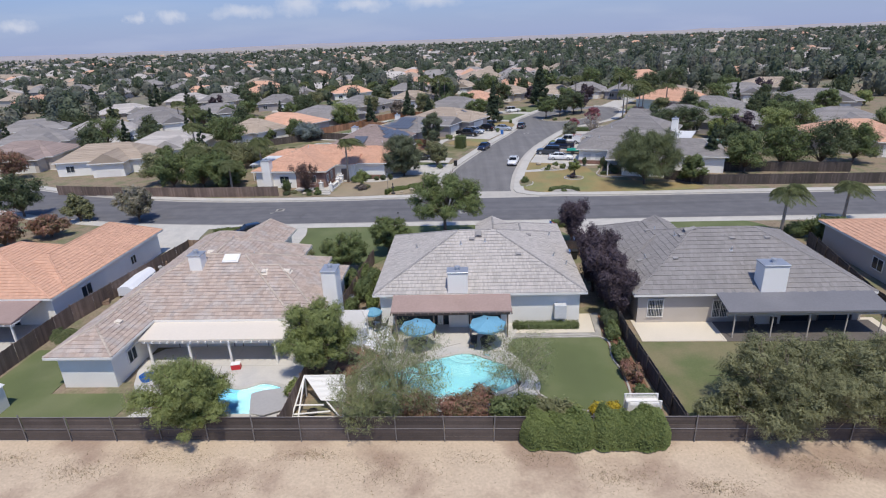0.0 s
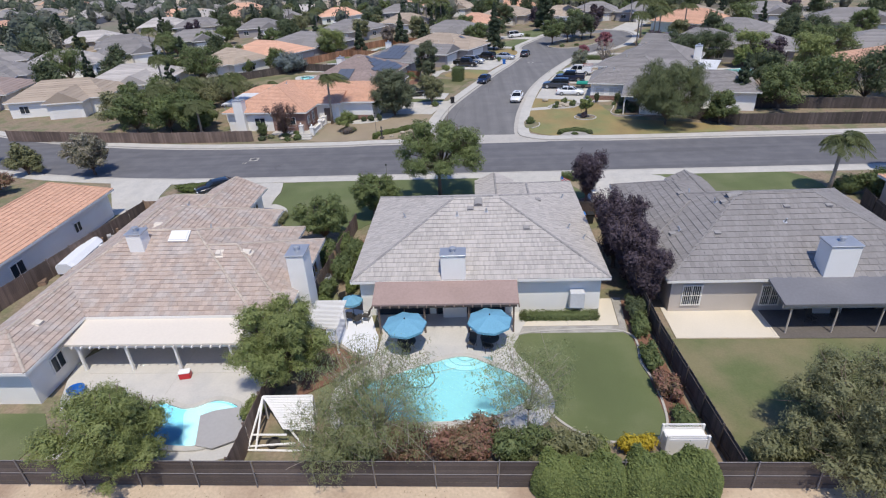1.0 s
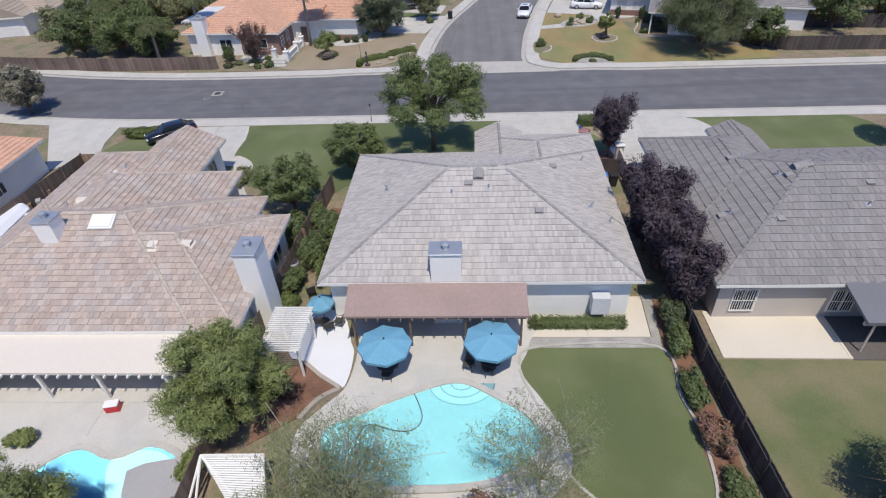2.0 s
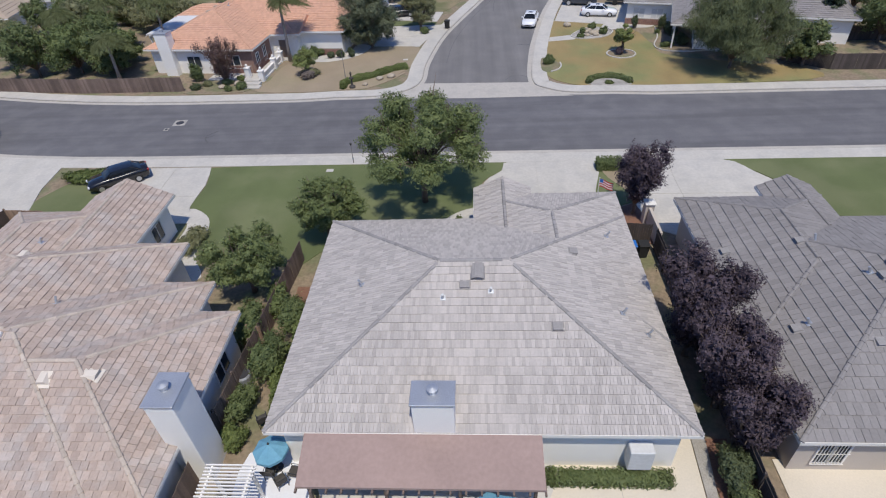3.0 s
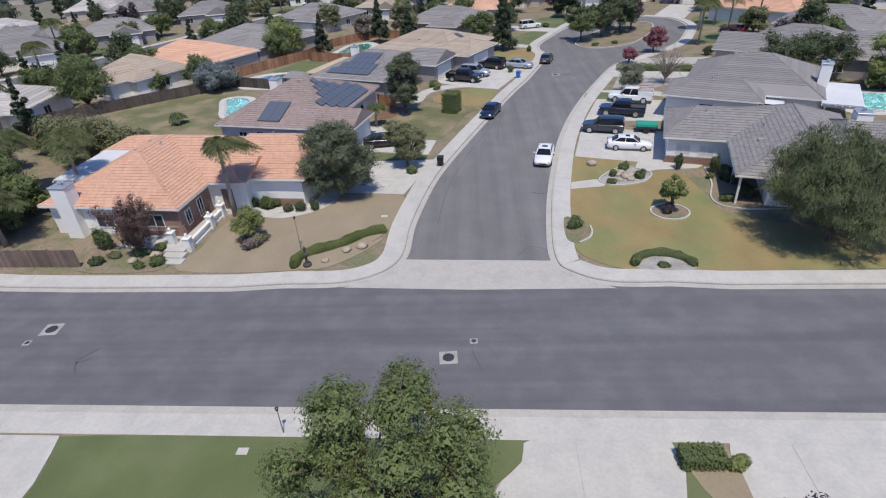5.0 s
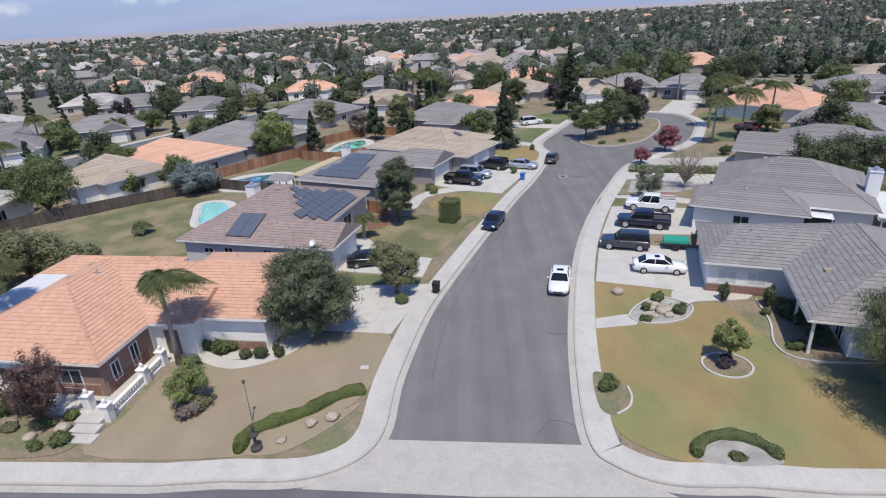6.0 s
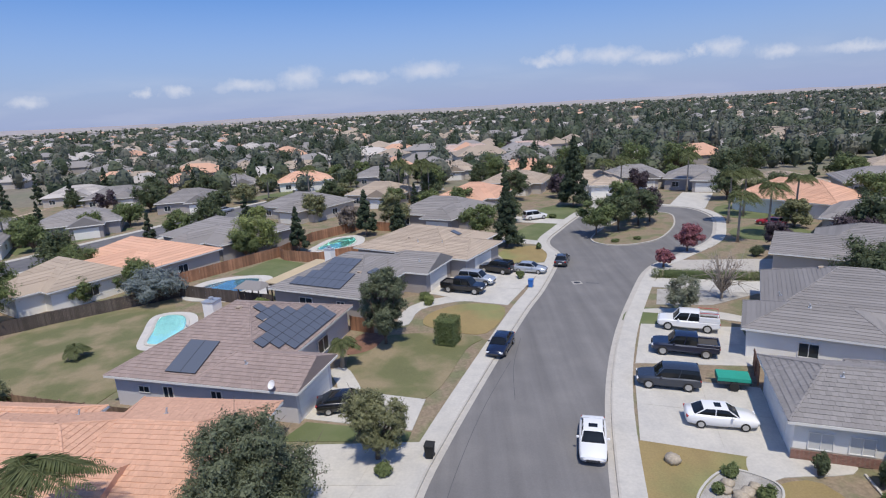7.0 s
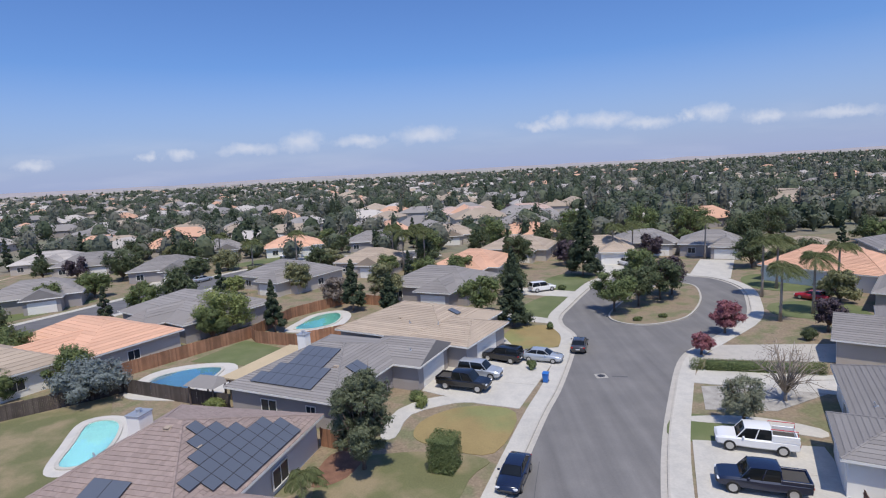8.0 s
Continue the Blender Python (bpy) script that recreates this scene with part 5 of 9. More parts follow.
def patio_cover(root, x0, y0, x1, y1, z_wall, z_out, material, posts, label, trim="trim_white", pr=0.08, rafters=True):
    """A sloping cover on posts along the low edge y0."""
    s = Shape()
    th = 0.14
    s.add([(x0, y0, z_out), (x1, y0, z_out), (x1, y1, z_wall), (x0, y1, z_wall), (x0, y0, z_out - th), (x1, y0, z_out - th), (x1, y1, z_wall - th), (x0, y1, z_wall - th)],
          [(0, 1, 2, 3), (7, 6, 5, 4), (0, 4, 5, 1), (1, 5, 6, 2), (2, 6, 7, 3), (3, 7, 4, 0)])
    c = s.make("patio_cover", M[material], root, label)
    n = max(6, int((x1 - x0) / 0.6))
    for k in range(n + 1 if rafters else 0):
        x = x0 + (x1 - x0) * k / n
        Shape().box(x - 0.04, y0 - 0.14, z_out - th - 0.12, x + 0.04, y0 + 0.9, z_out - th - 0.004).make("rafter", M[trim], c)
    Shape().box(x0 + 0.1, y0 + 0.25, z_out - th - 0.34, x1 - 0.1, y0 + 0.39, z_out - th - 0.122).make("beam", M[trim], c)
    for x in posts:
        Shape().chamfer(x - pr, y0 + 0.32 - pr, 0.1, x + pr, y0 + 0.32 + pr, z_out - th - 0.3, 0.012).make("post", M[trim], c)
    return c


patio_cover(h1, -26.0, 35.4, -14.6, 38.6, 2.82, 2.5, "cover_cream", (-25.4, -22.2, -19.0, -15.4), "cream-coloured flat patio cover on white posts")
patio_cover(h2, -6.85, 39.05, 2.92, 41.75, 3.46, 2.74, "cover_brown", (-6.5, -3.4, -0.4, 2.6), "brown roll-roofed patio cover on dark posts", "trim_brown", 0.06)
patio_cover(h3, 19.6, 38.6, 31.8, 41.35, 3.12, 2.6, "cover_grey", (20.3, 23.2, 26.0, 28.8, 31.4), "grey roll-roofed patio cover on thin pale posts", "stucco", 0.045, False)
patio_cover(h0, -45.5, 38.4, -38.6, 42.6, 2.9, 2.5, "cover_brown", (-45, -42, -39), "brown-roofed patio cover on white posts")
patio_cover(h5, -25.1, -1.4, -22.0, 6.3, 3.24, 3.2, "cover_flat", (-24.8, -22.3), "white flat-roofed side cover")
patio_cover(e2, 16.6, 2.0, 20.6, 11.0, 3.0, 2.9, "cover_flat", (17, 20.3), "white flat patio cover behind the house")
patio_cover(h7, -16.0, 2.2, -12.9, 13.0, 2.9, 2.8, "cover_tan", (-15.8, -13.2), "tan plywood-topped side patio cover", "trim_brown")
chimney(h2, -1.42, 41.65, 1.68, 1.1, 5.25)
chimney(h1, -12.05, 41.4, 1.2, 1.6, 5.75)
chimney(h1, -24.2, 43.2, 1.1, 1.1, 6.6, base=3)
chimney(h3, 24.05, 41.75, 1.95, 1.4, 5.4)
chimney(h5, -19.4, -6.3, 1.5, 1.3, 5.0)
chimney(h6, -14.6, 11.5, 1.2, 1.4, 5.6)
chimney(h7, -11.6, 10.5, 1.1, 1.0, 5.4)
chimney(e1, 17.2, 2, 1.3, 1.6, 5.6)
chimney(e2, 16.6, 9, 1.2, 1.6, 5.8)
chimney(h0, -50, 48, 1.1, 1.0, 6.4, base=3)
skylight(h1, -21.45, 43.85, 1.45, 1.0)
for x, y, k in [(-18.1, 42.4, "wedge"), (-16.15, 42.75, "wedge"), (-25.0, 51.2, "wedge"), (-25.0, 47.2, "wedge"), (-27.5, 36.0, "low"), (-25.4, 53, "pipe"), (-26.0, 47.0, "pipe"), (-21, 47.6, "pipe")]:
    roof_vent(h1, x, y, k, "cover_cream")
for x, y, k in [(0.4, 47.7, "dormer"), (-0.2, 47.2, "low"), (5.3, 50.7, "low"), (3.9, 45.3, "low"), (-1.2, 46.6, "pipe"), (1.0, 46.9, "pipe"), (7.6, 53.2, "pipe"), (-5.4, 48.6, "pipe"), (7.2, 47.0, "pipe"), (8.2, 46.0, "pipe")]:
    roof_vent(h2, x, y, k, "ridge_grey")
for x, y, k in [(19.6, 48.4, "dormer"), (18.9, 47.9, "low"), (18.5, 48.3, "pipe"), (17.4, 44.8, "low"), (17.0, 51.5, "low"), (17.6, 51.3, "pipe"), (13.95, 52.4, "low"), (14.9, 46.3, "low"), (15.4, 46.4, "pipe"), (23.0, 47.0, "low"), (26.0, 47.0, "low"), (22.4, 45.6, "pipe")]:
    roof_vent(h3, x, y, k, "ridge_grey")
for root, pts in ((h5, [(-18.5, 3, "low"), (-13, 8, "pipe"), (-15, 2, "pipe"), (-6, 7.6, "pipe"), (-19, 6, "low")]), (h6, [(-4.5, 2.2, "pipe"), (-6.5, 8, "low"), (-9.2, 8.5, "low"), (-13, 6, "pipe")]), (e1, [(4, 3, "pipe"), (9, 0, "pipe"), (8.4, -3, "low")]),
                  (e2, [(3, 7.6, "pipe"), (6.5, 12.8, "low"), (9, 13.2, "low"), (5, 3, "pipe")]), (h7, [(-3.2, 5, "low"), (1, 12.6, "pipe")]), (h8, [(-12, 5, "low"), (-6, 4.6, "pipe"), (-10, 4.2, "pipe")])):
    for x, y, k in pts:
        roof_vent(root, x, y, k, "tile_beige")
def dish(root, x, y, z):
    s = Shape().tube([(0, 0.35, -0.25), (0, 0.1, 0.0), (0, 0, 0.25)], 0.025, 6)
    mast = s.make("dish_mast", M["galvanised"], root)
    mast.location = (x, y, z)
    Shape().lathe([(0.0, 0.0), (0.2, 0.03), (0.34, 0.1), (0.35, 0.1), (0.2, 0.015), (0.0, -0.02)], n=16).make("dish", M["white_plastic"], mast, "white satellite dish").matrix_local = pose(0, -0.05, 0.35, 55, 0, -20)


dish(h6, -0.9, 0.1, 3.15)
solar(h6, 0, 0, 5.5, 0.9, 2, 1, 1.46, 3.7)
solar(h6, 0, 2, 4.6, 0.3, 10, 8, 1.03, 0.98)
solar(h7, 0, 0, 2.4, 1.2, 8, 4, 1.05, 1.7, skip={(0, 2), (0, 3), (1, 3), (1, 2), (7, 3), (7, 2), (6, 3), (7, 0)})
solar(h7, 0, 2, 2.2, 1.0, 5, 3, 1.05, 1.7, skip={(0, 1), (0, 2), (1, 2), (4, 2)})
solar(h8, 0, 2, 3.6, 1.6, 5, 2, 1.05, 1.5)
solar(h8, 1, 2, 3.4, 0.8, 4, 2, 1.05, 1.7, skip={(0, 1), (3, 1)})
solar(e4, 0, 3, 3.4, 1.4, 6, 3, 1.05, 1.6, skip={(0, 2), (5, 2), (0, 1)})


# ---- fences and walls ----
def fence(label, pts, h, material, board=0.15, post=2.4, rails=True, cap=False):
    """A board fence: posts, rails and a run of boards for each bay."""
    root = thing("fence", label, "fence")
    rng = random.Random(int(sum(p[0] * 3 + p[1] for p in pts)))
    for a, b in zip(pts, pts[1:]):
        d = Vector((b[0] - a[0], b[1] - a[1], 0))
        bays = max(1, round(d.length / post))
        q = Matrix.Translation((a[0], a[1], 0.05)) @ Matrix.Rotation(math.atan2(d.y, d.x), 4, "Z")
        w = d.length / bays
        for k in range(bays):
            Shape().box(k * w - 0.05, -0.05, 0, k * w + 0.05, 0.05, h + 0.05, q).make("post", M[material], root)
            s, x = Shape(), k * w + 0.06
            while x < (k + 1) * w - 0.06:
                z = h + rng.uniform(-0.025, 0.015)
                e = rng.uniform(-0.006, 0.006)
                s.box(x, -0.075 + e, 0.03, min(x + board - 0.008, (k + 1) * w - 0.052), -0.054 + e, z, q)
                x += board
            tagged(s.make("fence_panel", M[material], root), kind="stuff")
            for z in ((0.35, h - 0.3) if rails else ()):
                Shape().box(k * w + 0.052, -0.05, z, (k + 1) * w - 0.052, -0.01, z + 0.09, q).make("rail", M[material], root)
    return root


def back_fence():
    """Dark screen boards behind a line of steel pipe posts and rails."""
    root = thing("back_fence", "weathered dark screen fence with steel pipe posts and rails", "fence")
    rng = random.Random(5)
    y, x = 27.05, -74.0
    while x < 62:
        s = Shape()
        for k in range(6):
            e = rng.uniform(-0.012, 0.012)
            s.box(x + 0.02, y - 0.02 + e, 0.06 + k * 0.29, x + 2.98, y + e, 0.34 + k * 0.29)
        tagged(s.make("fence_panel", M["wood_grey"], root), kind="stuff")
        Shape().tube([(x, y - 0.09, -0.1), (x + rng.uniform(-0.09, 0.09), y - 0.09 + rng.uniform(-0.05, 0.03), 2.0 + rng.uniform(-0.12, 0.08))], 0.035, 7).make("post", M["old_pipe"], root)
        for z in (1.84, 0.95):
            Shape().tube([(x, y - 0.06, z), (x + 3.0, y - 0.06, z)], 0.024, 6).make("rail", M["old_pipe"], root)
        x += 3.0


back_fence()
fence("weathered brown board fence between gardens", [(-12.35, 27.2), (-12.2, 41), (-11.5, 52), (-11.2, 56.2)], 1.75, "wood_old")
fence("weathered brown board fence between gardens", [(12.5, 27.2), (11.8, 38), (11.75, 57)], 1.75, "wood_grey")
fence("weathered brown board fence between gardens", [(-37.0, 27.2), (-37.0, 43), (-34.4, 60.4)], 1.75, "wood_old")
fence("weathered brown board fence between gardens", [(33.8, 27.2), (34.2, 44), (36.9, 59)], 1.75, "wood_grey")
fence("short brown board gate fence between houses", [(-34.4, 60.4), (-31.2, 60.2)], 1.75, "wood")
fence("short brown board fence between houses", [(-12.2, 48.6), (-11.4, 48.6)], 1.75, "wood")
fence("short grey-blue gate fence between houses", [(9.0, 57.8), (11.7, 57.4)], 1.7, "wood_grey")
fence("dark weathered board fence along the street", [(-73, 90.6), (-58, 88.0), (-44, 86.3), (-31.8, 85.9)], 1.7, "wood_old")
fence("dark board fence behind the pavement", [(31.5, 90.6), (37, 86.2), (48, 85.4), (66, 84.4), (90, 84)], 1.7, "wood_grey")
fence("brown board fence behind the house", [(-60, 115.5), (-44, 113.6), (-31.5, 110.6), (-16.2, 107.2)], 1.6, "wood")
fence("dark board fence round the back yard", [(-60, 115.5), (-62, 123.5), (-50, 133.4), (-39.4, 141.4), (-24.6, 135.6)], 1.75, "wood_grey")
fence("golden-brown board fence between gardens", [(-45, 141.6), (-42, 147.4), (-32.2, 160.6)], 1.8, "wood_red")
fence("reddish board fence between gardens", [(-32.2, 160.6), (-30.6, 158.2), (-24.2, 155.8), (-17, 160.4)], 1.8, "wood_red")
fence("reddish board fence behind the pool", [(-32.2, 160.6), (-29.5, 171), (-22, 180), (-14, 176)], 1.8, "wood_red")
fence("reddish board fence beside the garage", [(22.4, 113.0), (23.6, 116.4)], 1.8, "wood_red")
fence("reddish board fence in front of the side yard", [(-13.4, 127.6), (-10.6, 126.4)], 1.7, "wood_red")
fence("grey board fence behind the gardens", [(38, 95.5), (62, 92)], 1.7, "wood_grey")


def low_wall(label, line, w, h, material="concrete", name="edging"):
    return strip(name, line, w, 0.0, h, material, label, name, kind="structure")


low_wall("pale concrete lawn edging", smooth([(2.45, 38.0), (3.6, 39.25), (10.0, 39.25), (10.3, 36), (10.6, 33.5), (9.9, 30.2), (6.6, 29.8), (4.3, 31.6), (3.9, 33.8), (3.1, 35.6)], 6), 0.14, 0.21)
strip("edging", smooth([(17.1 + 1.6 * math.cos(k * 0.5236), 92.75 + 1.45 * math.sin(k * 0.5236)) for k in range(12)], 2), 0.15, 0.0, 0.24, "concrete_pale", "pale concrete tree-ring edging", "edging", closed=True)
area("planting_bed", smooth([(17.1 + 1.6 * math.cos(k * 0.5236), 92.75 + 1.45 * math.sin(k * 0.5236)) for k in range(12)], 2), 0.0, 0.165, "soil", "round soil bed under the small tree", "bed")
strip("edging", smooth([(12.4, 99.6), (13.6, 98.4), (16.2, 98.8), (17.6, 100.4), (17.4, 101.6), (15.6, 102.6), (13.8, 101.6)], 6), 0.14, 0.0, 0.25, "concrete_pale", "pale concrete bed edging", "edging", closed=True)
area("planting_bed", smooth([(12.5, 99.6), (13.7, 98.5), (16.1, 98.9), (17.5, 100.4), (17.3, 101.5), (15.6, 102.5), (13.9, 101.5)], 5), 0.0, 0.205, "gravel", "gravel bed with rocks and clipped shrubs", "bed")
strip("edging", smooth([(23.2, 101.9), (22.6, 98.3), (21.5, 95.4), (21.8, 93.7), (23.8, 92.9), (28, 92.6)], 6, False), 0.14, 0.0, 0.22, "concrete_pale", "pale curved concrete bed edging", "edging")
area("planting_bed", smooth([(23.2, 101.8), (22.7, 98.3), (21.6, 95.4), (21.9, 93.8), (23.8, 93.0), (28, 92.7), (27.6, 97), (25.4, 102)], 4), 0.0, 0.168, "soil", "dark soil bed along the house", "bed")
area("planting_bed", smooth([(8.0, 92.2), (9.2, 91.6), (9.9, 90.0), (9.5, 88.6), (8.6, 87.9), (7.7, 88.6)], 4), 0.0, 0.165, "soil", "dark soil bed by the pavement", "bed")
strip("edging", smooth([(9.9, 90.6), (9.9, 89.6), (9.5, 88.6), (8.6, 87.9)], 5, False), 0.14, 0.0, 0.24, "concrete_pale", "pale curved concrete bed edging", "edging")
area("planting_bed", smooth([(12.0, 84.2), (12.8, 85.2), (14.2, 85.7), (15.6, 85.2), (16.4, 83.9), (14.2, 83.7)], 4), 0.0, 0.165, "gravel", "grey gravel bed inside a low hedge", "bed")
strip("edging", smooth([(12.4, 85.4), (13.2, 86.2), (15, 86.4), (16.4, 85.2), (16.6, 84.4)], 6, False), 0.16, 0.0, 0.28, "block", "low dark curved bed edging", "edging")
area("planting_bed", smooth([(-13.6, 84.9), (-12.2, 86.0), (-9.4, 88.0), (-7.4, 89.4), (-9.0, 87.0), (-11.4, 85.0)], 4), 0.0, 0.168, "lawn_tan", "bare sandy corner bed", "bed")
area("planting_bed", smooth([(-31.8, 85.2), (-25.2, 85.0), (-24.6, 87.4), (-27, 89.2), (-31.2, 88.6)], 4), 0.0, 0.162, "soil", "planted bed with rocks by the wall", "bed")
area("planting_bed", [(-10.6, 37.6), (-9.3, 38.0), (-7.2, 36.4), (-8.2, 35.0), (-10.8, 33)], 0.0, 0.19, "mulch", "red mulch planting bed", "bed")
area("planting_bed", [(-10.9, 53.5), (-9.2, 53.5), (-9.3, 50.6), (-10.8, 50.6)], 0.0, 0.15, "mulch", "red mulch strip between the houses", "bed")
area("planting_bed", [(10.4, 30), (11.9, 30), (11.6, 43), (10.4, 43)], 0.0, 0.146, "mulch", "mulched bed along the fence", "bed")
area("planting_bed", [(9.3, 57.4), (12.2, 57.4), (12.1, 62.4), (9.4, 61)], 0.0, 0.148, "mulch", "red mulch bed beside the garage", "bed")
area("planting_bed", smooth([(12.4, 68.2), (12.5, 64), (12.1, 63.2), (10.2, 67)], 3), 0.0, 0.156, "lawn_tan", "sandy bed with spiky plants", "bed")
area("planting_bed", smooth([(-12.6, 121.4), (-10.2, 122.4), (-9.4, 126), (-12.2, 126)], 4), 0.0, 0.152, "mulch", "red mulch bed under the tree", "bed")
area("planting_bed", smooth([(20.2, 163.6), (21.5, 159.6), (25.3, 158.8), (30.6, 161.6), (35.5, 169), (38.4, 176), (39.4, 181.6), (36.5, 183.6), (30, 179), (24, 171)], 4), 0.0, 0.19, "soil", "planted street island", "bed")
strip("kerb", smooth([(20.2, 163.6), (21.5, 159.6), (25.3, 158.8), (30.6, 161.6), (35.5, 169), (38.4, 176), (39.4, 181.6), (36.5, 183.6), (30, 179), (24, 171)], 6), 0.28, 0.0, 0.215, "concrete", "pale concrete kerb round the street island", "kerb", closed=True)
area("planting_bed", [(20.6, 131.8), (26.5, 131), (33, 134.2), (31, 136.6), (22.4, 137)], 0.0, 0.15, "gravel", "pale gravel front garden", "bed")
area("mulch_ground", [(27, 140.6), (36, 139), (40.5, 141.6), (28, 143.6)], 0.0, 0.149, "soil", "bare soil strip beside the hedge", "bed")


# ---- pools ----
def pool(label, pts, plaster, deck=None, steps=None):
    line = smooth(pts, 6)
    root = thing("swimming_pool", label, "pool")
    if deck:
        area("pool_deck", smooth(deck, 5), 0.0, 0.172, "deck", "pale grey concrete pool deck", "deck")
    Shape().prism(line, 0.174, 0.180).make("basin", M[plaster], root)
    s = strip("coping", line, 0.34, 0.0, 0.285, "concrete_pale", "", "", closed=True, kind="")
    s.parent = root
    for k in range(steps[2] if steps else 0):
        r = steps[3] + 0.45 * (steps[2] - 1 - k)
        ring = [(steps[0] + r * 1.25 * math.cos(math.pi + math.pi * i / 14), steps[1] + r * math.sin(math.pi + math.pi * i / 14)) for i in range(15)]
        step = Shape().prism(ring, 0.181, 0.190 + 0.012 * k).make("pool_step", M["pool_step"], root)
        edge = strip("step_edge", ring, 0.07, 0.19 + 0.012 * k, 0.194 + 0.012 * k, "pool_line", "", "", kind="")
        edge.parent = step
    Shape().prism(offset(line, 0.0, True), 0.232, 0.245).make("water_surface", M["water"], root).visible_shadow = False
    return root


pool("kidney-shaped bright blue swimming pool with curved steps", [(-7.4, 33.8), (-5.6, 34.9), (-3.2, 36.1), (-0.8, 36.85), (1.2, 35.9), (2.9, 34.6), (3.3, 33.0), (1.2, 31.4), (-2.2, 30.9), (-6.4, 31.2)], "pool_plaster",
     [(-8.6, 33.4), (-7.6, 35.2), (-6.6, 36.6), (-6.4, 39.4), (-6.4, 42), (3.0, 42), (3.0, 39.2), (2.5, 37.6), (3.5, 35.6), (4.4, 33.6), (4.2, 31.6), (2, 30.0), (-2.4, 29.6), (-7.4, 30.0)], (-0.6, 36.72, 3, 0.45))
pool("light blue freeform swimming pool", [(-20.6, 31.4), (-19.0, 32.8), (-17.0, 32.3), (-15.4, 33.0), (-13.7, 32.2), (-14.6, 30.6), (-14.8, 29.3), (-17.6, 29.3), (-20.2, 29.9)], "liner_blue")
pool("pale blue rectangular swimming pool with curved end", [(-35.2, 125.4), (-36.6, 129.2), (-38.0, 133.0), (-36.8, 134.2), (-34.8, 133.4), (-33.2, 130.6), (-32.4, 127.2), (-33.2, 125.2)], "pool_plaster",
     [(-35.5, 124.3), (-37.6, 129.0), (-39.1, 133.6), (-37.4, 135.2), (-34.2, 134.4), (-32.2, 131.0), (-31.4, 127.0), (-32.6, 124.2)])
pool("dark blue freeform swimming pool with stone rim", [(-37.2, 141.6), (-38.0, 145.4), (-35.2, 148.0), (-31.0, 148.0), (-30.8, 143.6), (-32.0, 141.6), (-34.4, 140.4)], "pool_deep",
     [(-39, 140.6), (-39.6, 146.6), (-36, 149.6), (-30, 149.4), (-28, 143.6), (-28, 138.8), (-35, 138.8)])
pool("green-tinted rectangular swimming pool", [(-26.9, 164.0), (-26.4, 168.0), (-25.2, 171.4), (-22.4, 172.8), (-21.0, 170.0), (-21.4, 166.0), (-24.0, 163.6)], "pool_green",
     [(-28.2, 163.2), (-27.6, 168.6), (-26, 172.8), (-22, 174.4), (-19.6, 171), (-20, 165), (-23.6, 162.2)])
pool("turquoise swimming pool behind the house", [(47.0, 117.6), (47.6, 121.4), (50.0, 124.0), (54.6, 123.6), (55.6, 120.4), (52.6, 117.2)], "pool_plaster",
     [(45.6, 116.6), (46.2, 122.6), (49.6, 125.6), (56.4, 125), (57, 119.6), (53, 115.8)])
shelf = Shape().prism(smooth([(-17.0, 32.1), (-15.4, 32.7), (-14.0, 32.0), (-14.9, 30.6), (-15.0, 29.5), (-16.0, 29.5), (-16.6, 30.8)], 4), 0.181, 0.188)
shelf = shelf.make("shallow_shelf", M["liner_pale"], bpy.data.objects["swimming_pool.001"], "pale shallow pool shelf")
tarp = Shape()
tarp.prism([(-15.9, 31.5), (-15.2, 31.9), (-13.7, 32.2), (-12.6, 31.6), (-12.4, 30.7), (-13.1, 29.7), (-14.2, 29.1), (-15.2, 29.3)], 0.30, 0.36)
tagged(tarp.make("pool_cover_sheet", M["tarp_grey"]), "grey sheet cover lying on the pool edge", "cover")
area("white_terrace", smooth([(-10.3, 42.0), (-7.9, 42.0), (-6.9, 39.6), (-6.6, 38.8), (-6.6, 37.2), (-6.9, 36.4), (-8.2, 37.2), (-9.2, 38.2), (-10.3, 38.8)], 3), 0.0, 0.186, "white_floor", "white-painted concrete terrace", "terrace")
# side garden, fence side
s_line = [(-6.9, 36.3), (-8.1, 37.1), (-9.2, 38.05)]
strip("edging", s_line, 0.22, 0.0, 0.36, "block", "low stacked-stone garden edging", "edging")
strip("edging", smooth([(-6.9, 36.3), (-7.9, 35.6), (-8.6, 34.4)], 4, False), 0.24, 0.0, 0.34, "block", "low stacked-stone garden edging", "edging")


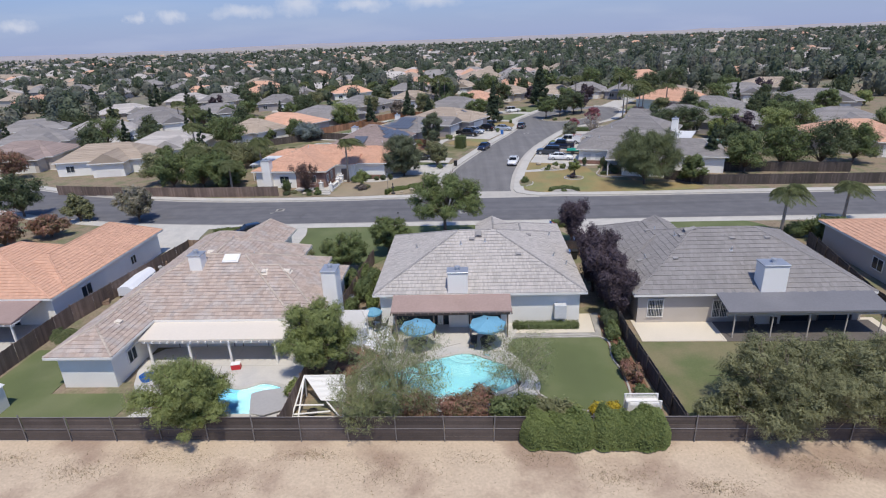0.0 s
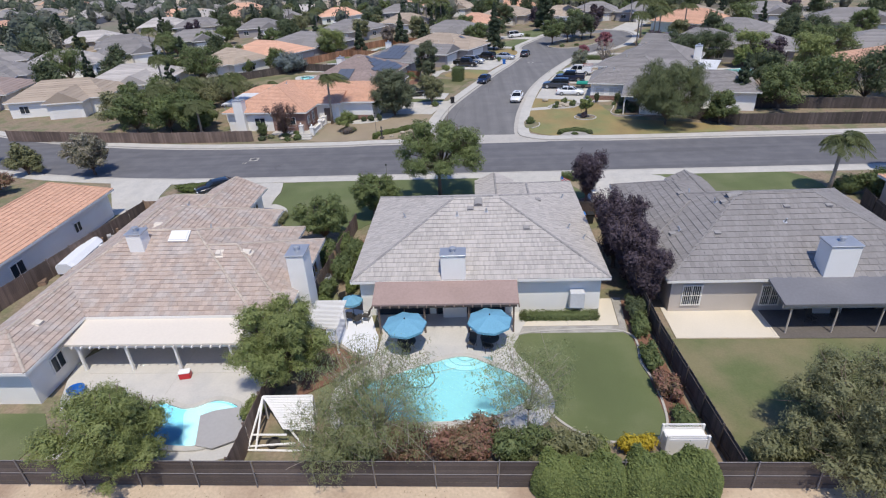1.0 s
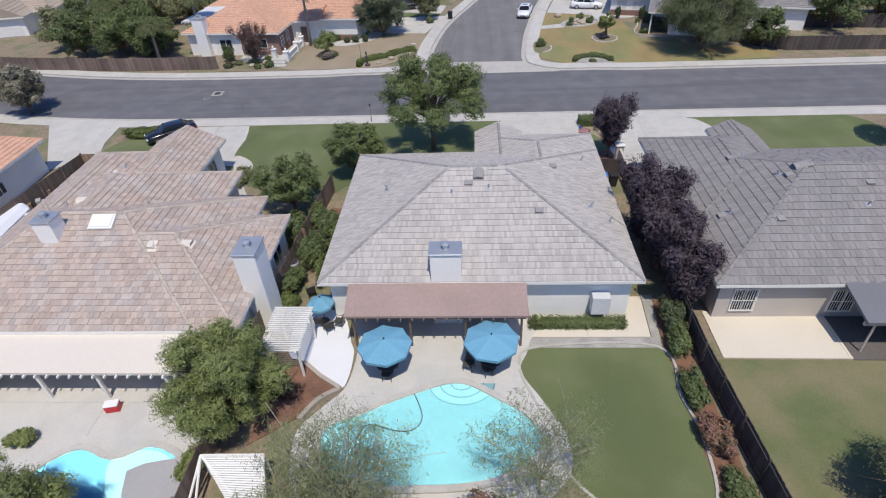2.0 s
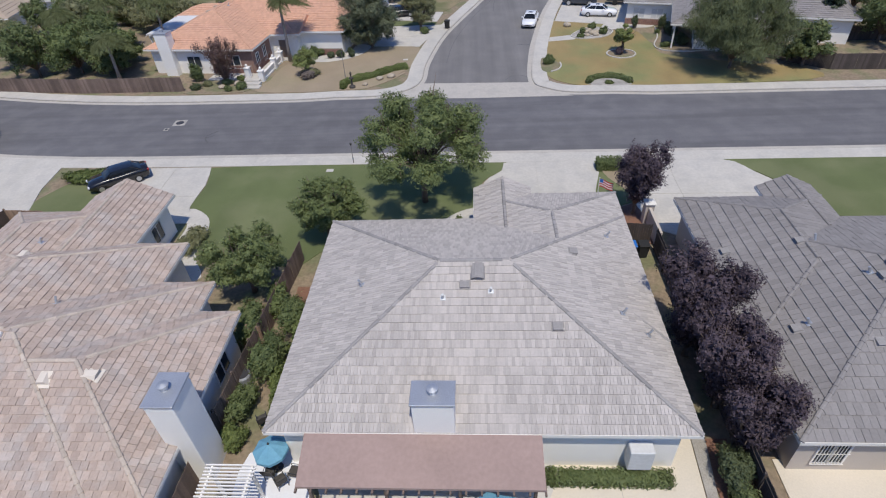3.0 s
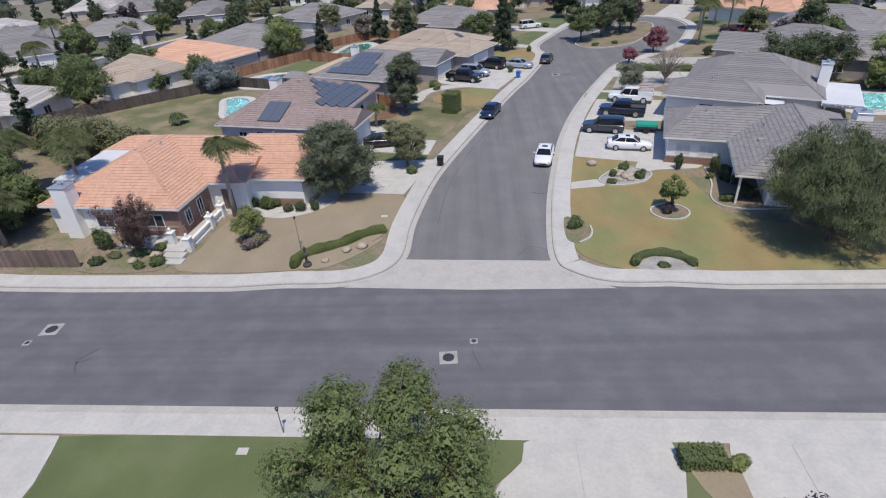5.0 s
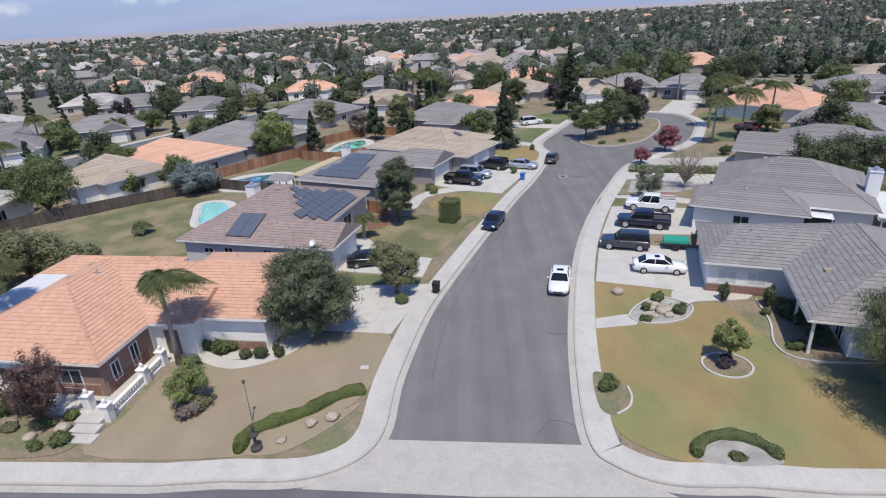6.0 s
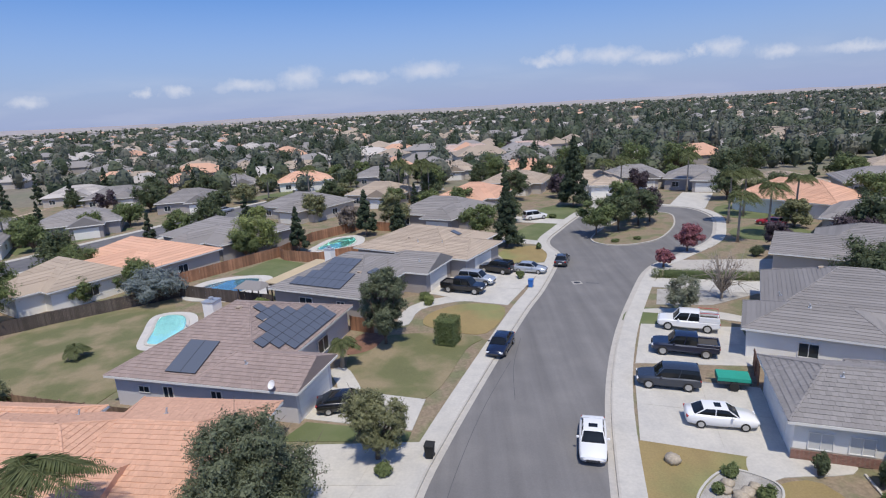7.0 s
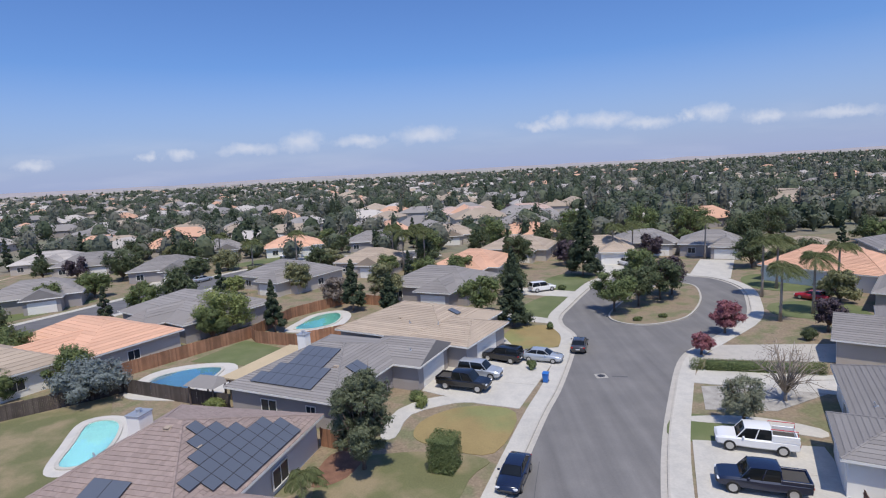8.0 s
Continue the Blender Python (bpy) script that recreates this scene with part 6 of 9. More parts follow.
# ---- garden things ----
def umbrella(label, x, y, r, h, z=0.18, tilt=(0, 0)):
    root = thing("patio_umbrella", label, "umbrella", pose(x, y, z, tilt[0], tilt[1], 11))
    Shape().tube([(0, 0, 0), (0, 0, h + 0.05)], 0.022, 8).make("pole", M["dark_metal"], root)
    Shape().lathe([(0.26, 0), (0.26, 0.05), (0.05, 0.09), (0.04, 0.22)]).make("base", M["dark_metal"], root)
    c = Shape()
    n = 8
    for k in range(n):
        a0, a1 = k * math.tau / n, (k + 1) * math.tau / n
        am = (a0 + a1) / 2
        p = [(0, 0, h)] + [(r * f * math.cos(a), r * f * math.sin(a), h - 0.42 * f ** 1.25 - dz) for f in (0.5, 1.0) for a, dz in ((a0, 0), (am, 0.03 * f), (a1, 0))]
        p = [(q[0] * (0.917 if i in (2, 5) else 1), q[1] * (0.917 if i in (2, 5) else 1), q[2]) for i, q in enumerate(p)]
        low = [(p[i][0], p[i][1], p[i][2] - 0.16) for i in (4, 5, 6)]
        c.add(p + low, [(0, 1, 2), (0, 2, 3), (1, 4, 5, 2), (2, 5, 6, 3), (4, 7, 8, 5), (5, 8, 9, 6)])
    c.make("canopy", M["blue_cloth"], root)
    for k in range(n):
        a = k * math.tau / n
        Shape().tube([(0, 0, h - 0.04), (r * 0.98 * math.cos(a), r * 0.98 * math.sin(a), h - 0.46)], 0.01, 4).make("rib", M["dark_metal"], root)
    Shape().lathe([(0.05, h), (0.05, h + 0.05), (0.01, h + 0.12)], n=8).make("finial", M["dark_metal"], root)


umbrella("blue eight-panelled patio umbrella over a table", -4.5, 37.5, 1.42, 2.5)
umbrella("blue eight-panelled patio umbrella over a table", 0.95, 37.8, 1.45, 2.5)
umbrella("small blue patio umbrella by the house corner", -8.75, 41.3, 0.78, 1.9)


def garden_chair(label, x, y, turn, z=0.185):
    root = thing("garden_chair", label, "chair", pose(x, y, z, 0, 0, turn), group="chairs on the terrace")
    Shape().chamfer(-0.25, -0.25, 0.38, 0.25, 0.25, 0.44, 0.015).make("seat", M["dark_stuff"], root)
    b = Shape().chamfer(-0.25, -0.03, 0, 0.25, 0.03, 0.55, 0.012).make("backrest", M["dark_stuff"], root)
    b.matrix_local = pose(0, -0.24, 0.43, 14, 0, 0)
    for sx in (-0.23, 0.23):
        for sy in (-0.23, 0.23):
            Shape().tube([(sx, sy, 0), (sx, sy, 0.39)], 0.018, 6).make("leg", M["dark_metal"], root)
        Shape().tube([(sx, -0.24, 0.62), (sx, 0.22, 0.62), (sx, 0.23, 0.39)], 0.018, 6).make("armrest", M["dark_metal"], root)


for cx, cy in ((-4.5, 37.5), (0.95, 37.8)):
    root = thing("garden_table", "round dark metal garden table under the umbrella", "table", pose(cx + 0.32, cy + 0.0, 0.18))
    ring = Shape()
    ring.loft([[((r) * math.cos(k * math.tau / 20) - 0.32 * 1.0, (r) * math.sin(k * math.tau / 20), z) for k in range(20)] for r, z in ((0.62, 0.70), (0.62, 0.735), (0.05, 0.735), (0.05, 0.70), (0.62, 0.70))], caps=False)
    ring.make("tabletop", M["dark_metal"], root)
    for k in range(3):
        a = k * math.tau / 3 + 0.5
        Shape().tube([(-0.32 + 0.35 * math.cos(a), 0.35 * math.sin(a), 0.7), (-0.32 + 0.5 * math.cos(a), 0.5 * math.sin(a), 0.0)], 0.02, 6).make("leg", M["dark_metal"], root)
garden_chair("dark metal garden chair at the table", -0.24, 37.7, 160)
garden_chair("dark metal garden chair at the table", 0.75, 37.35, 205)
garden_chair("pale metal garden chair by the pool deck", -4.5, 37.0, 180)
garden_chair("dark garden chair under the patio cover", 22.4, 39.9, 200)
garden_chair("dark garden chair under the patio cover", 24.0, 40.1, 160)
garden_chair("white garden chair beside the small umbrella", -10.1, 43.6, 30, 0.15)
for k in range(3):
    garden_chair("dark garden chair beside the small umbrella", -8.9 + 0.55 * k, 40.9 - 0.4 * (k % 2), 40 * k)


def pergola():
    root = thing("pergola", "white slatted garden pergola on posts", "pergola")
    for x in (-10.7, -9.0):
        for y in (37.2, 39.9):
            Shape().chamfer(x - 0.06, y - 0.06, 0.12, x + 0.06, y + 0.06, 2.2, 0.01).make("post", M["trim_white"], root)
        Shape().box(x - 0.04, 36.9, 2.2, x + 0.04, 40.2, 2.34).make("beam", M["trim_white"], root)
    for k in range(22):
        y = 36.95 + k * 0.15
        Shape().box(-10.95, y, 2.342, -8.8, y + 0.055, 2.42).make("slat", M["trim_white"], root)


pergola()


def storage_hutch():
    root = thing("pump_enclosure", "white lattice-topped pump enclosure by the fence", "enclosure", pose(10.5, 29.2, 0.1))
    Shape().chamfer(-0.95, -0.34, 1.1, 0.95, 0.34, 1.16, 0.01).make("lid", M["trim_white"], root)
    for x0, y0, x1, y1 in ((-1.0, -0.40, 1.0, -0.35), (-1.0, 0.35, 1.0, 0.40), (-1.0, -0.35, -0.95, 0.35), (0.95, -0.35, 1.0, 0.35)):
        Shape().chamfer(x0, y0, 0, x1, y1, 1.15, 0.01).make("panel", M["trim_white"], root)
    for x, y in ((-1, -0.38), (1, -0.38), (-1, 0.38), (1, 0.38)):
        Shape().chamfer(x - 0.06, y - 0.06, 0, x + 0.06, y + 0.06, 1.5, 0.012).make("post", M["trim_white"], root)
    for y in (-0.38, 0.38):
        for z in (1.2, 1.47):
            Shape().box(-0.94, y - 0.03, z, 0.94, y + 0.03, z + 0.04).make("rail", M["trim_white"], root)
        for k in range(14):
            for sg in (-1, 1):
                x = -0.9 + k * 0.135
                Shape().tube([(x, y, 1.24), (min(0.94, max(-0.94, x + sg * 0.22)), y, 1.47)], 0.012, 4).make("lattice_bar", M["trim_white"], root)


storage_hutch()


def swing_frame():
    root = thing("shade_frame", "white steel frame with a slatted canopy beside the pool", "frame", pose(-10.6, 30.2, 0.12))
    apex, apex2 = Vector((-1.25, 1.2, 1.75)), Vector((1.5, 1.3, 1.7))
    bars = [((-1.7, -1.05, 0.05), (1.75, -1.1, 0.05)), ((-1.7, -1.0, 0.05), apex), ((-1.25, -1.0, 0.05), apex), (apex, (-1.35, 1.3, 0)), (apex, apex2), (apex, (1.5, -1.0, 0.1)), ((1.75, -1.1, 0), apex2), (apex2, (1.5, 1.35, 0)), ((-1.6, -0.4, 0.5), (0.4, -0.5, 0.6)), ((-1.7, -0.8, 0.05), (0.9, -0.85, 0.35))]
    for a, b in bars:
        Shape().tube([a, b], 0.06, 6).make("bar", M["trim_white"], root)
    low, low2 = Vector((0.2, -0.35, 0.85)), Vector((2.0, -0.5, 0.85))
    for k in range(20):
        u, w = k / 20, (k + 0.72) / 20
        s = Shape()
        q = [apex.lerp(low, u), apex2.lerp(low2, u), apex2.lerp(low2, w), apex.lerp(low, w)]
        s.add(q + [p - Vector((0, 0, 0.03)) for p in q], [(3, 2, 1, 0), (4, 5, 6, 7), (0, 1, 5, 4), (1, 2, 6, 5), (2, 3, 7, 6), (3, 0, 4, 7)])
        s.make("slat", M["trim_white"], root)
    Shape().lathe([(0.35, 0.0), (0.38, 0.18), (0.30, 0.2), (0.27, 0.03)], (-0.4, -0.6, 0)).make("tub", M["dark_stuff"], root)


swing_frame()


hose = Shape().tube([(x, y, 0.255) for x, y in smooth([(-3.0, 36.0), (-2.5, 34.7), (-2.8, 33.95), (-3.6, 33.8), (-4.7, 34.1), (-5.2, 34.1), (-5.4, 33.7)], 6, False)], 0.025, 5)
tagged(hose.make("pool_cleaner_hose", M["dark_metal"]), "thin dark cleaner hose floating on the pool", "hose")


def bin_thing(label, x, y, material, turn=0, z=0.155):
    root = thing("wheelie_bin", label, "bin", pose(x, y, z, 0, 0, turn))
    Shape().loft([[(sx * w, sy * w, zz) for sx, sy in ((-1, -1), (1, -1), (1, 1), (-1, 1))] for w, zz in ((0.24, 0.05), (0.31, 0.95))]).make("body", M[material], root)
    Shape().chamfer(-0.34, -0.36, 0.95, 0.34, 0.36, 1.06, 0.03).make("lid", M[material], root)
    for sx in (-0.26, 0.26):
        Shape().lathe([(0.10, -0.03), (0.10, 0.03)], n=10).make("wheel", M["rubber"], root).matrix_local = pose(sx, 0.26, 0.10, 0, 90, 0)


bin_thing("black wheeled bin on the pavement", -3.35, 104.6, "rubber", -10)
bin_thing("blue wheeled bin by the driveway", 7.4, 139.6, "blue_plastic", -20)
bin_thing("blue wheeled bin by the gate", 10.1, 56.2, "blue_plastic", 0, 0.1)
bin_thing("dark blue wheeled bin by the gate", 10.9, 56.2, "rubber", 0, 0.1)
cool = thing("cool_box", "red and white cool box on the patio", "cool box", pose(-18.4, 35.0, 0.155, 0, 0, 12))
Shape().chamfer(-0.35, -0.22, 0, 0.35, 0.22, 0.42, 0.03).make("body", M["red_plastic"], cool)
Shape().chamfer(-0.36, -0.23, 0.42, 0.36, 0.23, 0.52, 0.03).make("lid", M["white_plastic"], cool)
tubp = thing("paddling_tub", "round blue plastic tub by the wall", "tub", pose(-24.7, 33.6, 0.155))
Shape().lathe([(0.42, 0), (0.52, 0.38), (0.46, 0.38), (0.38, 0.05)], n=18).make("bowl", M["blue_plastic"], tubp)
# air conditioners and clutter in the side yards
for x, y, z in ((-11.75, 44.6, 0.1), (-11.8, 46.0, 0.1), (12.9, 50.6, 0.1)):
    a = thing("air_conditioner", "grey outdoor air-conditioning unit on the ground", "air conditioner", pose(x, y, z))
    Shape().lathe([(0.40, 0.0), (0.42, 0.06), (0.42, 0.76), (0.36, 0.84), (0.31, 0.85)], n=18).make("case", M["galvanised"], a)
    Shape().lathe([(0.34, 0.85), (0.34, 0.88), (0.30, 0.88), (0.30, 0.86)], n=18).make("fan_ring", M["dark_metal"], a)
rngc = random.Random(3)
for k in range(26):
    x, y = rngc.uniform(-36.4, -33.0), rngc.uniform(46, 59)
    w, d, h = rngc.uniform(0.25, 0.8), rngc.uniform(0.25, 0.7), rngc.uniform(0.2, 0.9)
    c = thing("storage_box", rngc.choice(["white storage box in the cluttered side yard", "brown timber box in the cluttered side yard", "grey storage box in the cluttered side yard"]), "box", pose(x, y, 0.1, 0, 0, rngc.uniform(0, 90)))
    mt = M[{"w": "white_plastic", "b": "wood", "g": "tarp_grey"}[c["label"][0]]]
    Shape().chamfer(-w / 2, -d / 2, 0, w / 2, d / 2, h * 0.85, 0.02).make("body", mt, c)
    Shape().chamfer(-w / 2 - 0.02, -d / 2 - 0.02, h * 0.85, w / 2 + 0.02, d / 2 + 0.02, h, 0.015).make("lid", mt, c)
cov = thing("covered_trailer", "long white tarpaulin-covered trailer beside the house", "trailer", pose(-35.2, 50.6, 0.1, 0, 0, 4))
Shape().loft([[(x * w, y, z) for x, z in ((-1, 0.25), (1, 0.25), (1, 0.9), (0.5, 1.2), (-0.5, 1.2), (-1, 0.9))] for y, w in ((-2.6, 0.7), (-2.2, 0.9), (2.2, 0.9), (2.6, 0.6))]).make("cover", M["white_floor"], cov)
for sx in (-0.8, 0.8):
    Shape().lathe([(0.28, -0.09), (0.28, 0.09)], n=14).make("wheel", M["rubber"], cov).matrix_local = pose(sx, 0, 0.28, 0, 90, 0)
lg = thing("sun_lounger", "striped green folding lounger beside the chimney", "lounger", pose(-12.9, 38.9, 0.1, 0, 0, 20))
Shape().chamfer(-0.3, -0.9, 0.32, 0.3, 0.9, 0.38, 0.02).make("mattress", M["green_cloth"], lg)
for sx in (-0.28, 0.28):
    for sy in (-0.8, 0.8):
        Shape().tube([(sx, sy, 0), (sx, sy, 0.33)], 0.02, 6).make("leg", M["rim"], lg)


def flag():
    root = thing("flag_pole", "short pole with a striped red and white flag", "flag", pose(8.75, 61.0, 0.1))
    Shape().tube([(0, 0, 0), (0.0, 0, 3.0)], 0.025, 7).make("pole", M["trim_white"], root)
    for k in range(7):
        s = Shape()
        pts = [(0.03 + 0.12 * i, 0.06 * math.sin(i * 0.9), 2.9 - 0.055 * i - 0.085 * k) for i in range(9)]
        s.loft([[(x, y, z), (x, y, z - 0.085)] for x, y, z in pts], closed=False)
        s.make("stripe", M["red_plastic" if k % 2 == 0 else "trim_white"], root)
    c = Shape()
    c.loft([[(0.03 + 0.12 * i, 0.06 * math.sin(i * 0.9) - 0.012, 2.9 - 0.055 * i), (0.03 + 0.12 * i, 0.06 * math.sin(i * 0.9) - 0.012, 2.9 - 0.055 * i - 0.26)] for i in range(3)], closed=False)
    c.make("canton", M["blue_plastic"], root, "dark blue flag corner")


flag()


# ---- street things ----
def manhole(x, y, square=True, r=0.36):
    root = thing("manhole", "round iron manhole cover in a pale square collar", "manhole", pose(x, y, 0.03, 0, 0, 4))
    if square:
        Shape().chamfer(-1.55 * r, -1.55 * r, -0.02, 1.55 * r, 1.55 * r, 0.012, 0.004).make("collar", M["gravel"], root)
    Shape().lathe([(r, 0.0), (r, 0.022), (r - 0.05, 0.026), (0.01, 0.026)], n=20).make("cover", M["dark_metal"], root)


for x, y, sq, r in ((-1.45, 74.8, True, 0.36), (0.1, 76.3, True, 0.16), (-29.1, 78.0, True, 0.4), (-29.9, 76.6, True, 0.16)):
    manhole(x, y, sq, r)
manhole(13.5, 141.0, True, 0.4)
bx = thing("meter_box", "pale concrete meter box lid in the lawn", "meter box", pose(-11.8, 67.8, 0.145))
Shape().chamfer(-0.3, -0.22, 0, 0.3, 0.22, 0.03, 0.008).make("lid", M["concrete_pale"], bx)
bx = thing("meter_box", "pale concrete meter box lid in the dry lawn", "meter box", pose(-7.9, 93.3, 0.145))
Shape().chamfer(-0.3, -0.22, 0, 0.3, 0.22, 0.03, 0.008).make("lid", M["concrete_pale"], bx)


def street_post(x, y, h, label="slim dark metal lamp post on the lawn"):
    root = thing("lamp_post", label, "lamp", pose(x, y, 0.1))
    Shape().tube([(0, 0, 0), (0, 0, h)], [0.035, 0.022], 8).make("pole", M["old_pipe"], root)
    Shape().lathe([(0.04, h), (0.08, h + 0.03), (0.09, h + 0.18), (0.11, h + 0.2), (0.02, h + 0.26)], n=8).make("lantern", M["dark_metal"], root)


street_post(-14.1, 87.8, 2.9)
street_post(-10.0, 69.0, 1.7, "slim grey metal post with a small box by the kerb")
fn = thing("garden_fountain", "small tiered stone fountain on the corner", "fountain", pose(-12.9, 85.3, 0.15))
Shape().lathe([(0.34, 0), (0.34, 0.2), (0.12, 0.3), (0.08, 0.9), (0.24, 1.0), (0.26, 1.1), (0.05, 1.25), (0.12, 1.6), (0.02, 1.8)], n=14).make("body", M["dark_stuff"], fn)
for i, (x, y, r) in enumerate([(-26.2, 87.2, 0.5), (-30, 87.6, 0.45), (-27.8, 86.4, 0.4), (14.4, 100.6, 0.4), (15.0, 100.0, 0.5), (15.6, 100.4, 0.45), (14.8, 101.2, 0.4), (15.4, 99.4, 0.4), (14.3, 99.4, 0.35), (16.2, 100.9, 0.35), (12.4, 103.6, 0.55), (11.4, 67.4, 0.3), (-10.2, 87.4, 0.4), (-9.0, 87.9, 0.45), (-11.6, 85.9, 0.3)]):
    rg = np.random.default_rng(i)
    s = Shape()
    s.lathe([(r * 0.75, -0.05), (r, r * 0.3), (r * 0.8, r * 0.62), (r * 0.3, r * 0.8)], n=9)
    s.v = [(v[0] * (1 + 0.25 * rg.uniform(-1, 1)), v[1] * (1 + 0.25 * rg.uniform(-1, 1)), v[2] * (1 + 0.15 * rg.uniform(-1, 1))) for v in s.v]
    ob = s.make("garden_rock", M["rock"], smooth=True)
    ob.location, ob.rotation_euler = (x, y, 0.18), (0, 0, rg.uniform(0, 6))
    tagged(ob, "rounded tan landscape rock in the planting bed", "rock", "landscape rocks")


def garden_wall():
    """White balustraded entry wall with square pillars and steps."""
    root = thing("garden_wall", "white plastered entry wall with square pillars and steps", "wall", pose(-23.65, 88.1, 0.1, 0, 0, 86))
    for x, y in ((0.0, 0.0), (0.9, 2.0), (3.9, 0.0), (6.1, 0.0)):
        p = Shape().chamfer(x - 0.28, y - 0.28, 0, x + 0.28, y + 0.28, 1.2, 0.02).make("pillar", M["trim_white"], root)
        Shape().chamfer(x - 0.35, y - 0.35, 1.2, x + 0.35, y + 0.35, 1.31, 0.03).make("cap", M["trim_white"], p)
        Shape().lathe([(0.12, 1.31), (0.07, 1.38), (0.14, 1.5), (0.12, 1.62), (0.02, 1.7)], (x, y, 0), 8).make("finial", M["trim_white"], p)
    for a, b in ((0.28, 3.62), (4.18, 5.82)):
        Shape().chamfer(a, -0.16, 0, b, 0.16, 0.24, 0.02).make("plinth", M["trim_white"], root)
        Shape().chamfer(a, -0.15, 0.72, b, 0.15, 0.84, 0.02).make("coping", M["trim_white"], root)
        n = int((b - a) / 0.24)
        for k in range(n):
            Shape().lathe([(0.05, 0.24), (0.09, 0.36), (0.05, 0.55), (0.06, 0.72)], (a + (k + 0.5) * (b - a) / n, 0, 0), 7).make("baluster", M["trim_white"], root)
    for k in range(3):
        Shape().chamfer(-0.75 * (k + 1), 0.1 - 0.25 * k, 0, -0.75 * k + 0.1, 1.9 - 0.2 * k, 0.40 - 0.13 * k, 0.01).make("step", M["concrete_pale"], root)


garden_wall()
area("front_terrace", [(-30.4, 88.8), (-23.7, 88.2), (-23.4, 94.3), (-21.4, 94.8), (-21.8, 96.2), (-24.8, 96.2), (-25.1, 90.4), (-30.2, 91.0)], 0.0, 0.2, "concrete_pale", "pale concrete entry terrace", "terrace")


def brick_facing(root, m, wd, ht, name="brick_facing"):
    """A band of single bricks laid proud of a wall."""
    holder = Shape().box(-wd / 2, -0.03, 0, wd / 2, 0, ht).make(name, M["block"], root, "red-brown brick facing on the wall")
    holder.matrix_local = m
    me = None
    n, rows, made, rest = int(wd / 0.24), int(ht / 0.085), 0, Shape()
    for r in range(rows):
        for k in range(n):
            x = -wd / 2 + k * wd / n + (0.06 if r % 2 else 0)
            if x + 0.22 > wd / 2:
                continue
            made += 1
            if made > 290:
                rest.box(x, -0.064, r * 0.085 + 0.006, x + 0.22, -0.0301, r * 0.085 + 0.078)
                continue
            if me is None:
                b = Shape().chamfer(0, -0.065, 0, 0.22, -0.0301, 0.072, 0.008).make("brick", M["brick"], holder)
                me = b.data
            else:
                b = new("brick", me)
                b.parent = holder
            b.location = (x, 0, r * 0.085 + 0.006)
    if rest.f:
        tagged(rest.make("bricks", M["brick"], holder), kind="stuff")


brick_facing(h5, pose(-11.9, -6.135, 0.15, 0, 0, 0), 4.6, 1.0)
brick_facing(h5, pose(-9.265, -3.7, 0.15, 0, 0, 90), 4.6, 1.0)
brick_facing(e1, pose(3.1, -0.42, 0.15, 0, 0, 0), 5.0, 0.75)
brick_facing(h5, pose(-2.7, 0.23, 0.15, 0, 0, 0), 4.2, 0.75)


# ---- vehicles ----
def ring_body(y, hw, zb, zt, c=0.09):
    return [(-hw + c, y, zb), (hw - c, y, zb), (hw, y, zb + c), (hw, y, zt - c * 1.3), (hw - c * 1.2, y, zt), (-hw + c * 1.2, y, zt), (-hw, y, zt - c * 1.3), (-hw, y, zb + c)]


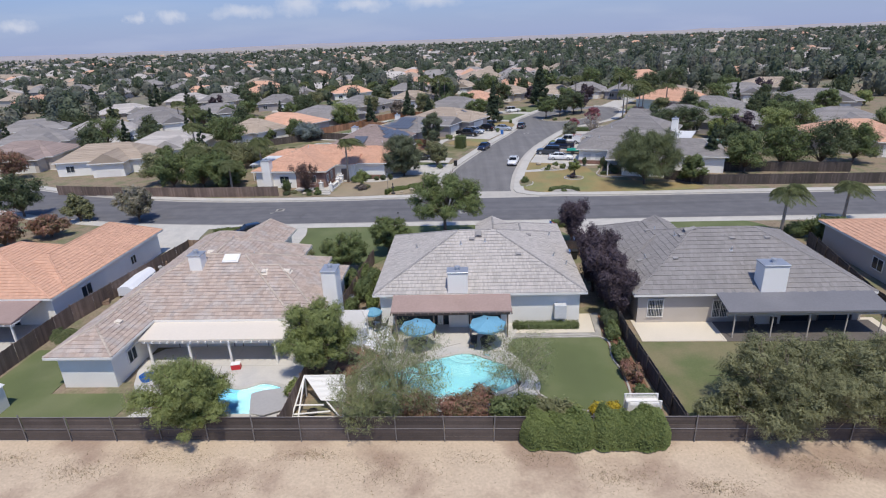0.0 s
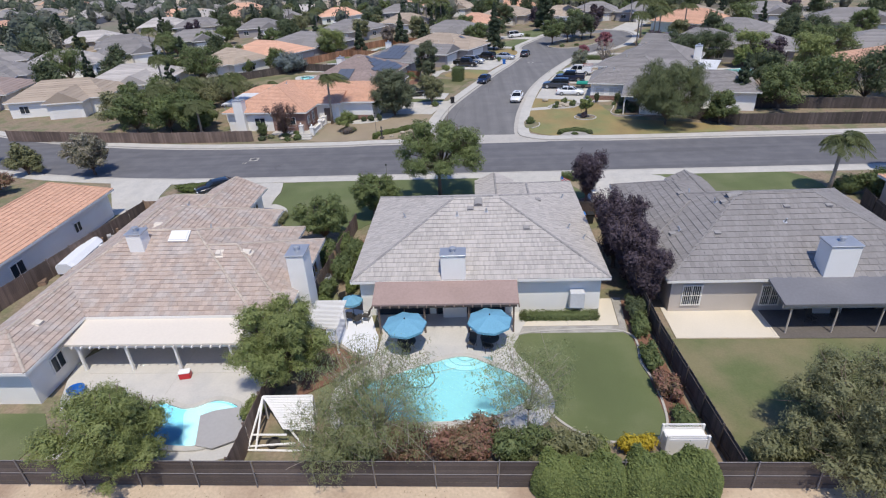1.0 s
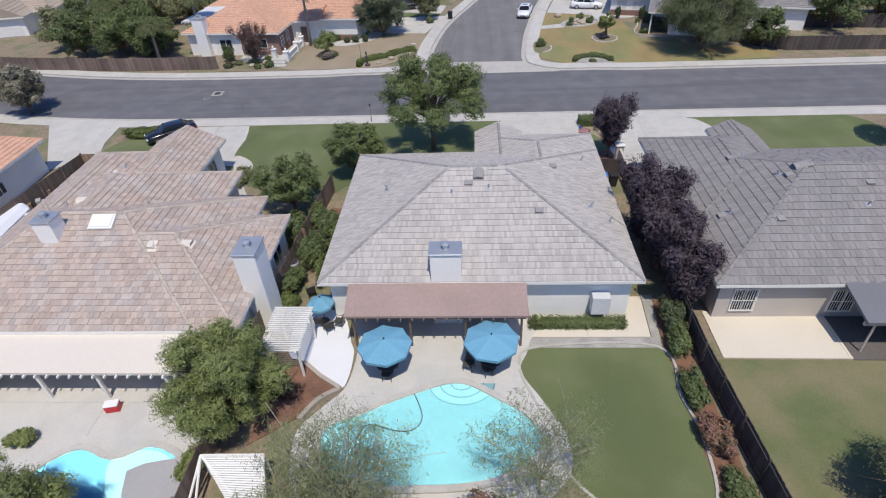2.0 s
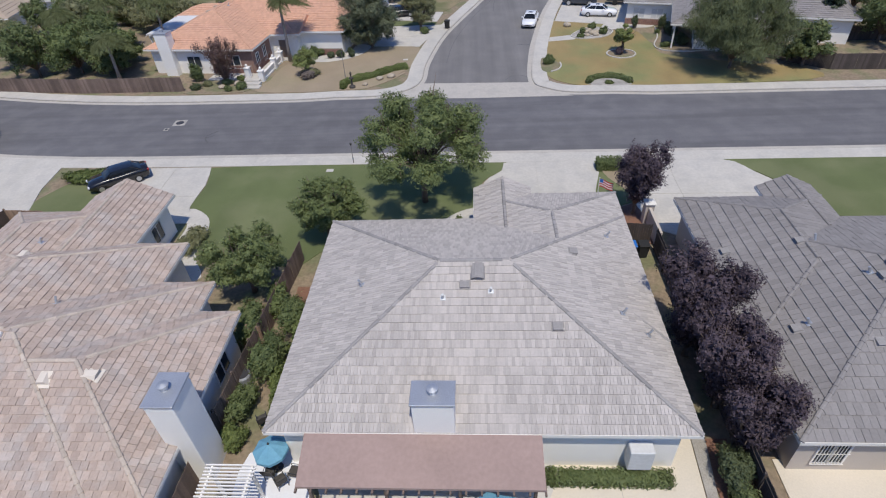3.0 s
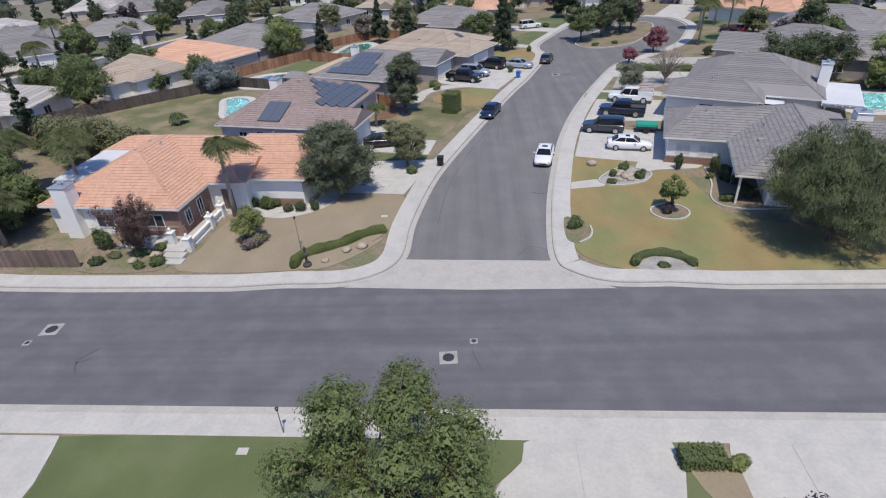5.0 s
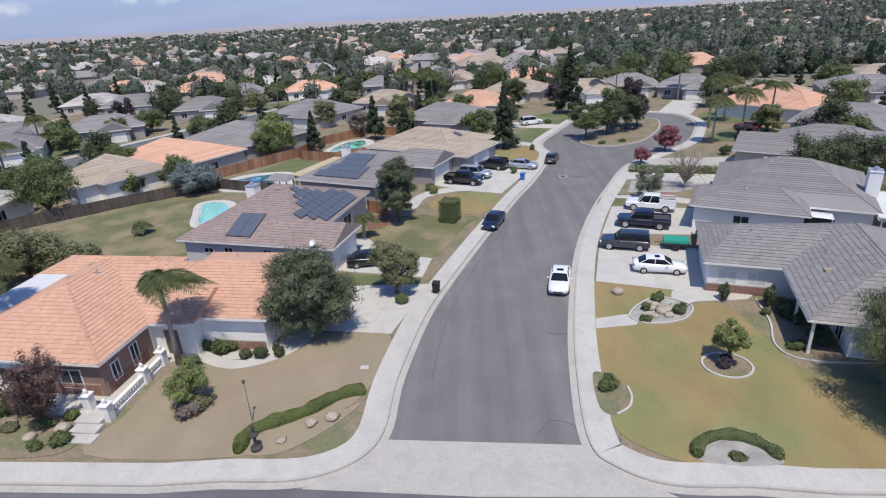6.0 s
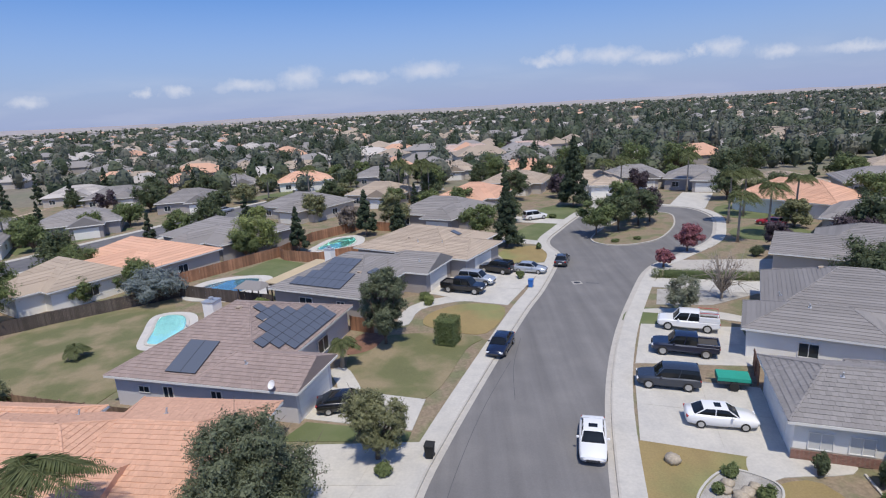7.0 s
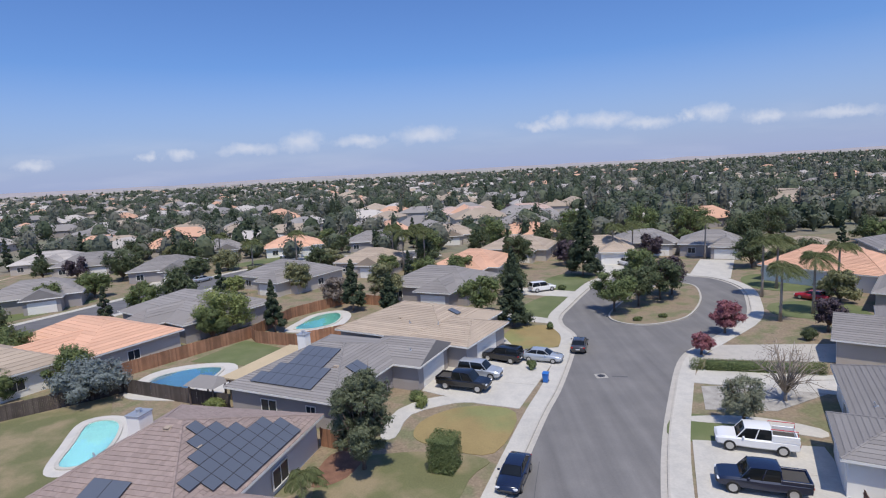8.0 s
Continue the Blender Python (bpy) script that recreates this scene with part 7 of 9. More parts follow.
def car(label, x, y, turn, paint, kind="sedan", z=0.155, category="car"):
    """turn: degrees from +y of the car's nose."""
    root = thing({"sedan": "sedan_car", "suv": "suv_car", "pickup": "pickup_truck", "utility": "utility_truck", "van": "van"}[kind], label, category, pose(x, y, z, 0, 0, turn))
    P = CAR_PAINT[paint]
    if kind == "sedan":
        body = [(-2.38, 0.66, 0.46, 0.86), (-2.28, 0.82, 0.30, 0.98), (-1.5, 0.90, 0.22, 1.02), (-0.2, 0.92, 0.20, 0.98), (0.9, 0.91, 0.22, 0.96), (1.8, 0.88, 0.24, 0.86), (2.2, 0.80, 0.28, 0.76), (2.38, 0.62, 0.40, 0.62)]
        cab, top, ax, wr = (-1.95, 1.05, 0.80, 0.96), (-1.05, 0.25, 0.62, 1.43), (-1.42, 1.42), 0.32
    elif kind == "suv":
        body = [(-2.4, 0.76, 0.50, 1.02), (-2.32, 0.90, 0.36, 1.12), (-1.5, 0.96, 0.30, 1.14), (0, 0.97, 0.28, 1.12), (1.0, 0.96, 0.30, 1.12), (1.9, 0.92, 0.32, 1.02), (2.3, 0.84, 0.38, 0.92), (2.44, 0.66, 0.5, 0.78)]
        cab, top, ax, wr = (-2.36, 1.05, 0.88, 1.12), (-2.12, 0.30, 0.74, 1.84), (-1.45, 1.5), 0.40
    elif kind == "van":
        body = [(-3.0, 0.9, 0.5, 1.3), (-2.9, 1.05, 0.4, 1.3), (0, 1.08, 0.4, 1.3), (2.4, 1.05, 0.4, 1.3), (2.9, 0.95, 0.45, 1.1), (3.05, 0.8, 0.5, 0.9)]
        cab, top, ax, wr = (-2.95, 2.6, 1.0, 1.28), (-2.9, 1.9, 0.95, 2.5), (-1.9, 2.0), 0.38
    else:
        body = [(-2.85, 0.84, 0.60, 1.02), (-2.78, 0.96, 0.48, 1.16), (-1.4, 0.99, 0.42, 1.18), (0, 1.0, 0.40, 1.16), (1.0, 0.99, 0.42, 1.18), (2.2, 0.97, 0.44, 1.14), (2.7, 0.90, 0.48, 1.04), (2.86, 0.74, 0.58, 0.88)]
        cab, top, ax, wr = (-1.05, 1.40, 0.90, 1.18), (-0.95, 0.72, 0.78, 1.98), (-1.72, 1.85), 0.44
    ys = [b[0] for b in body]
    fine = sorted(set(ys + [ys[0] + (ys[-1] - ys[0]) * k / 22 for k in range(23)]))
    soft = smooth([Vector(b) for b in body], 4, False)
    s = Shape().loft([ring_body(*[float(np.interp(y, [q[0] for q in soft], [q[k] for q in soft])) for k in range(4)], c=0.11) for y in fine])
    s.make("body", P, root, smooth=kind == "sedan")
    y0, y1, hw, zb = cab
    t0, t1, tw, zt = top
    zm = zb + (zt - zb) * 0.9
    f = lambda a, b: a + (b - a) * 0.9
    side = lambda y, h: [(-hw, y, zb - 0.06), (-hw + (hw - tw) * 0.35, y, zb + 0.5 * h), (-tw, y, zb + 0.92 * h), (-tw * 0.5, y, zb + h), (tw * 0.5, y, zb + h), (tw, y, zb + 0.92 * h), (hw - (hw - tw) * 0.35, y, zb + 0.5 * h), (hw, y, zb - 0.06)]
    rise = zt - zb
    line = smooth([Vector(q) for q in ((y0, 0.0), (y0 * 0.35 + t0 * 0.65, rise * 0.80), (t0, rise * 0.96), (t0 * 0.5 + t1 * 0.5, rise * 1.0), (t1, rise * 0.94), (y1 * 0.4 + t1 * 0.6, rise * 0.68), (y1, 0.0))], 3, False)
    g = Shape().loft([side(y, max(0.02, h)) for y, h in line])
    glass = g.make("window_glass", M["car_glass"], root)
    over = [side(y, h) for y, h in line if h > rise * 0.86]
    r = Shape().loft([[(x * 1.03, y, z + 0.012) for x, y, z in q[2:6]] for q in over], closed=False, caps=False)
    r.make("roof", P, root, smooth=True)
    for sx in (-1, 1):
        ym, tm = (y0 + y1) / 2 - 0.05, (t0 + t1) / 2 - 0.05
        for a, b in ((y0, t0), (ym, tm), (y1, t1)):
            Shape().tube([(sx * (hw + 0.005), a, zb - 0.04), (sx * (f(hw, tw) + 0.005), f(a, b), zm + 0.01)], 0.04, 5).make("pillar", P, root)
        Shape().chamfer(sx * 1.0 - 0.1, y1 - 0.55, zb - 0.02, sx * 1.0 + 0.1, y1 - 0.40, zb + 0.12, 0.03).make("mirror", P, root)
        bw, fw = body[1][1], body[-2][1]
        Shape().chamfer(sx * (fw - 0.16) - 0.17, body[-2][0] - 0.02, body[-2][3] - 0.20, sx * (fw - 0.16) + 0.17, body[-2][0] + 0.13, body[-2][3] - 0.05, 0.03).make("headlight", M["lamp_clear"], root)
        Shape().chamfer(sx * (bw - 0.13) - 0.13, body[0][0] - 0.01, body[1][3] - 0.24, sx * (bw - 0.13) + 0.13, body[1][0] + 0.05, body[1][3] - 0.08, 0.02).make("taillight", M["lamp_red"], root)
        for a in ax:
            hwm = body[3][1]
            w = Shape().lathe([(wr * 0.62, -0.10), (wr * 0.94, -0.11), (wr, -0.06), (wr, 0.06), (wr * 0.94, 0.11), (wr * 0.62, 0.10)], n=18).make("wheel", M["rubber"], root)
            w.matrix_local = pose(sx * (hwm - 0.09), a, wr, 0, 90, 0)
            Shape().lathe([(wr * 0.64, -0.112), (wr * 0.6, 0.0), (wr * 0.64, 0.112)], n=14).make("rim", M["rim"], w)
    Shape().chamfer(-body[-2][1] * 0.55, body[-2][0] + 0.02, body[-2][2] + 0.12, body[-2][1] * 0.55, body[-1][0] + 0.015, body[-2][3] - 0.2, 0.02).make("grille", M["dark_metal"], root)
    Shape().box(-0.26, body[0][0] - 0.015, 0.55, 0.26, body[0][0] + 0.02, 0.67).make("number_plate", M["trim_white"], root)
    if kind in ("pickup", "utility"):
        Shape().box(-0.80, -2.66, 1.175, 0.80, -1.05, 1.19).make("bed_floor", M["dark_stuff"], root)
        for sx in (-1, 1):
            Shape().chamfer(sx * 0.9 - 0.08, -2.78, 1.1, sx * 0.9 + 0.08, -0.95, 1.34 if kind == "pickup" else 1.62, 0.02).make("bed_side", P, root)
        Shape().chamfer(-0.98, -2.82, 1.0, 0.98, -2.72, 1.34, 0.02).make("tailgate", P, root)
    if kind == "utility":
        for sx in (-0.75, 0.75):
            Shape().tube([(sx, -2.7, 1.6), (sx, -2.7, 2.0), (sx, -0.9, 2.0), (sx, -0.9, 1.6)], 0.03, 6).make("rack", M["red_plastic"], root, "red ladder rack bar")
    if kind == "sedan" and paint == "white":
        Shape().box(-0.30, -0.50, zt + 0.006, 0.30, -0.05, zt + 0.018).make("sunroof", M["car_glass"], root)
    return root


car("white sedan parked at the kerb", 7.75, 105.6, 168, "white", z=0.04)
car("dark blue sedan parked at the kerb", 2.45, 121.6, 161, "navy", z=0.04)
car("dark grey sedan parked at the kerb", 13.1, 150.2, -16, "grey", z=0.04)
car("white sedan parked in the driveway", 17.2, 107.8, 258, "white")
car("dark slate suv parked in the driveway", 15.5, 113.5, 75, "slate", "suv")
car("dark blue pickup truck parked in the driveway", 19.0, 119.3, 72, "navy", "pickup")
car("white utility truck with a red ladder rack", 21.4, 124.8, 70, "white", "utility")
car("black pickup truck parked in the driveway", -1.2, 138.9, -112, "black", "pickup")
car("silver suv parked in the driveway", 0.6, 142.0, -112, "silver", "suv")
car("black suv parked in the driveway", 3.4, 146.8, 60, "black", "suv")
car("silver sedan parked across the pavement", 8.0, 146.2, -112, "silver")
car("black sedan parked in front of the garage", -10.4, 111.3, -80, "black")
car("white suv parked in the driveway", 13.0, 182.2, -70, "white", "suv")
car("black sedan parked in the driveway", -29.3, 66.6, 125, "black")
car("red sedan parked on the driveway", -94.5, 112.4, 70, "red")
car("red sedan parked on the driveway", -107, 137.4, 70, "red")
car("white van parked on the driveway", -52.5, 240.5, 160, "white", "suv")
car("white suv parked on the street island", 34, 203, 20, "white", "suv")
car("dark car parked by the palms", 52, 168, 40, "red")
car("white camper van beside the house", 33.2, 115.4, 64, "white", "van")
car("dark sedan parked on the back street", -80, 150, -30, "grey", z=0.14)
car("silver sedan parked on the back street", -62, 208, -25, "silver", z=0.14)
car("white sedan parked on the back street", -94, 150, 60, "white", z=0.14)
tr = thing("utility_trailer", "small utility trailer with a green tarpaulin", "trailer", pose(20.4, 113.0, 0.155, 0, 0, 75))
Shape().chamfer(-0.75, -1.2, 0.5, 0.75, 1.2, 0.75, 0.02).make("bed", M["dark_metal"], tr)
Shape().loft([[(-0.78, y, 0.75), (0.78, y, 0.75), (0.74, y * 0.97, 1.02), (-0.74, y * 0.97, 1.02)] for y in (-1.22, 1.22)]).make("tarpaulin", M["green_cloth"], tr)
for sx in (-0.85, 0.85):
    Shape().lathe([(0.36, -0.1), (0.36, 0.1)], n=16).make("wheel", M["rubber"], tr).matrix_local = pose(sx, 0, 0.36, 0, 90, 0)
Shape().tube([(0, 1.2, 0.55), (0, 2.0, 0.5)], 0.04, 6).make("drawbar", M["dark_metal"], tr)
umb = thing("round_trampoline", "round pale yellow covered trampoline by the pool", "trampoline", pose(-20.0, 161.6, 0.1))
Shape().lathe([(1.5, 0.5), (1.55, 0.56), (1.4, 0.6), (0.05, 0.62)], n=22).make("mat", M["yellow_cloth"], umb)
for k in range(6):
    a = k * math.tau / 6
    Shape().tube([(1.4 * math.cos(a), 1.4 * math.sin(a), 0), (1.4 * math.cos(a), 1.4 * math.sin(a), 0.52)], 0.03, 6).make("leg", M["rim"], umb)
gz = thing("gazebo", "small dark slatted poolside gazebo", "gazebo", pose(-27.6, 137.6, 0.1, 0, 0, -20))
for sx in (-1.6, 1.6):
    for sy in (-1.2, 1.2):
        Shape().chamfer(sx - 0.07, sy - 0.07, 0, sx + 0.07, sy + 0.07, 2.3, 0.01).make("post", M["trim_brown"], gz)
Shape().add([(-2, -1.6, 2.3), (2, -1.6, 2.3), (2, 1.6, 2.3), (-2, 1.6, 2.3), (-1.2, 0, 3.0), (1.2, 0, 3.0)], [(0, 1, 5, 4), (2, 3, 4, 5), (1, 2, 5), (3, 0, 4), (3, 2, 1, 0)]).make("roof", M["tile_slate"], gz)


Shape().chamfer(6.6, 40.98, 0.9, 7.6, 41.58, 2.15, 0.03).make("wall_cooler", M["cover_flat"], h2, "grey boxed evaporative cooler on the wall")
for lx, ly in ((6.5, -8.8), (6.5, -4.6)):
    Shape().chamfer(lx - 0.09, ly - 0.09, 0.1, lx + 0.09, ly + 0.09, 2.85, 0.015).make("porch_post", M["trim_white"], e1)


def utility_line():
    pts = [(44, 272, 11.5), (70, 262, 11.5), (98, 250, 12.0), (128, 240, 12.0), (170, 228, 12.0)]
    for x, y, h in pts:
        root = thing("utility_pole", "tall timber utility pole with a crossarm", "utility pole", pose(x, y, 0, 0, 0, -22))
        Shape().tube([(0, 0, 0), (0, 0, h)], [0.17, 0.11], 8).make("pole", M["bark"], root)
        Shape().box(-1.2, -0.06, h - 0.7, 1.2, 0.06, h - 0.55).make("crossarm", M["bark"], root)
        for sx in (-1.1, 0, 1.1):
            Shape().lathe([(0.05, h - 0.55), (0.07, h - 0.45), (0.03, h - 0.38)], (sx, 0, 0), 6).make("insulator", M["dark_metal"], root)
    for dx in (-1.0, 0, 1.0):
        s = Shape()
        for a, b in zip(pts, pts[1:]):
            run = [Vector(a).lerp(Vector(b), k / 8) + Vector((dx * 0.92, dx * 0.38 * -1, -0.45 - 1.2 * (k / 8) * (1 - k / 8) * 2)) for k in range(9)]
            s.tube(run, 0.03, 4)
        w = s.make("power_line", M["dark_metal"])
        tagged(w, "thin power line sagging between timber poles", "cable")


utility_line()


def garden_shed():
    root = thing("garden_shed", "small white garden shed behind the back fence", "shed", pose(-33.9, 29.6, 0.1))
    Shape().chamfer(-0.9, -0.9, 0, 0.9, 0.9, 1.75, 0.02).make("wall", M["trim_white"], root)
    Shape().add([(-1, -1, 1.752), (1, -1, 1.752), (1, 1, 1.752), (-1, 1, 1.752), (0, -1, 2.1), (0, 1, 2.1)], [(0, 4, 5, 3), (1, 2, 5, 4), (0, 1, 4), (2, 3, 5), (3, 2, 1, 0)]).make("roof", M["cover_flat"], root)
    Shape().box(-0.4, 0.905, 0.05, 0.4, 0.93, 1.65).make("door", M["cover_flat"], root)


garden_shed()


def weeds():
    """Dry tufts and leaf litter on the bare ground along the fence."""
    rng = np.random.default_rng(21)
    spots = [(-24, 24.4, 2.2, 0.9), (-14.5, 24.0, 2.6, 1.2), (-5.0, 24.4, 3.0, 1.2), (8, 24.2, 2.0, 0.9), (20, 25, 3.0, 0.9), (-30, 25.4, 3, 0.6), (2, 25.6, 4, 0.6), (13, 23.4, 1.4, 0.6), (27, 23.6, 2, 0.7), (-19, 25.6, 2.5, 0.6), (-10, 25.8, 3, 0.5)]
    for lf, n, h, size in (("grass", 9000, 0.10, 0.05), ("bare", 5000, 0.05, 0.035), ("mid", 700, 0.12, 0.05)):
        ps = []
        for x, y, rx, ry in spots:
            m = n // len(spots)
            ps.append(np.stack([x + rng.normal(size=m) * rx * 0.6, np.minimum(y + rng.normal(size=m) * ry * 0.6, 26.7), rng.random(m) * h - 0.02], 1))
        m = n // 8
        ps.append(np.stack([rng.uniform(-40, 40, m), 26.8 - rng.exponential(1.4, m), rng.random(m) * h - 0.02], 1))
        p = np.concatenate(ps)
        p[:, 2] += [0.10 * noise.noise(Vector((q[0] * 0.35, q[1] * 0.35, 1))) - 0.04 for q in p]
        v, f = leaf_quads(rng, p, size, 0, 0.25)
        tagged(fast_mesh("dry_weeds", v, f, L[lf]), "dry weeds and litter on bare dirt", "weeds", kind="stuff")


def tar_marks():
    """Sealed cracks and worn patches in the street."""
    for pts, w in (([(-24.6, 73.6), (-25.2, 74.8), (-24.4, 76.0)], 0.12), ([(-25.2, 74.6), (-24.4, 75.0)], 0.10), ([(0.0, 75.4), (0.6, 73.6)], 0.06), ([(1.2, 77.4), (1.8, 77.6)], 0.05), ([(5.6, 97.6), (6.6, 97.3), (7.2, 97.5)], 0.12), ([(3.6, 86.4), (4.6, 87.6), (5.8, 87.2), (6.2, 86.2)], 0.05), ([(3.0, 112), (3.4, 118), (4.6, 124)], 0.05),
                   ([(-3.0, 92), (-2.2, 100), (0.2, 110), (3.2, 119)], 0.05), ([(14.6, 140.8), (16.2, 140.4)], 0.3)):
        strip("tar_mark", smooth(pts, 5, False), w, 0.0, 0.0385, "tar", "dark sealed crack in the asphalt", "tar", kind="structure")


tar_marks()


def side_wall():
    """Cream plastered wall run with a capped pillar between two houses."""
    root = thing("garden_wall", "cream plastered wall with a capped pillar between houses", "wall")
    Shape().chamfer(11.95, 56.8, 0.1, 12.15, 59.6, 1.5, 0.02).make("panel", M["stucco"], root)
    p = Shape().chamfer(11.75, 59.6, 0.1, 12.35, 60.2, 1.7, 0.02).make("pillar", M["stucco"], root)
    Shape().chamfer(11.68, 59.53, 1.7, 12.42, 60.27, 1.8, 0.02).make("cap", M["trim_white"], p)


side_wall()
JOINTS = [((5.0, 59.5), (5.2, 68.4)), ((1.0, 63.6), (9.0, 63.2)), ((15.4, 59.4), (15.6, 68.2)), ((12.6, 63.4), (21.6, 63.2)), ((-25.2, 60.8), (-25.4, 68.6)), ((-29.2, 64.4), (-22.0, 64.2)), ((-8.6, 98.2), (-6.9, 106.3)), ((-13.6, 102), (-5.4, 101.8)), ((13.0, 110.6), (21.4, 108.2)), ((16.2, 104.8), (18.2, 114.0)), ((17.4, 122), (25.2, 120.4)), ((0.2, 141.0), (6.6, 138.8)), ((19.6, 38.6), (19.6, 41.8)), ((6.4, 40.1), (6.4, 43.1)), ((-19, 33.4), (-19, 37.8)), ((-25, 35.4), (-13, 35.4))]
for a, b in JOINTS:
    strip("slab_joint", [a, b], 0.018, 0.0, 0.170, "concrete", "narrow joint across the concrete slab", "joint")
# ---- trees and shrubs ----
def leaf_quads(rng, centres, size, droop=0.0, slim=0.5, out=None):
    """One small leaf spray at each centre; out: the way that its upper side faces."""
    n = len(centres)
    r = rng.normal(size=(n, 3))
    face = r if out is None else out + 0.42 * r + np.array([0, 0, 0.25])
    face /= np.linalg.norm(face, axis=1, keepdims=True)
    a = np.cross(face, rng.normal(size=(n, 3)))
    if droop:
        a = a / np.linalg.norm(a, axis=1, keepdims=True) * (1 - droop) + np.array([0, 0, -1.6 * droop]) + 0.5 * droop * face
    a /= np.linalg.norm(a, axis=1, keepdims=True)
    b = np.cross(face, a)
    b /= np.linalg.norm(b, axis=1, keepdims=True)
    s = size * rng.uniform(0.6, 1.35, (n, 1))
    a, b = a * s, b * s * slim
    v = np.stack([centres - a, centres + a * 0.75 + b, centres + a - b], 1).reshape(-1, 3)
    return v, np.arange(n * 3).reshape(-1, 3)


def in_blobs(rng, blobs, n, shell=0.55, sprays=16):
    """Points in a heap of uneven balls, gathered into sprays near the outside, and the way out from each ball."""
    B = np.array(blobs)
    w = (B[:, 3] * B[:, 4] * B[:, 5]) ** 0.67
    d = rng.normal(size=(len(B), sprays, 3))
    d /= np.linalg.norm(d, axis=2, keepdims=True)
    heads = d * rng.uniform(0.74, 1.02, (len(B), sprays, 1))
    k = rng.choice(len(B), n, p=w / w.sum())
    p = heads[k, rng.integers(0, sprays, n)] * rng.triangular(0.74, 0.97, 1.2, (n, 1)) + rng.normal(size=(n, 3)) * 0.10
    loose = rng.random(n) < 0.30
    e = rng.normal(size=(n, 3))
    e /= np.linalg.norm(e, axis=1, keepdims=True)
    p[loose] = (e * (shell + (1 - shell) * rng.random((n, 1))))[loose]
    return B[k, :3] + p * B[k, 3:], p / (np.linalg.norm(p, axis=1, keepdims=True) + 1e-6)


def foliage(name, rng, blobs, n, size, leaf, root, droop=0.0, slim=0.5, shell=0.5, heart=0.4, floor=0.12, sprays=34):
    """Fine sprays on the outside, and coarser inner leaves (heart: their share) that close the crown."""
    p, out = in_blobs(rng, blobs, n, shell, sprays)
    p[:, 2] = np.maximum(p[:, 2], floor)
    v, f = leaf_quads(rng, p, size, droop, slim, out)
    if heart:
        B = np.array(blobs)
        m = int(n * heart * 0.55)
        w = B[:, 3] * B[:, 4] * B[:, 5]
        k = rng.choice(len(B), m, p=w / w.sum())
        d = rng.normal(size=(m, 3))
        d /= np.linalg.norm(d, axis=1, keepdims=True)
        q = B[k, :3] + d * rng.uniform(0.15, 0.72, (m, 1)) * B[k, 3:]
        q[:, 2] = np.maximum(q[:, 2], floor)
        hv, hf = leaf_quads(rng, q, size * 1.9, droop, min(0.8, slim * 1.5), d)
        f = np.concatenate([f, hf + len(v)])
        v = np.concatenate([v, hv])
    return fast_mesh(name, v, f, L[leaf], root)


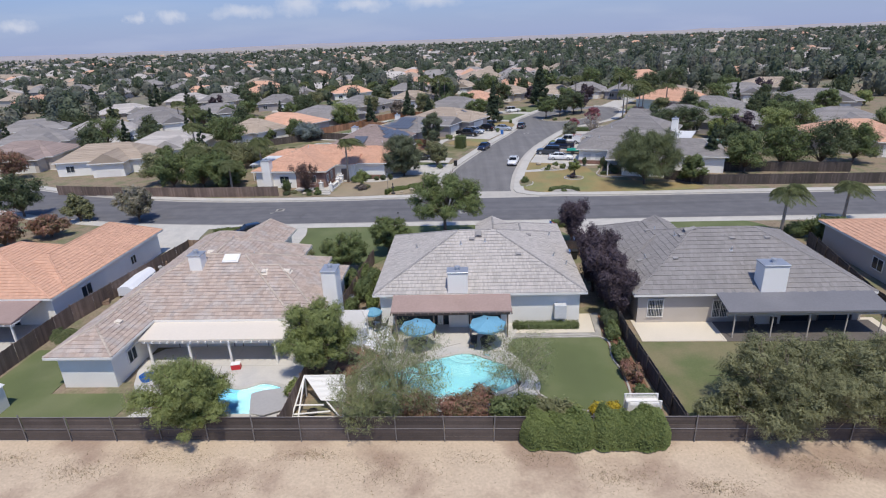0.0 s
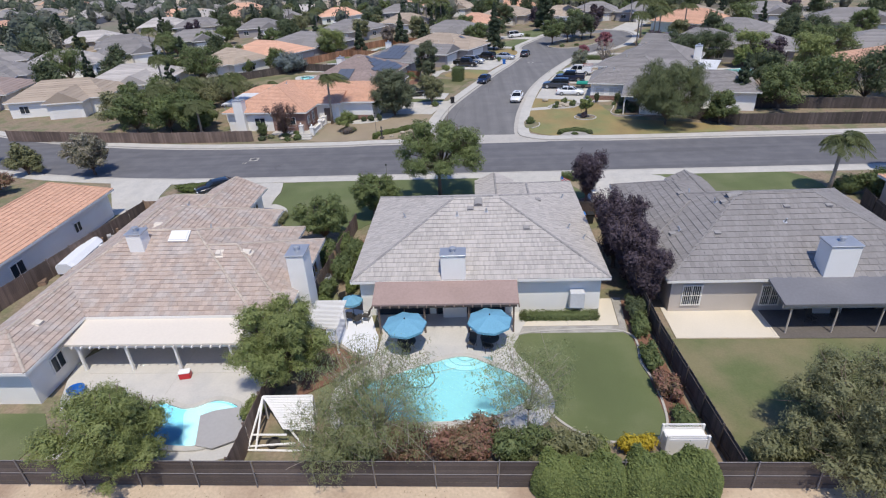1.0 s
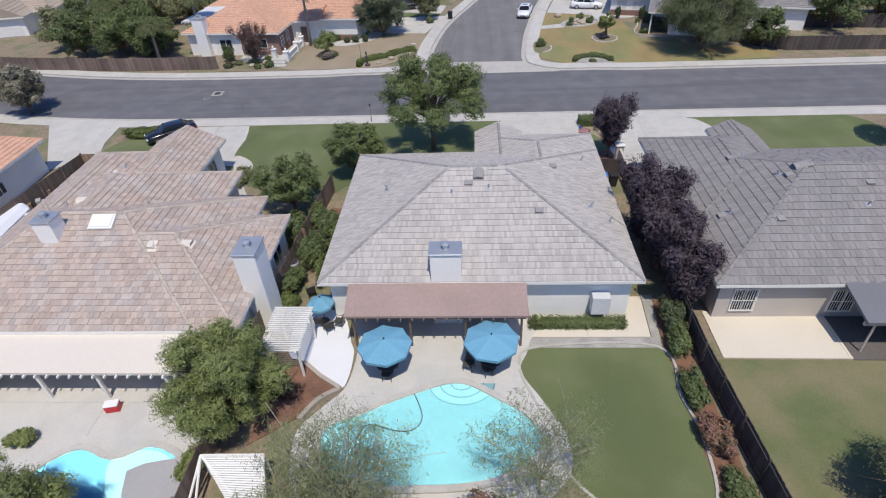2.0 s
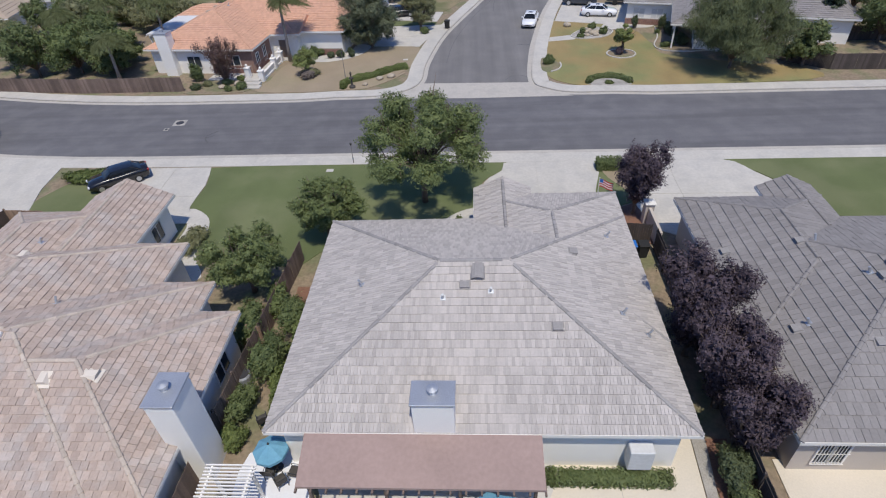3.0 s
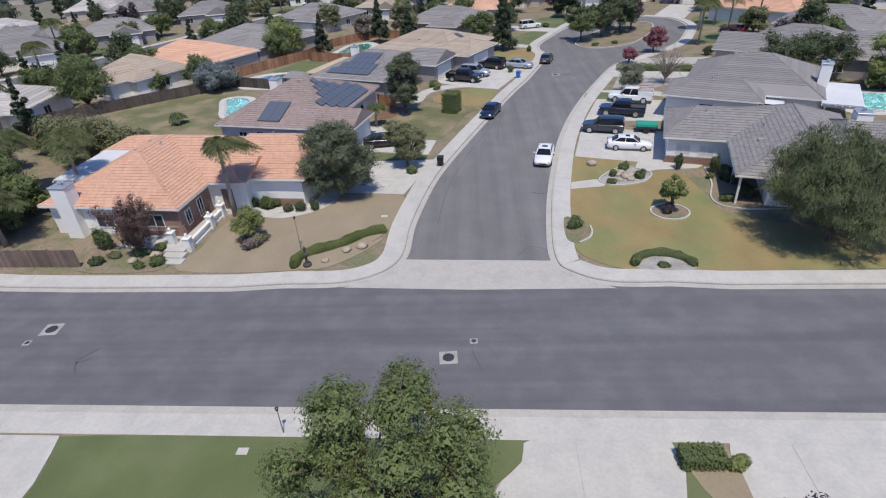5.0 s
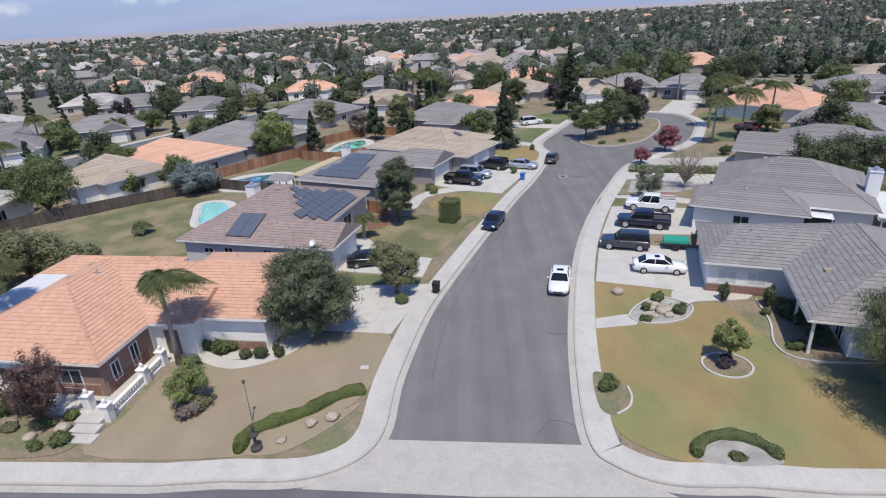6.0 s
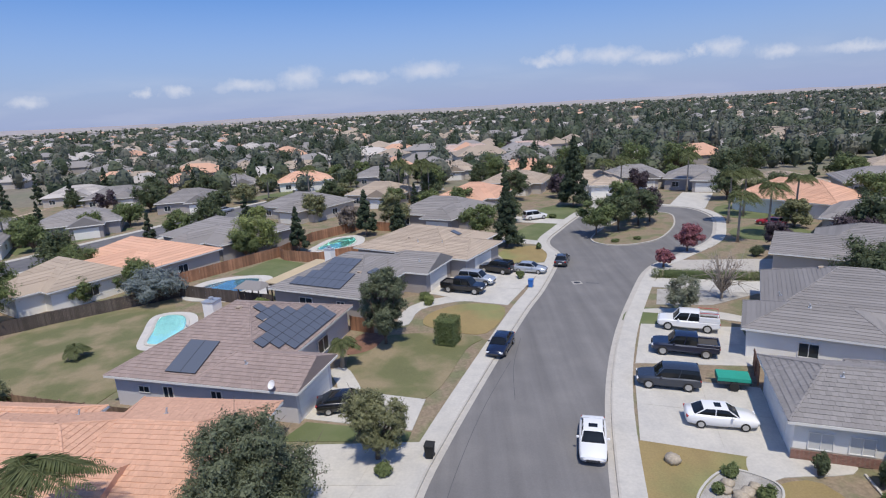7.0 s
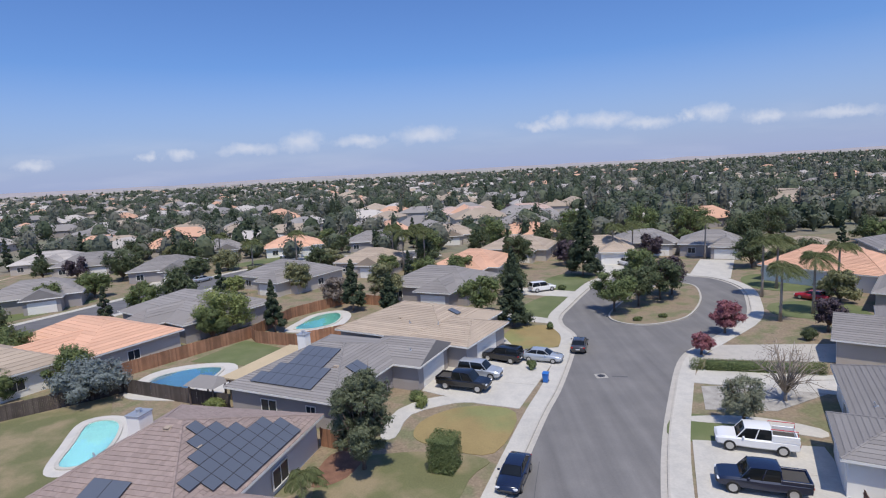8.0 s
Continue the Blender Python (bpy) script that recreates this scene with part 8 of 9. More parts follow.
def tree_parts(root, seed, height, radius, leaf, bark="bark", n=4000, size=0.16, base=0.3, clumps=16, shape="round", droop=0.0, slim=0.5, shell=0.5, lean=0.0, trunk_r=0.16, airy=1.0, heart=0.4, sprays=34):
    """Trunk, limbs and crown of one tree under root."""
    rng = np.random.default_rng(seed)
    s, blobs = Shape(), []
    z0 = height * base
    top = Vector((lean, 0, z0))
    s.tube([(0, 0, -0.05), (lean * 0.3, 0.02, z0 * 0.5), top], [trunk_r * 1.25, trunk_r, trunk_r * 0.85], 8)
    ch = height - z0
    for i in range(clumps):
        g = (i + 0.5) / clumps
        ang = i * 2.399963 + rng.uniform(-0.4, 0.4)
        if shape == "cone":
            rr, zz = radius * (1 - g) ** 0.8 * rng.uniform(0.35, 0.85), z0 + ch * (0.04 + 0.9 * g)
            br = radius * (0.42 - 0.28 * g)
            b = (rr * math.cos(ang), rr * math.sin(ang), zz, br, br, br * 0.8)
        elif shape == "column":
            rr, zz = radius * 0.45 * rng.random(), z0 + ch * (0.05 + 0.9 * g)
            br = radius * rng.uniform(0.5, 0.72)
            b = (rr * math.cos(ang), rr * math.sin(ang), zz, br, br, br * 1.1)
        elif shape == "fan":
            g = g ** 0.7
            rr, zz = radius * (0.18 + 0.72 * g) * rng.uniform(0.15, 1.0), z0 + ch * (0.12 + 0.76 * g)
            br = radius * rng.uniform(0.17, 0.30) * airy
            b = (rr * math.cos(ang), rr * math.sin(ang), zz, br, br, br * rng.uniform(1.1, 1.7))
        else:
            zz = z0 + ch * (0.18 + 0.66 * g + rng.uniform(-0.08, 0.08))
            prof = math.sin(math.pi * min(0.97, max(0.12, (zz - z0) / ch * 0.86 + 0.10))) ** 0.7
            rr = radius * prof * rng.uniform(0.25, 0.95)
            br = radius * rng.uniform(0.22, 0.50) * airy
            b = (lean + rr * math.cos(ang), rr * math.sin(ang), zz, br, br, br * rng.uniform(0.65, 0.9))
        blobs.append(b)
        if shape != "column" and (shape != "cone" or i % 3 == 0):
            c = Vector(b[:3])
            mid = top.lerp(c, 0.5) + Vector((rng.uniform(-0.2, 0.2), rng.uniform(-0.2, 0.2), 0.12 * radius))
            if shape == "cone":
                s.tube([(0, 0, c.z - 0.2), c], [trunk_r * 0.3, 0.02], 5)
            else:
                s.tube([top - Vector((0, 0, 0.1)), mid, c], [trunk_r * 0.6, trunk_r * 0.34, 0.02], 5)
                for q in range(3):
                    e = c + Vector(rng.normal(size=3)) * br * 0.6
                    s.tube([mid.lerp(c, 0.6), e], [trunk_r * 0.2, 0.012], 4)
    if shape in ("cone", "column"):
        s.tube([top, (0, 0, height * 0.94)], [trunk_r * 0.8, 0.03], 6)
        blobs.append((0, 0, height - radius * 0.16, radius * 0.14, radius * 0.14, radius * 0.3))
    s.make("trunk", M[bark], root, smooth=True)
    foliage("crown", rng, blobs, n, size, leaf, root, droop, slim, shell, heart if leaf not in ("wispy", "bare") else 0, 0.15, sprays)
    return root


def tree(label, x, y, seed, height, radius, leaf, category="tree", z=0.1, turn=0, **kw):
    return tree_parts(thing("tree", label, category, pose(x, y, z, 0, 0, turn)), seed, height, radius, leaf, **kw)


def shrub(label, x, y, seed, rx, ry, h, leaf, n=900, size=0.10, z=0.1, turn=0, boxy=False, name="shrub", slim=0.5):
    """A bush: stems and a heap of leaves; boxy: clipped to a hedge."""
    rng = np.random.default_rng(seed)
    root = thing(name, label, name, pose(x, y, z, 0, 0, turn))
    s = Shape()
    for k in range(5):
        a = k * 1.26 + rng.uniform(0, 1)
        s.tube([(0.05 * math.cos(a), 0.05 * math.sin(a), 0), (rx * 0.5 * math.cos(a), ry * 0.5 * math.sin(a), h * 0.7)], [0.03, 0.01], 4)
    s.make("stem", M["bark"], root)
    if boxy:
        p = rng.uniform(-1, 1, (n, 3))
        k = rng.integers(0, 3, n)
        sg = np.where(rng.random(n) < 0.5, -1, 1)
        far = rng.random(n) < 0.8
        for ax in range(3):
            sel = far & (k == ax)
            p[sel, ax] = sg[sel] * rng.uniform(0.84, 1.04, sel.sum())
        p = p * np.array([rx, ry, h / 2]) + np.array([0, 0, h / 2])
        out = np.where(np.abs(p / np.array([rx, ry, h / 2]) - np.array([0, 0, 1])) > 0.88, np.sign(p - np.array([0, 0, h / 2])), 0.0) + 1e-3
        p += rng.normal(size=p.shape) * 0.03
        p[:, 2] = np.maximum(p[:, 2], 0.04)
        v, f = leaf_quads(rng, p, size, 0, slim, out)
        q = Shape().box(-rx * 0.78, -ry * 0.72, 0.02, rx * 0.78, ry * 0.72, h * 0.84)
        f = np.concatenate([f, np.array([t for k in q.f for t in ((k[0], k[1], k[2]), (k[0], k[2], k[3]))]) + len(v)])
        fast_mesh("foliage", np.concatenate([v, np.array(q.v)]), f, L[leaf], root)
        return root
    blobs = [(rng.uniform(-0.45, 0.45) * rx, rng.uniform(-0.45, 0.45) * ry, h * rng.uniform(0.35, 0.65), rx * rng.uniform(0.4, 0.6), ry * rng.uniform(0.4, 0.6), h * rng.uniform(0.3, 0.42)) for _ in range(7)]
    foliage("foliage", rng, blobs, n, size, leaf, root, 0, slim, 0.5, 0.5, 0.04)
    return root


def palm(label, x, y, seed, height, spread, fronds=18, leaf="palm", z=0.1, turn=0, wind=0.18):
    """wind: how far the frond tips are blown to +x, in shares of their length."""
    rng = np.random.default_rng(seed)
    root = thing("palm_tree", label, "palm tree", pose(x, y, z, 0, 0, turn))
    s = Shape()
    s.tube([(0, 0, -0.05), (0.05, 0, height * 0.3), (0.1, 0.05, height * 0.7), (0.12, 0.05, height)], [0.26, 0.17, 0.15, 0.13], 9)
    for k in range(int(height / 0.45)):
        z1 = k * 0.45 + 0.3
        s.lathe([(0.172, 0), (0.185, 0.03), (0.165, 0.06)], (0.1 * z1 / height, 0.03, z1), 9)
    s.make("trunk", M["bark_pale"], root, smooth=True)
    for k in range(fronds):
        a, up = k * 2.399963, rng.uniform(0.1, 1.5)
        d = Vector((math.cos(a), math.sin(a), 0))
        pts = []
        for i in range(9):
            t = i / 8
            pts.append(Vector((0.12, 0.05, height)) + d * (spread * (t * math.cos(up * 0.6) * (1 - 0.12 * t))) + Vector((wind * spread * t * t, 0, spread * (up * 0.75 * t - (0.55 + 0.42 * up) * t * t))))
        frond = Shape().tube(pts, [0.035, 0.03, 0.026, 0.022, 0.018, 0.015, 0.012, 0.009, 0.006], 4)
        for i in range(1, 8):
            for h in range(5):
                t = h / 5
                p = pts[i].lerp(pts[i + 1], t)
                f = (pts[i + 1] - pts[i]).normalized()
                q = f.cross(Vector((0, 0, 1))).normalized()
                w = spread * 0.27 * math.sin(math.pi * min(0.98, (i + t) / 8.3 + 0.06)) + 0.08
                for sg in (-1, 1):
                    tip = p + q * sg * w * rng.uniform(0.8, 1.1) + f * w * 0.45 + Vector((0, 0, -w * rng.uniform(0.25, 0.7)))
                    m = p.lerp(tip, 0.5) + Vector((0, 0, 0.04))
                    frond.add([p, m + f * 0.045, tip, m - f * 0.045], [(0, 1, 2, 3)])
        frond.make("frond", L[leaf], root)
    return root


# back garden fence line and first gardens
tree("rounded dense green shade tree overhanging the back fence", -18.3, 27.7, 1, 5.5, 2.75, "bright", n=76000, slim=0.34, size=0.06, base=0.02, clumps=60, shell=0.4, airy=0.75, heart=0.3)
tree("spreading green acacia tree in the back garden", -11.6, 34.4, 2, 5.8, 2.75, "bright", n=72000, slim=0.34, size=0.06, base=0.16, clumps=54, shell=0.4, airy=0.75, heart=0.3)
tree("thin wispy desert tree with see-through crown", -5.0, 29.2, 3, 6.8, 3.0, "wispy", n=25000, size=0.085, base=0.25, clumps=36, shell=0.2, bark="bark_pale", trunk_r=0.06, slim=0.16, droop=0.45, sprays=30)
tree("thin wispy desert tree leaning over the fence", -6.9, 27.9, 33, 4.6, 2.4, "wispy", n=15000, size=0.085, base=0.22, clumps=28, shell=0.2, bark="bark_pale", trunk_r=0.055, slim=0.18, droop=0.4, sprays=30)
tree("thin wispy desert tree beside the pool", 2.8, 30.8, 4, 5.4, 2.6, "wispy", n=11000, size=0.08, base=0.25, clumps=18, shell=0.2, bark="bark_pale", trunk_r=0.035, slim=0.18, droop=0.4, sprays=30)
tree("large feathery olive-green tree over the back fence", 18.7, 28.4, 5, 5.4, 3.9, "olive", n=80000, size=0.075, base=0.05, clumps=70, shell=0.3, slim=0.26, airy=0.68, heart=0.3, sprays=26)
tree("large feathery green tree by the back fence", 24.2, 28.8, 6, 5.8, 3.9, "olive", n=72000, size=0.075, base=0.06, clumps=64, shell=0.3, slim=0.26, airy=0.7, heart=0.3, sprays=26)
tree("feathery olive-green tree by the back fence", 29.4, 29.2, 61, 5.2, 3.6, "olive", n=44000, size=0.08, base=0.08, clumps=44, shell=0.3, slim=0.3, airy=0.9, sprays=26)
tree("purple-leaved plum tree between the houses", 11.2, 48.0, 7, 6.3, 2.1, "plum", n=34000, size=0.065, base=0.10, clumps=70, shape="fan", shell=0.3, airy=1.25, heart=0.5)
tree("purple-leaved plum tree between the houses", 11.7, 44.8, 77, 5.6, 2.0, "plum", n=32000, size=0.065, base=0.08, clumps=70, shape="fan", shell=0.3, airy=1.25, heart=0.5)
tree("purple-leaved plum tree between the houses", 12.1, 42.5, 78, 4.6, 1.7, "plum", n=22000, size=0.065, base=0.08, clumps=56, shape="fan", shell=0.3, airy=1.25, heart=0.5)
tree("young purple-leaved plum tree beside the driveway", 11.4, 61.0, 8, 5.3, 2.4, "plum", n=26000, size=0.06, base=0.16, clumps=56, shape="fan", shell=0.3, airy=0.95, heart=0.25)
tree("large open-crowned shade tree on the front lawn", -3.5, 62.9, 94, 8.4, 4.7, "lime", n=46000, size=0.075, base=0.34, clumps=40, shell=0.5, trunk_r=0.2, airy=0.62, heart=0.22, sprays=30)
tree("rounded green tree on the front lawn", -9.8, 58.4, 10, 4.8, 2.3, "lime", n=26000, size=0.065, base=0.2, clumps=38, shell=0.4, airy=0.78, heart=0.25)
tree("rounded green tree between the houses", -13.6, 53.2, 11, 4.7, 2.3, "lime", n=26000, size=0.065, base=0.18, clumps=40, shell=0.4, airy=0.78, heart=0.3)
# across the street
tree("dense dark rounded tree beside the driveway", -12.5, 97.8, 12, 7.7, 3.4, "shade", n=62000, size=0.07, base=0.06, clumps=70, shell=0.4, airy=0.85, heart=0.3)
tree("dusky purple-leaved plum tree beside the wall", -27.7, 87.6, 13, 5.0, 2.5, "dusk", n=13000, size=0.06, base=0.10, clumps=50, shape="fan", shell=0.2, airy=0.8, heart=0.1)
tree("small bright green tree on the dry lawn", -18.7, 89.6, 131, 3.0, 1.35, "bright", n=8000, size=0.06, base=0.3, clumps=22, trunk_r=0.06, heart=0.2)
tree("large weeping grey-green tree on the corner lawn", 27.3, 87.4, 14, 9.0, 5.1, "weep", n=110000, size=0.12, base=0.12, clumps=80, shell=0.35, droop=0.5, slim=0.14, airy=0.72, heart=0.3, sprays=30)
tree("small green tree in a kerbed ring", 17.2, 92.9, 15, 3.3, 1.25, "bright", n=5000, size=0.08, base=0.35, clumps=12)
tree("small light-barked tree beside the driveway", -6.9, 104.6, 16, 4.9, 2.25, "olive", n=18000, size=0.07, base=0.14, clumps=26, shell=0.2, airy=0.9)
tree("dense broad-leaved tree by the front walk", -9.0, 123.6, 17, 8.6, 2.6, "shade", n=30000, size=0.08, base=0.10, clumps=46, shell=0.4, airy=0.8)
tree("tall dark conifer beside the street", 5.95, 161.0, 18, 11.5, 2.7, "pine", n=14000, size=0.14, base=0.06, clumps=44, shape="cone", shell=0.3)
tree("tall dark conifer at the end of the street", 22.8, 193.7, 19, 15.5, 3.6, "pine", n=15000, size=0.17, base=0.05, clumps=44, shape="cone", shell=0.3)
tree("rounded green tree in front of the house", 1.6, 167.5, 20, 6.4, 3.2, "mid", n=5000, size=0.17, base=0.2, clumps=20)
for i, (x, y, h, r, lf) in enumerate([(21.6, 166, 6.4, 3.4, "mid"), (26.0, 168.5, 6.8, 3.3, "dark"), (30.5, 172, 7.2, 3.4, "dark"), (33.5, 175, 6.6, 3.0, "plum"), (29, 178, 7.4, 3.4, "mid")]):
    tree("leafy tree on the planted street island", x, y, 200 + i, h, r, lf, n=4500, size=0.17, base=0.25, clumps=18)
tree("red-flowered crape myrtle beside the hedge", 32.2, 153.4, 31, 4.4, 2.0, "pink", n=6000, size=0.13, base=0.2, clumps=14)
tree("small dusky red shrub tree", 26.2, 146.0, 32, 2.8, 1.5, "pink", n=3500, size=0.12, base=0.2, clumps=12)
tree("grey-green olive tree in front of the house", 22.4, 128.6, 34, 4.4, 2.2, "silver", n=10000, size=0.09, base=0.2, clumps=28, shell=0.2, slim=0.25, airy=0.75)
tree("bare-branched deciduous tree in a gravel garden", 28.3, 133.0, 35, 6.2, 3.0, "bare", n=1600, size=0.09, base=0.14, clumps=44, bark="bark_pale", shell=0.1, slim=0.15)
tree("dusky plum tree by the driveway", 44.5, 152.5, 36, 4.4, 2.2, "plum", n=2500, size=0.14, base=0.2, clumps=14)
palm("queen palm with drooping fronds in the front garden", -22.1, 94.3, 41, 7.0, 2.8, 24, wind=0.6)
palm("queen palm with drooping fronds on the front lawn", 35.4, 61.6, 42, 5.6, 2.9, 22)
palm("queen palm with drooping fronds on the front lawn", 45.6, 66.9, 43, 4.4, 2.7, 22)
for i, (x, y, h) in enumerate([(41.5, 157.7, 6.5), (47.5, 160.5, 7.2), (46, 171, 8.2), (51, 176, 7.6), (57, 170, 7), (-15, 209, 8), (-12, 212, 9), (-10, 208, 8.4), (-18, 214, 9), (-57, 226, 6), (33, 210, 7), (38, 212, 7), (-38.8, 98, 6), (-95, 178, 6), (-47, 232, 7), (52, 206, 8), (-70, 236, 7)]):
    palm("feathery palm tree between the houses", x, y, 300 + i, h + 0.8, 3.4, 20)
palm("tall feathery palm beside the fence", -41.2, 89.6, 44, 4.6, 2.9, 22)
palm("tall feathery palm beside the house", -70.4, 138.9, 47, 8.4, 3.0, 20)
palm("tall feathery palm beside the fence", -49.6, 94.8, 48, 6.4, 2.8, 20)
palm("tall feathery palm beside the fence", -47.0, 100.5, 45, 6.2, 2.8, 20)
palm("tall feathery palm beside the house", -58.5, 113.5, 46, 8.0, 3.0, 20)
palm("short feathery palm in the back yard", -41.0, 122.5, 390, 1.1, 1.7, 12)
palm("short feathery palm in the back yard", -34.5, 38.2, 391, 1.5, 1.5, 12)
palm("short feathery palm by the house wall", -12.4, 118.6, 392, 2.6, 1.8, 14)
palm("short feathery palm by the house wall", -10.9, 129.2, 393, 2.2, 1.6, 14)
MIDTREES = [
    (-47.5, 92.5, 6.2, 3.2, "lime"), (-52.6, 92, 6.6, 3.4, "mid"), (-42.8, 92, 5.4, 2.7, "mid"), (-57, 96, 6.2, 3.0, "olive"), (-46, 96.6, 6.0, 2.8, "mid"), (-43.0, 95.6, 4.0, 2.0, "lime"), (-51, 101, 6.6, 3.2, "olive"), (-55, 105.5, 6.4, 3.2, "mid"), (-93.3, 137.3, 8.6, 4.4, "mid"), (-64.2, 138.9, 7.4, 3.4, "mid"), (-57.2, 67.4, 3.2, 2.0, "red"), (-45.6, 110.0, 5.4, 3.4, "olive"), (-50.4, 112.4, 5.0, 2.8, "olive"), (-40.5, 110.4, 3.6, 2.4, "olive"), (-48.5, 73.8, 5.2, 2.9, "blossom"), (-57.8, 74.4, 4.2, 1.9, "olive"), (-69, 77.5, 6.6, 3.4, "dark"), (-74, 72, 6, 3.2, "mid"), (-58.5, 130.5, 8.4, 3.9, "mid"), (-52.7, 140.4, 3.6, 2.2, "mid"), (-46, 142.5, 5.0, 2.4, "mid"), (-41.8, 139.6, 4.4, 3.3, "blue"),
    (-37.6, 164, 6.6, 4.0, "bright"), (-29.7, 163.4, 7.8, 1.9, "pine"), (-19.8, 174, 8.6, 2.4, "pine"), (-15, 178, 7.4, 2.8, "olive"), (-24, 178, 5.4, 2.2, "bare"), (-13, 170, 7, 2, "pine"), (-59.5, 150, 6, 3, "mid"), (-70, 138, 6, 3.2, "mid"), (-77, 129, 7, 3.4, "dark"), (-92, 104, 6, 3.0, "red"), (-100, 103, 7, 3.8, "dark"),
    (-112, 96, 7, 4, "dark"), (-79, 195, 5.6, 3.4, "mid"), (-82, 186, 5, 2.8, "mid"), (-62, 222, 5.6, 3.8, "olive"), (-85, 214, 8, 4, "dark"), (-64, 210, 6, 3, "dark"), (-34, 190, 6, 2.6, "olive"), (-2, 193, 6, 2.8, "mid"), (11, 206, 8, 3.4, "dark"), (-10, 224, 8, 4, "mid"),
    (34.8, 87.6, 4.6, 2.1, "mid"), (45.6, 93.5, 7.2, 3.8, "mid"), (52.5, 96, 8.2, 4.2, "mid"), (59, 95.5, 8, 4, "dark"), (66, 98, 7, 3.6, "mid"), (41, 96, 7.8, 1.9, "pine"), (48, 104, 7, 3.2, "dark"), (43.5, 131, 6.8, 4.2, "dark"), (50, 133, 6.4, 4.0, "dark"), (55, 126, 7.5, 3.4, "bright"), (58, 110, 9.5, 3.4, "bright"), (70, 124, 8, 4, "mid"),
    (76, 142, 8, 4, "dark"), (54, 150, 5, 3.2, "plum"), (58, 154, 5, 2.8, "plum"), (62, 186, 7, 3.4, "dark"), (74, 176, 8, 4, "mid"), (40, 60.6, 2.6, 2.4, "mid"), (84, 92, 8, 4.2, "dark"), (96, 96, 8, 4.4, "mid"), (66, 216, 9, 4.2, "dark"), (48, 236, 10, 5, "mid"), (30, 240, 10, 5, "mid"), (62, 238, 10, 5.4, "mid"), (78, 228, 10, 5, "dark"), (8, 236, 9, 4.4, "mid"),
    (-70, 60, 7, 3.6, "dark"), (-60, 63, 5, 2.6, "red"), (-66, 54, 6, 3.2, "dark"), (-58, 46, 6, 3.0, "mid"), (-43, 31, 5, 2.4, "mid"), (-38, 160.5, 5, 2.2, "mid"), (-118, 108, 7, 3.6, "mid"), (-128, 122, 7.5, 4, "dark"),
]
for i, (x, y, h, r, lf) in enumerate(MIDTREES):
    near = y < 170
    tree({"plum": "purple-leaved tree", "pine": "narrow dark evergreen tree", "blue": "silvery blue-green spreading tree", "bare": "sparse dry-branched tree", "red": "dusky red-leaved tree"}.get(lf, "leafy green neighbourhood tree") + " between the houses", x, y, 500 + i, h, r, lf,
         n=8500 if near else 4200, size=0.125 if near else 0.19, base=0.14, clumps=24, shape="cone" if lf == "pine" else "round", shell=0.35, airy=1.0)
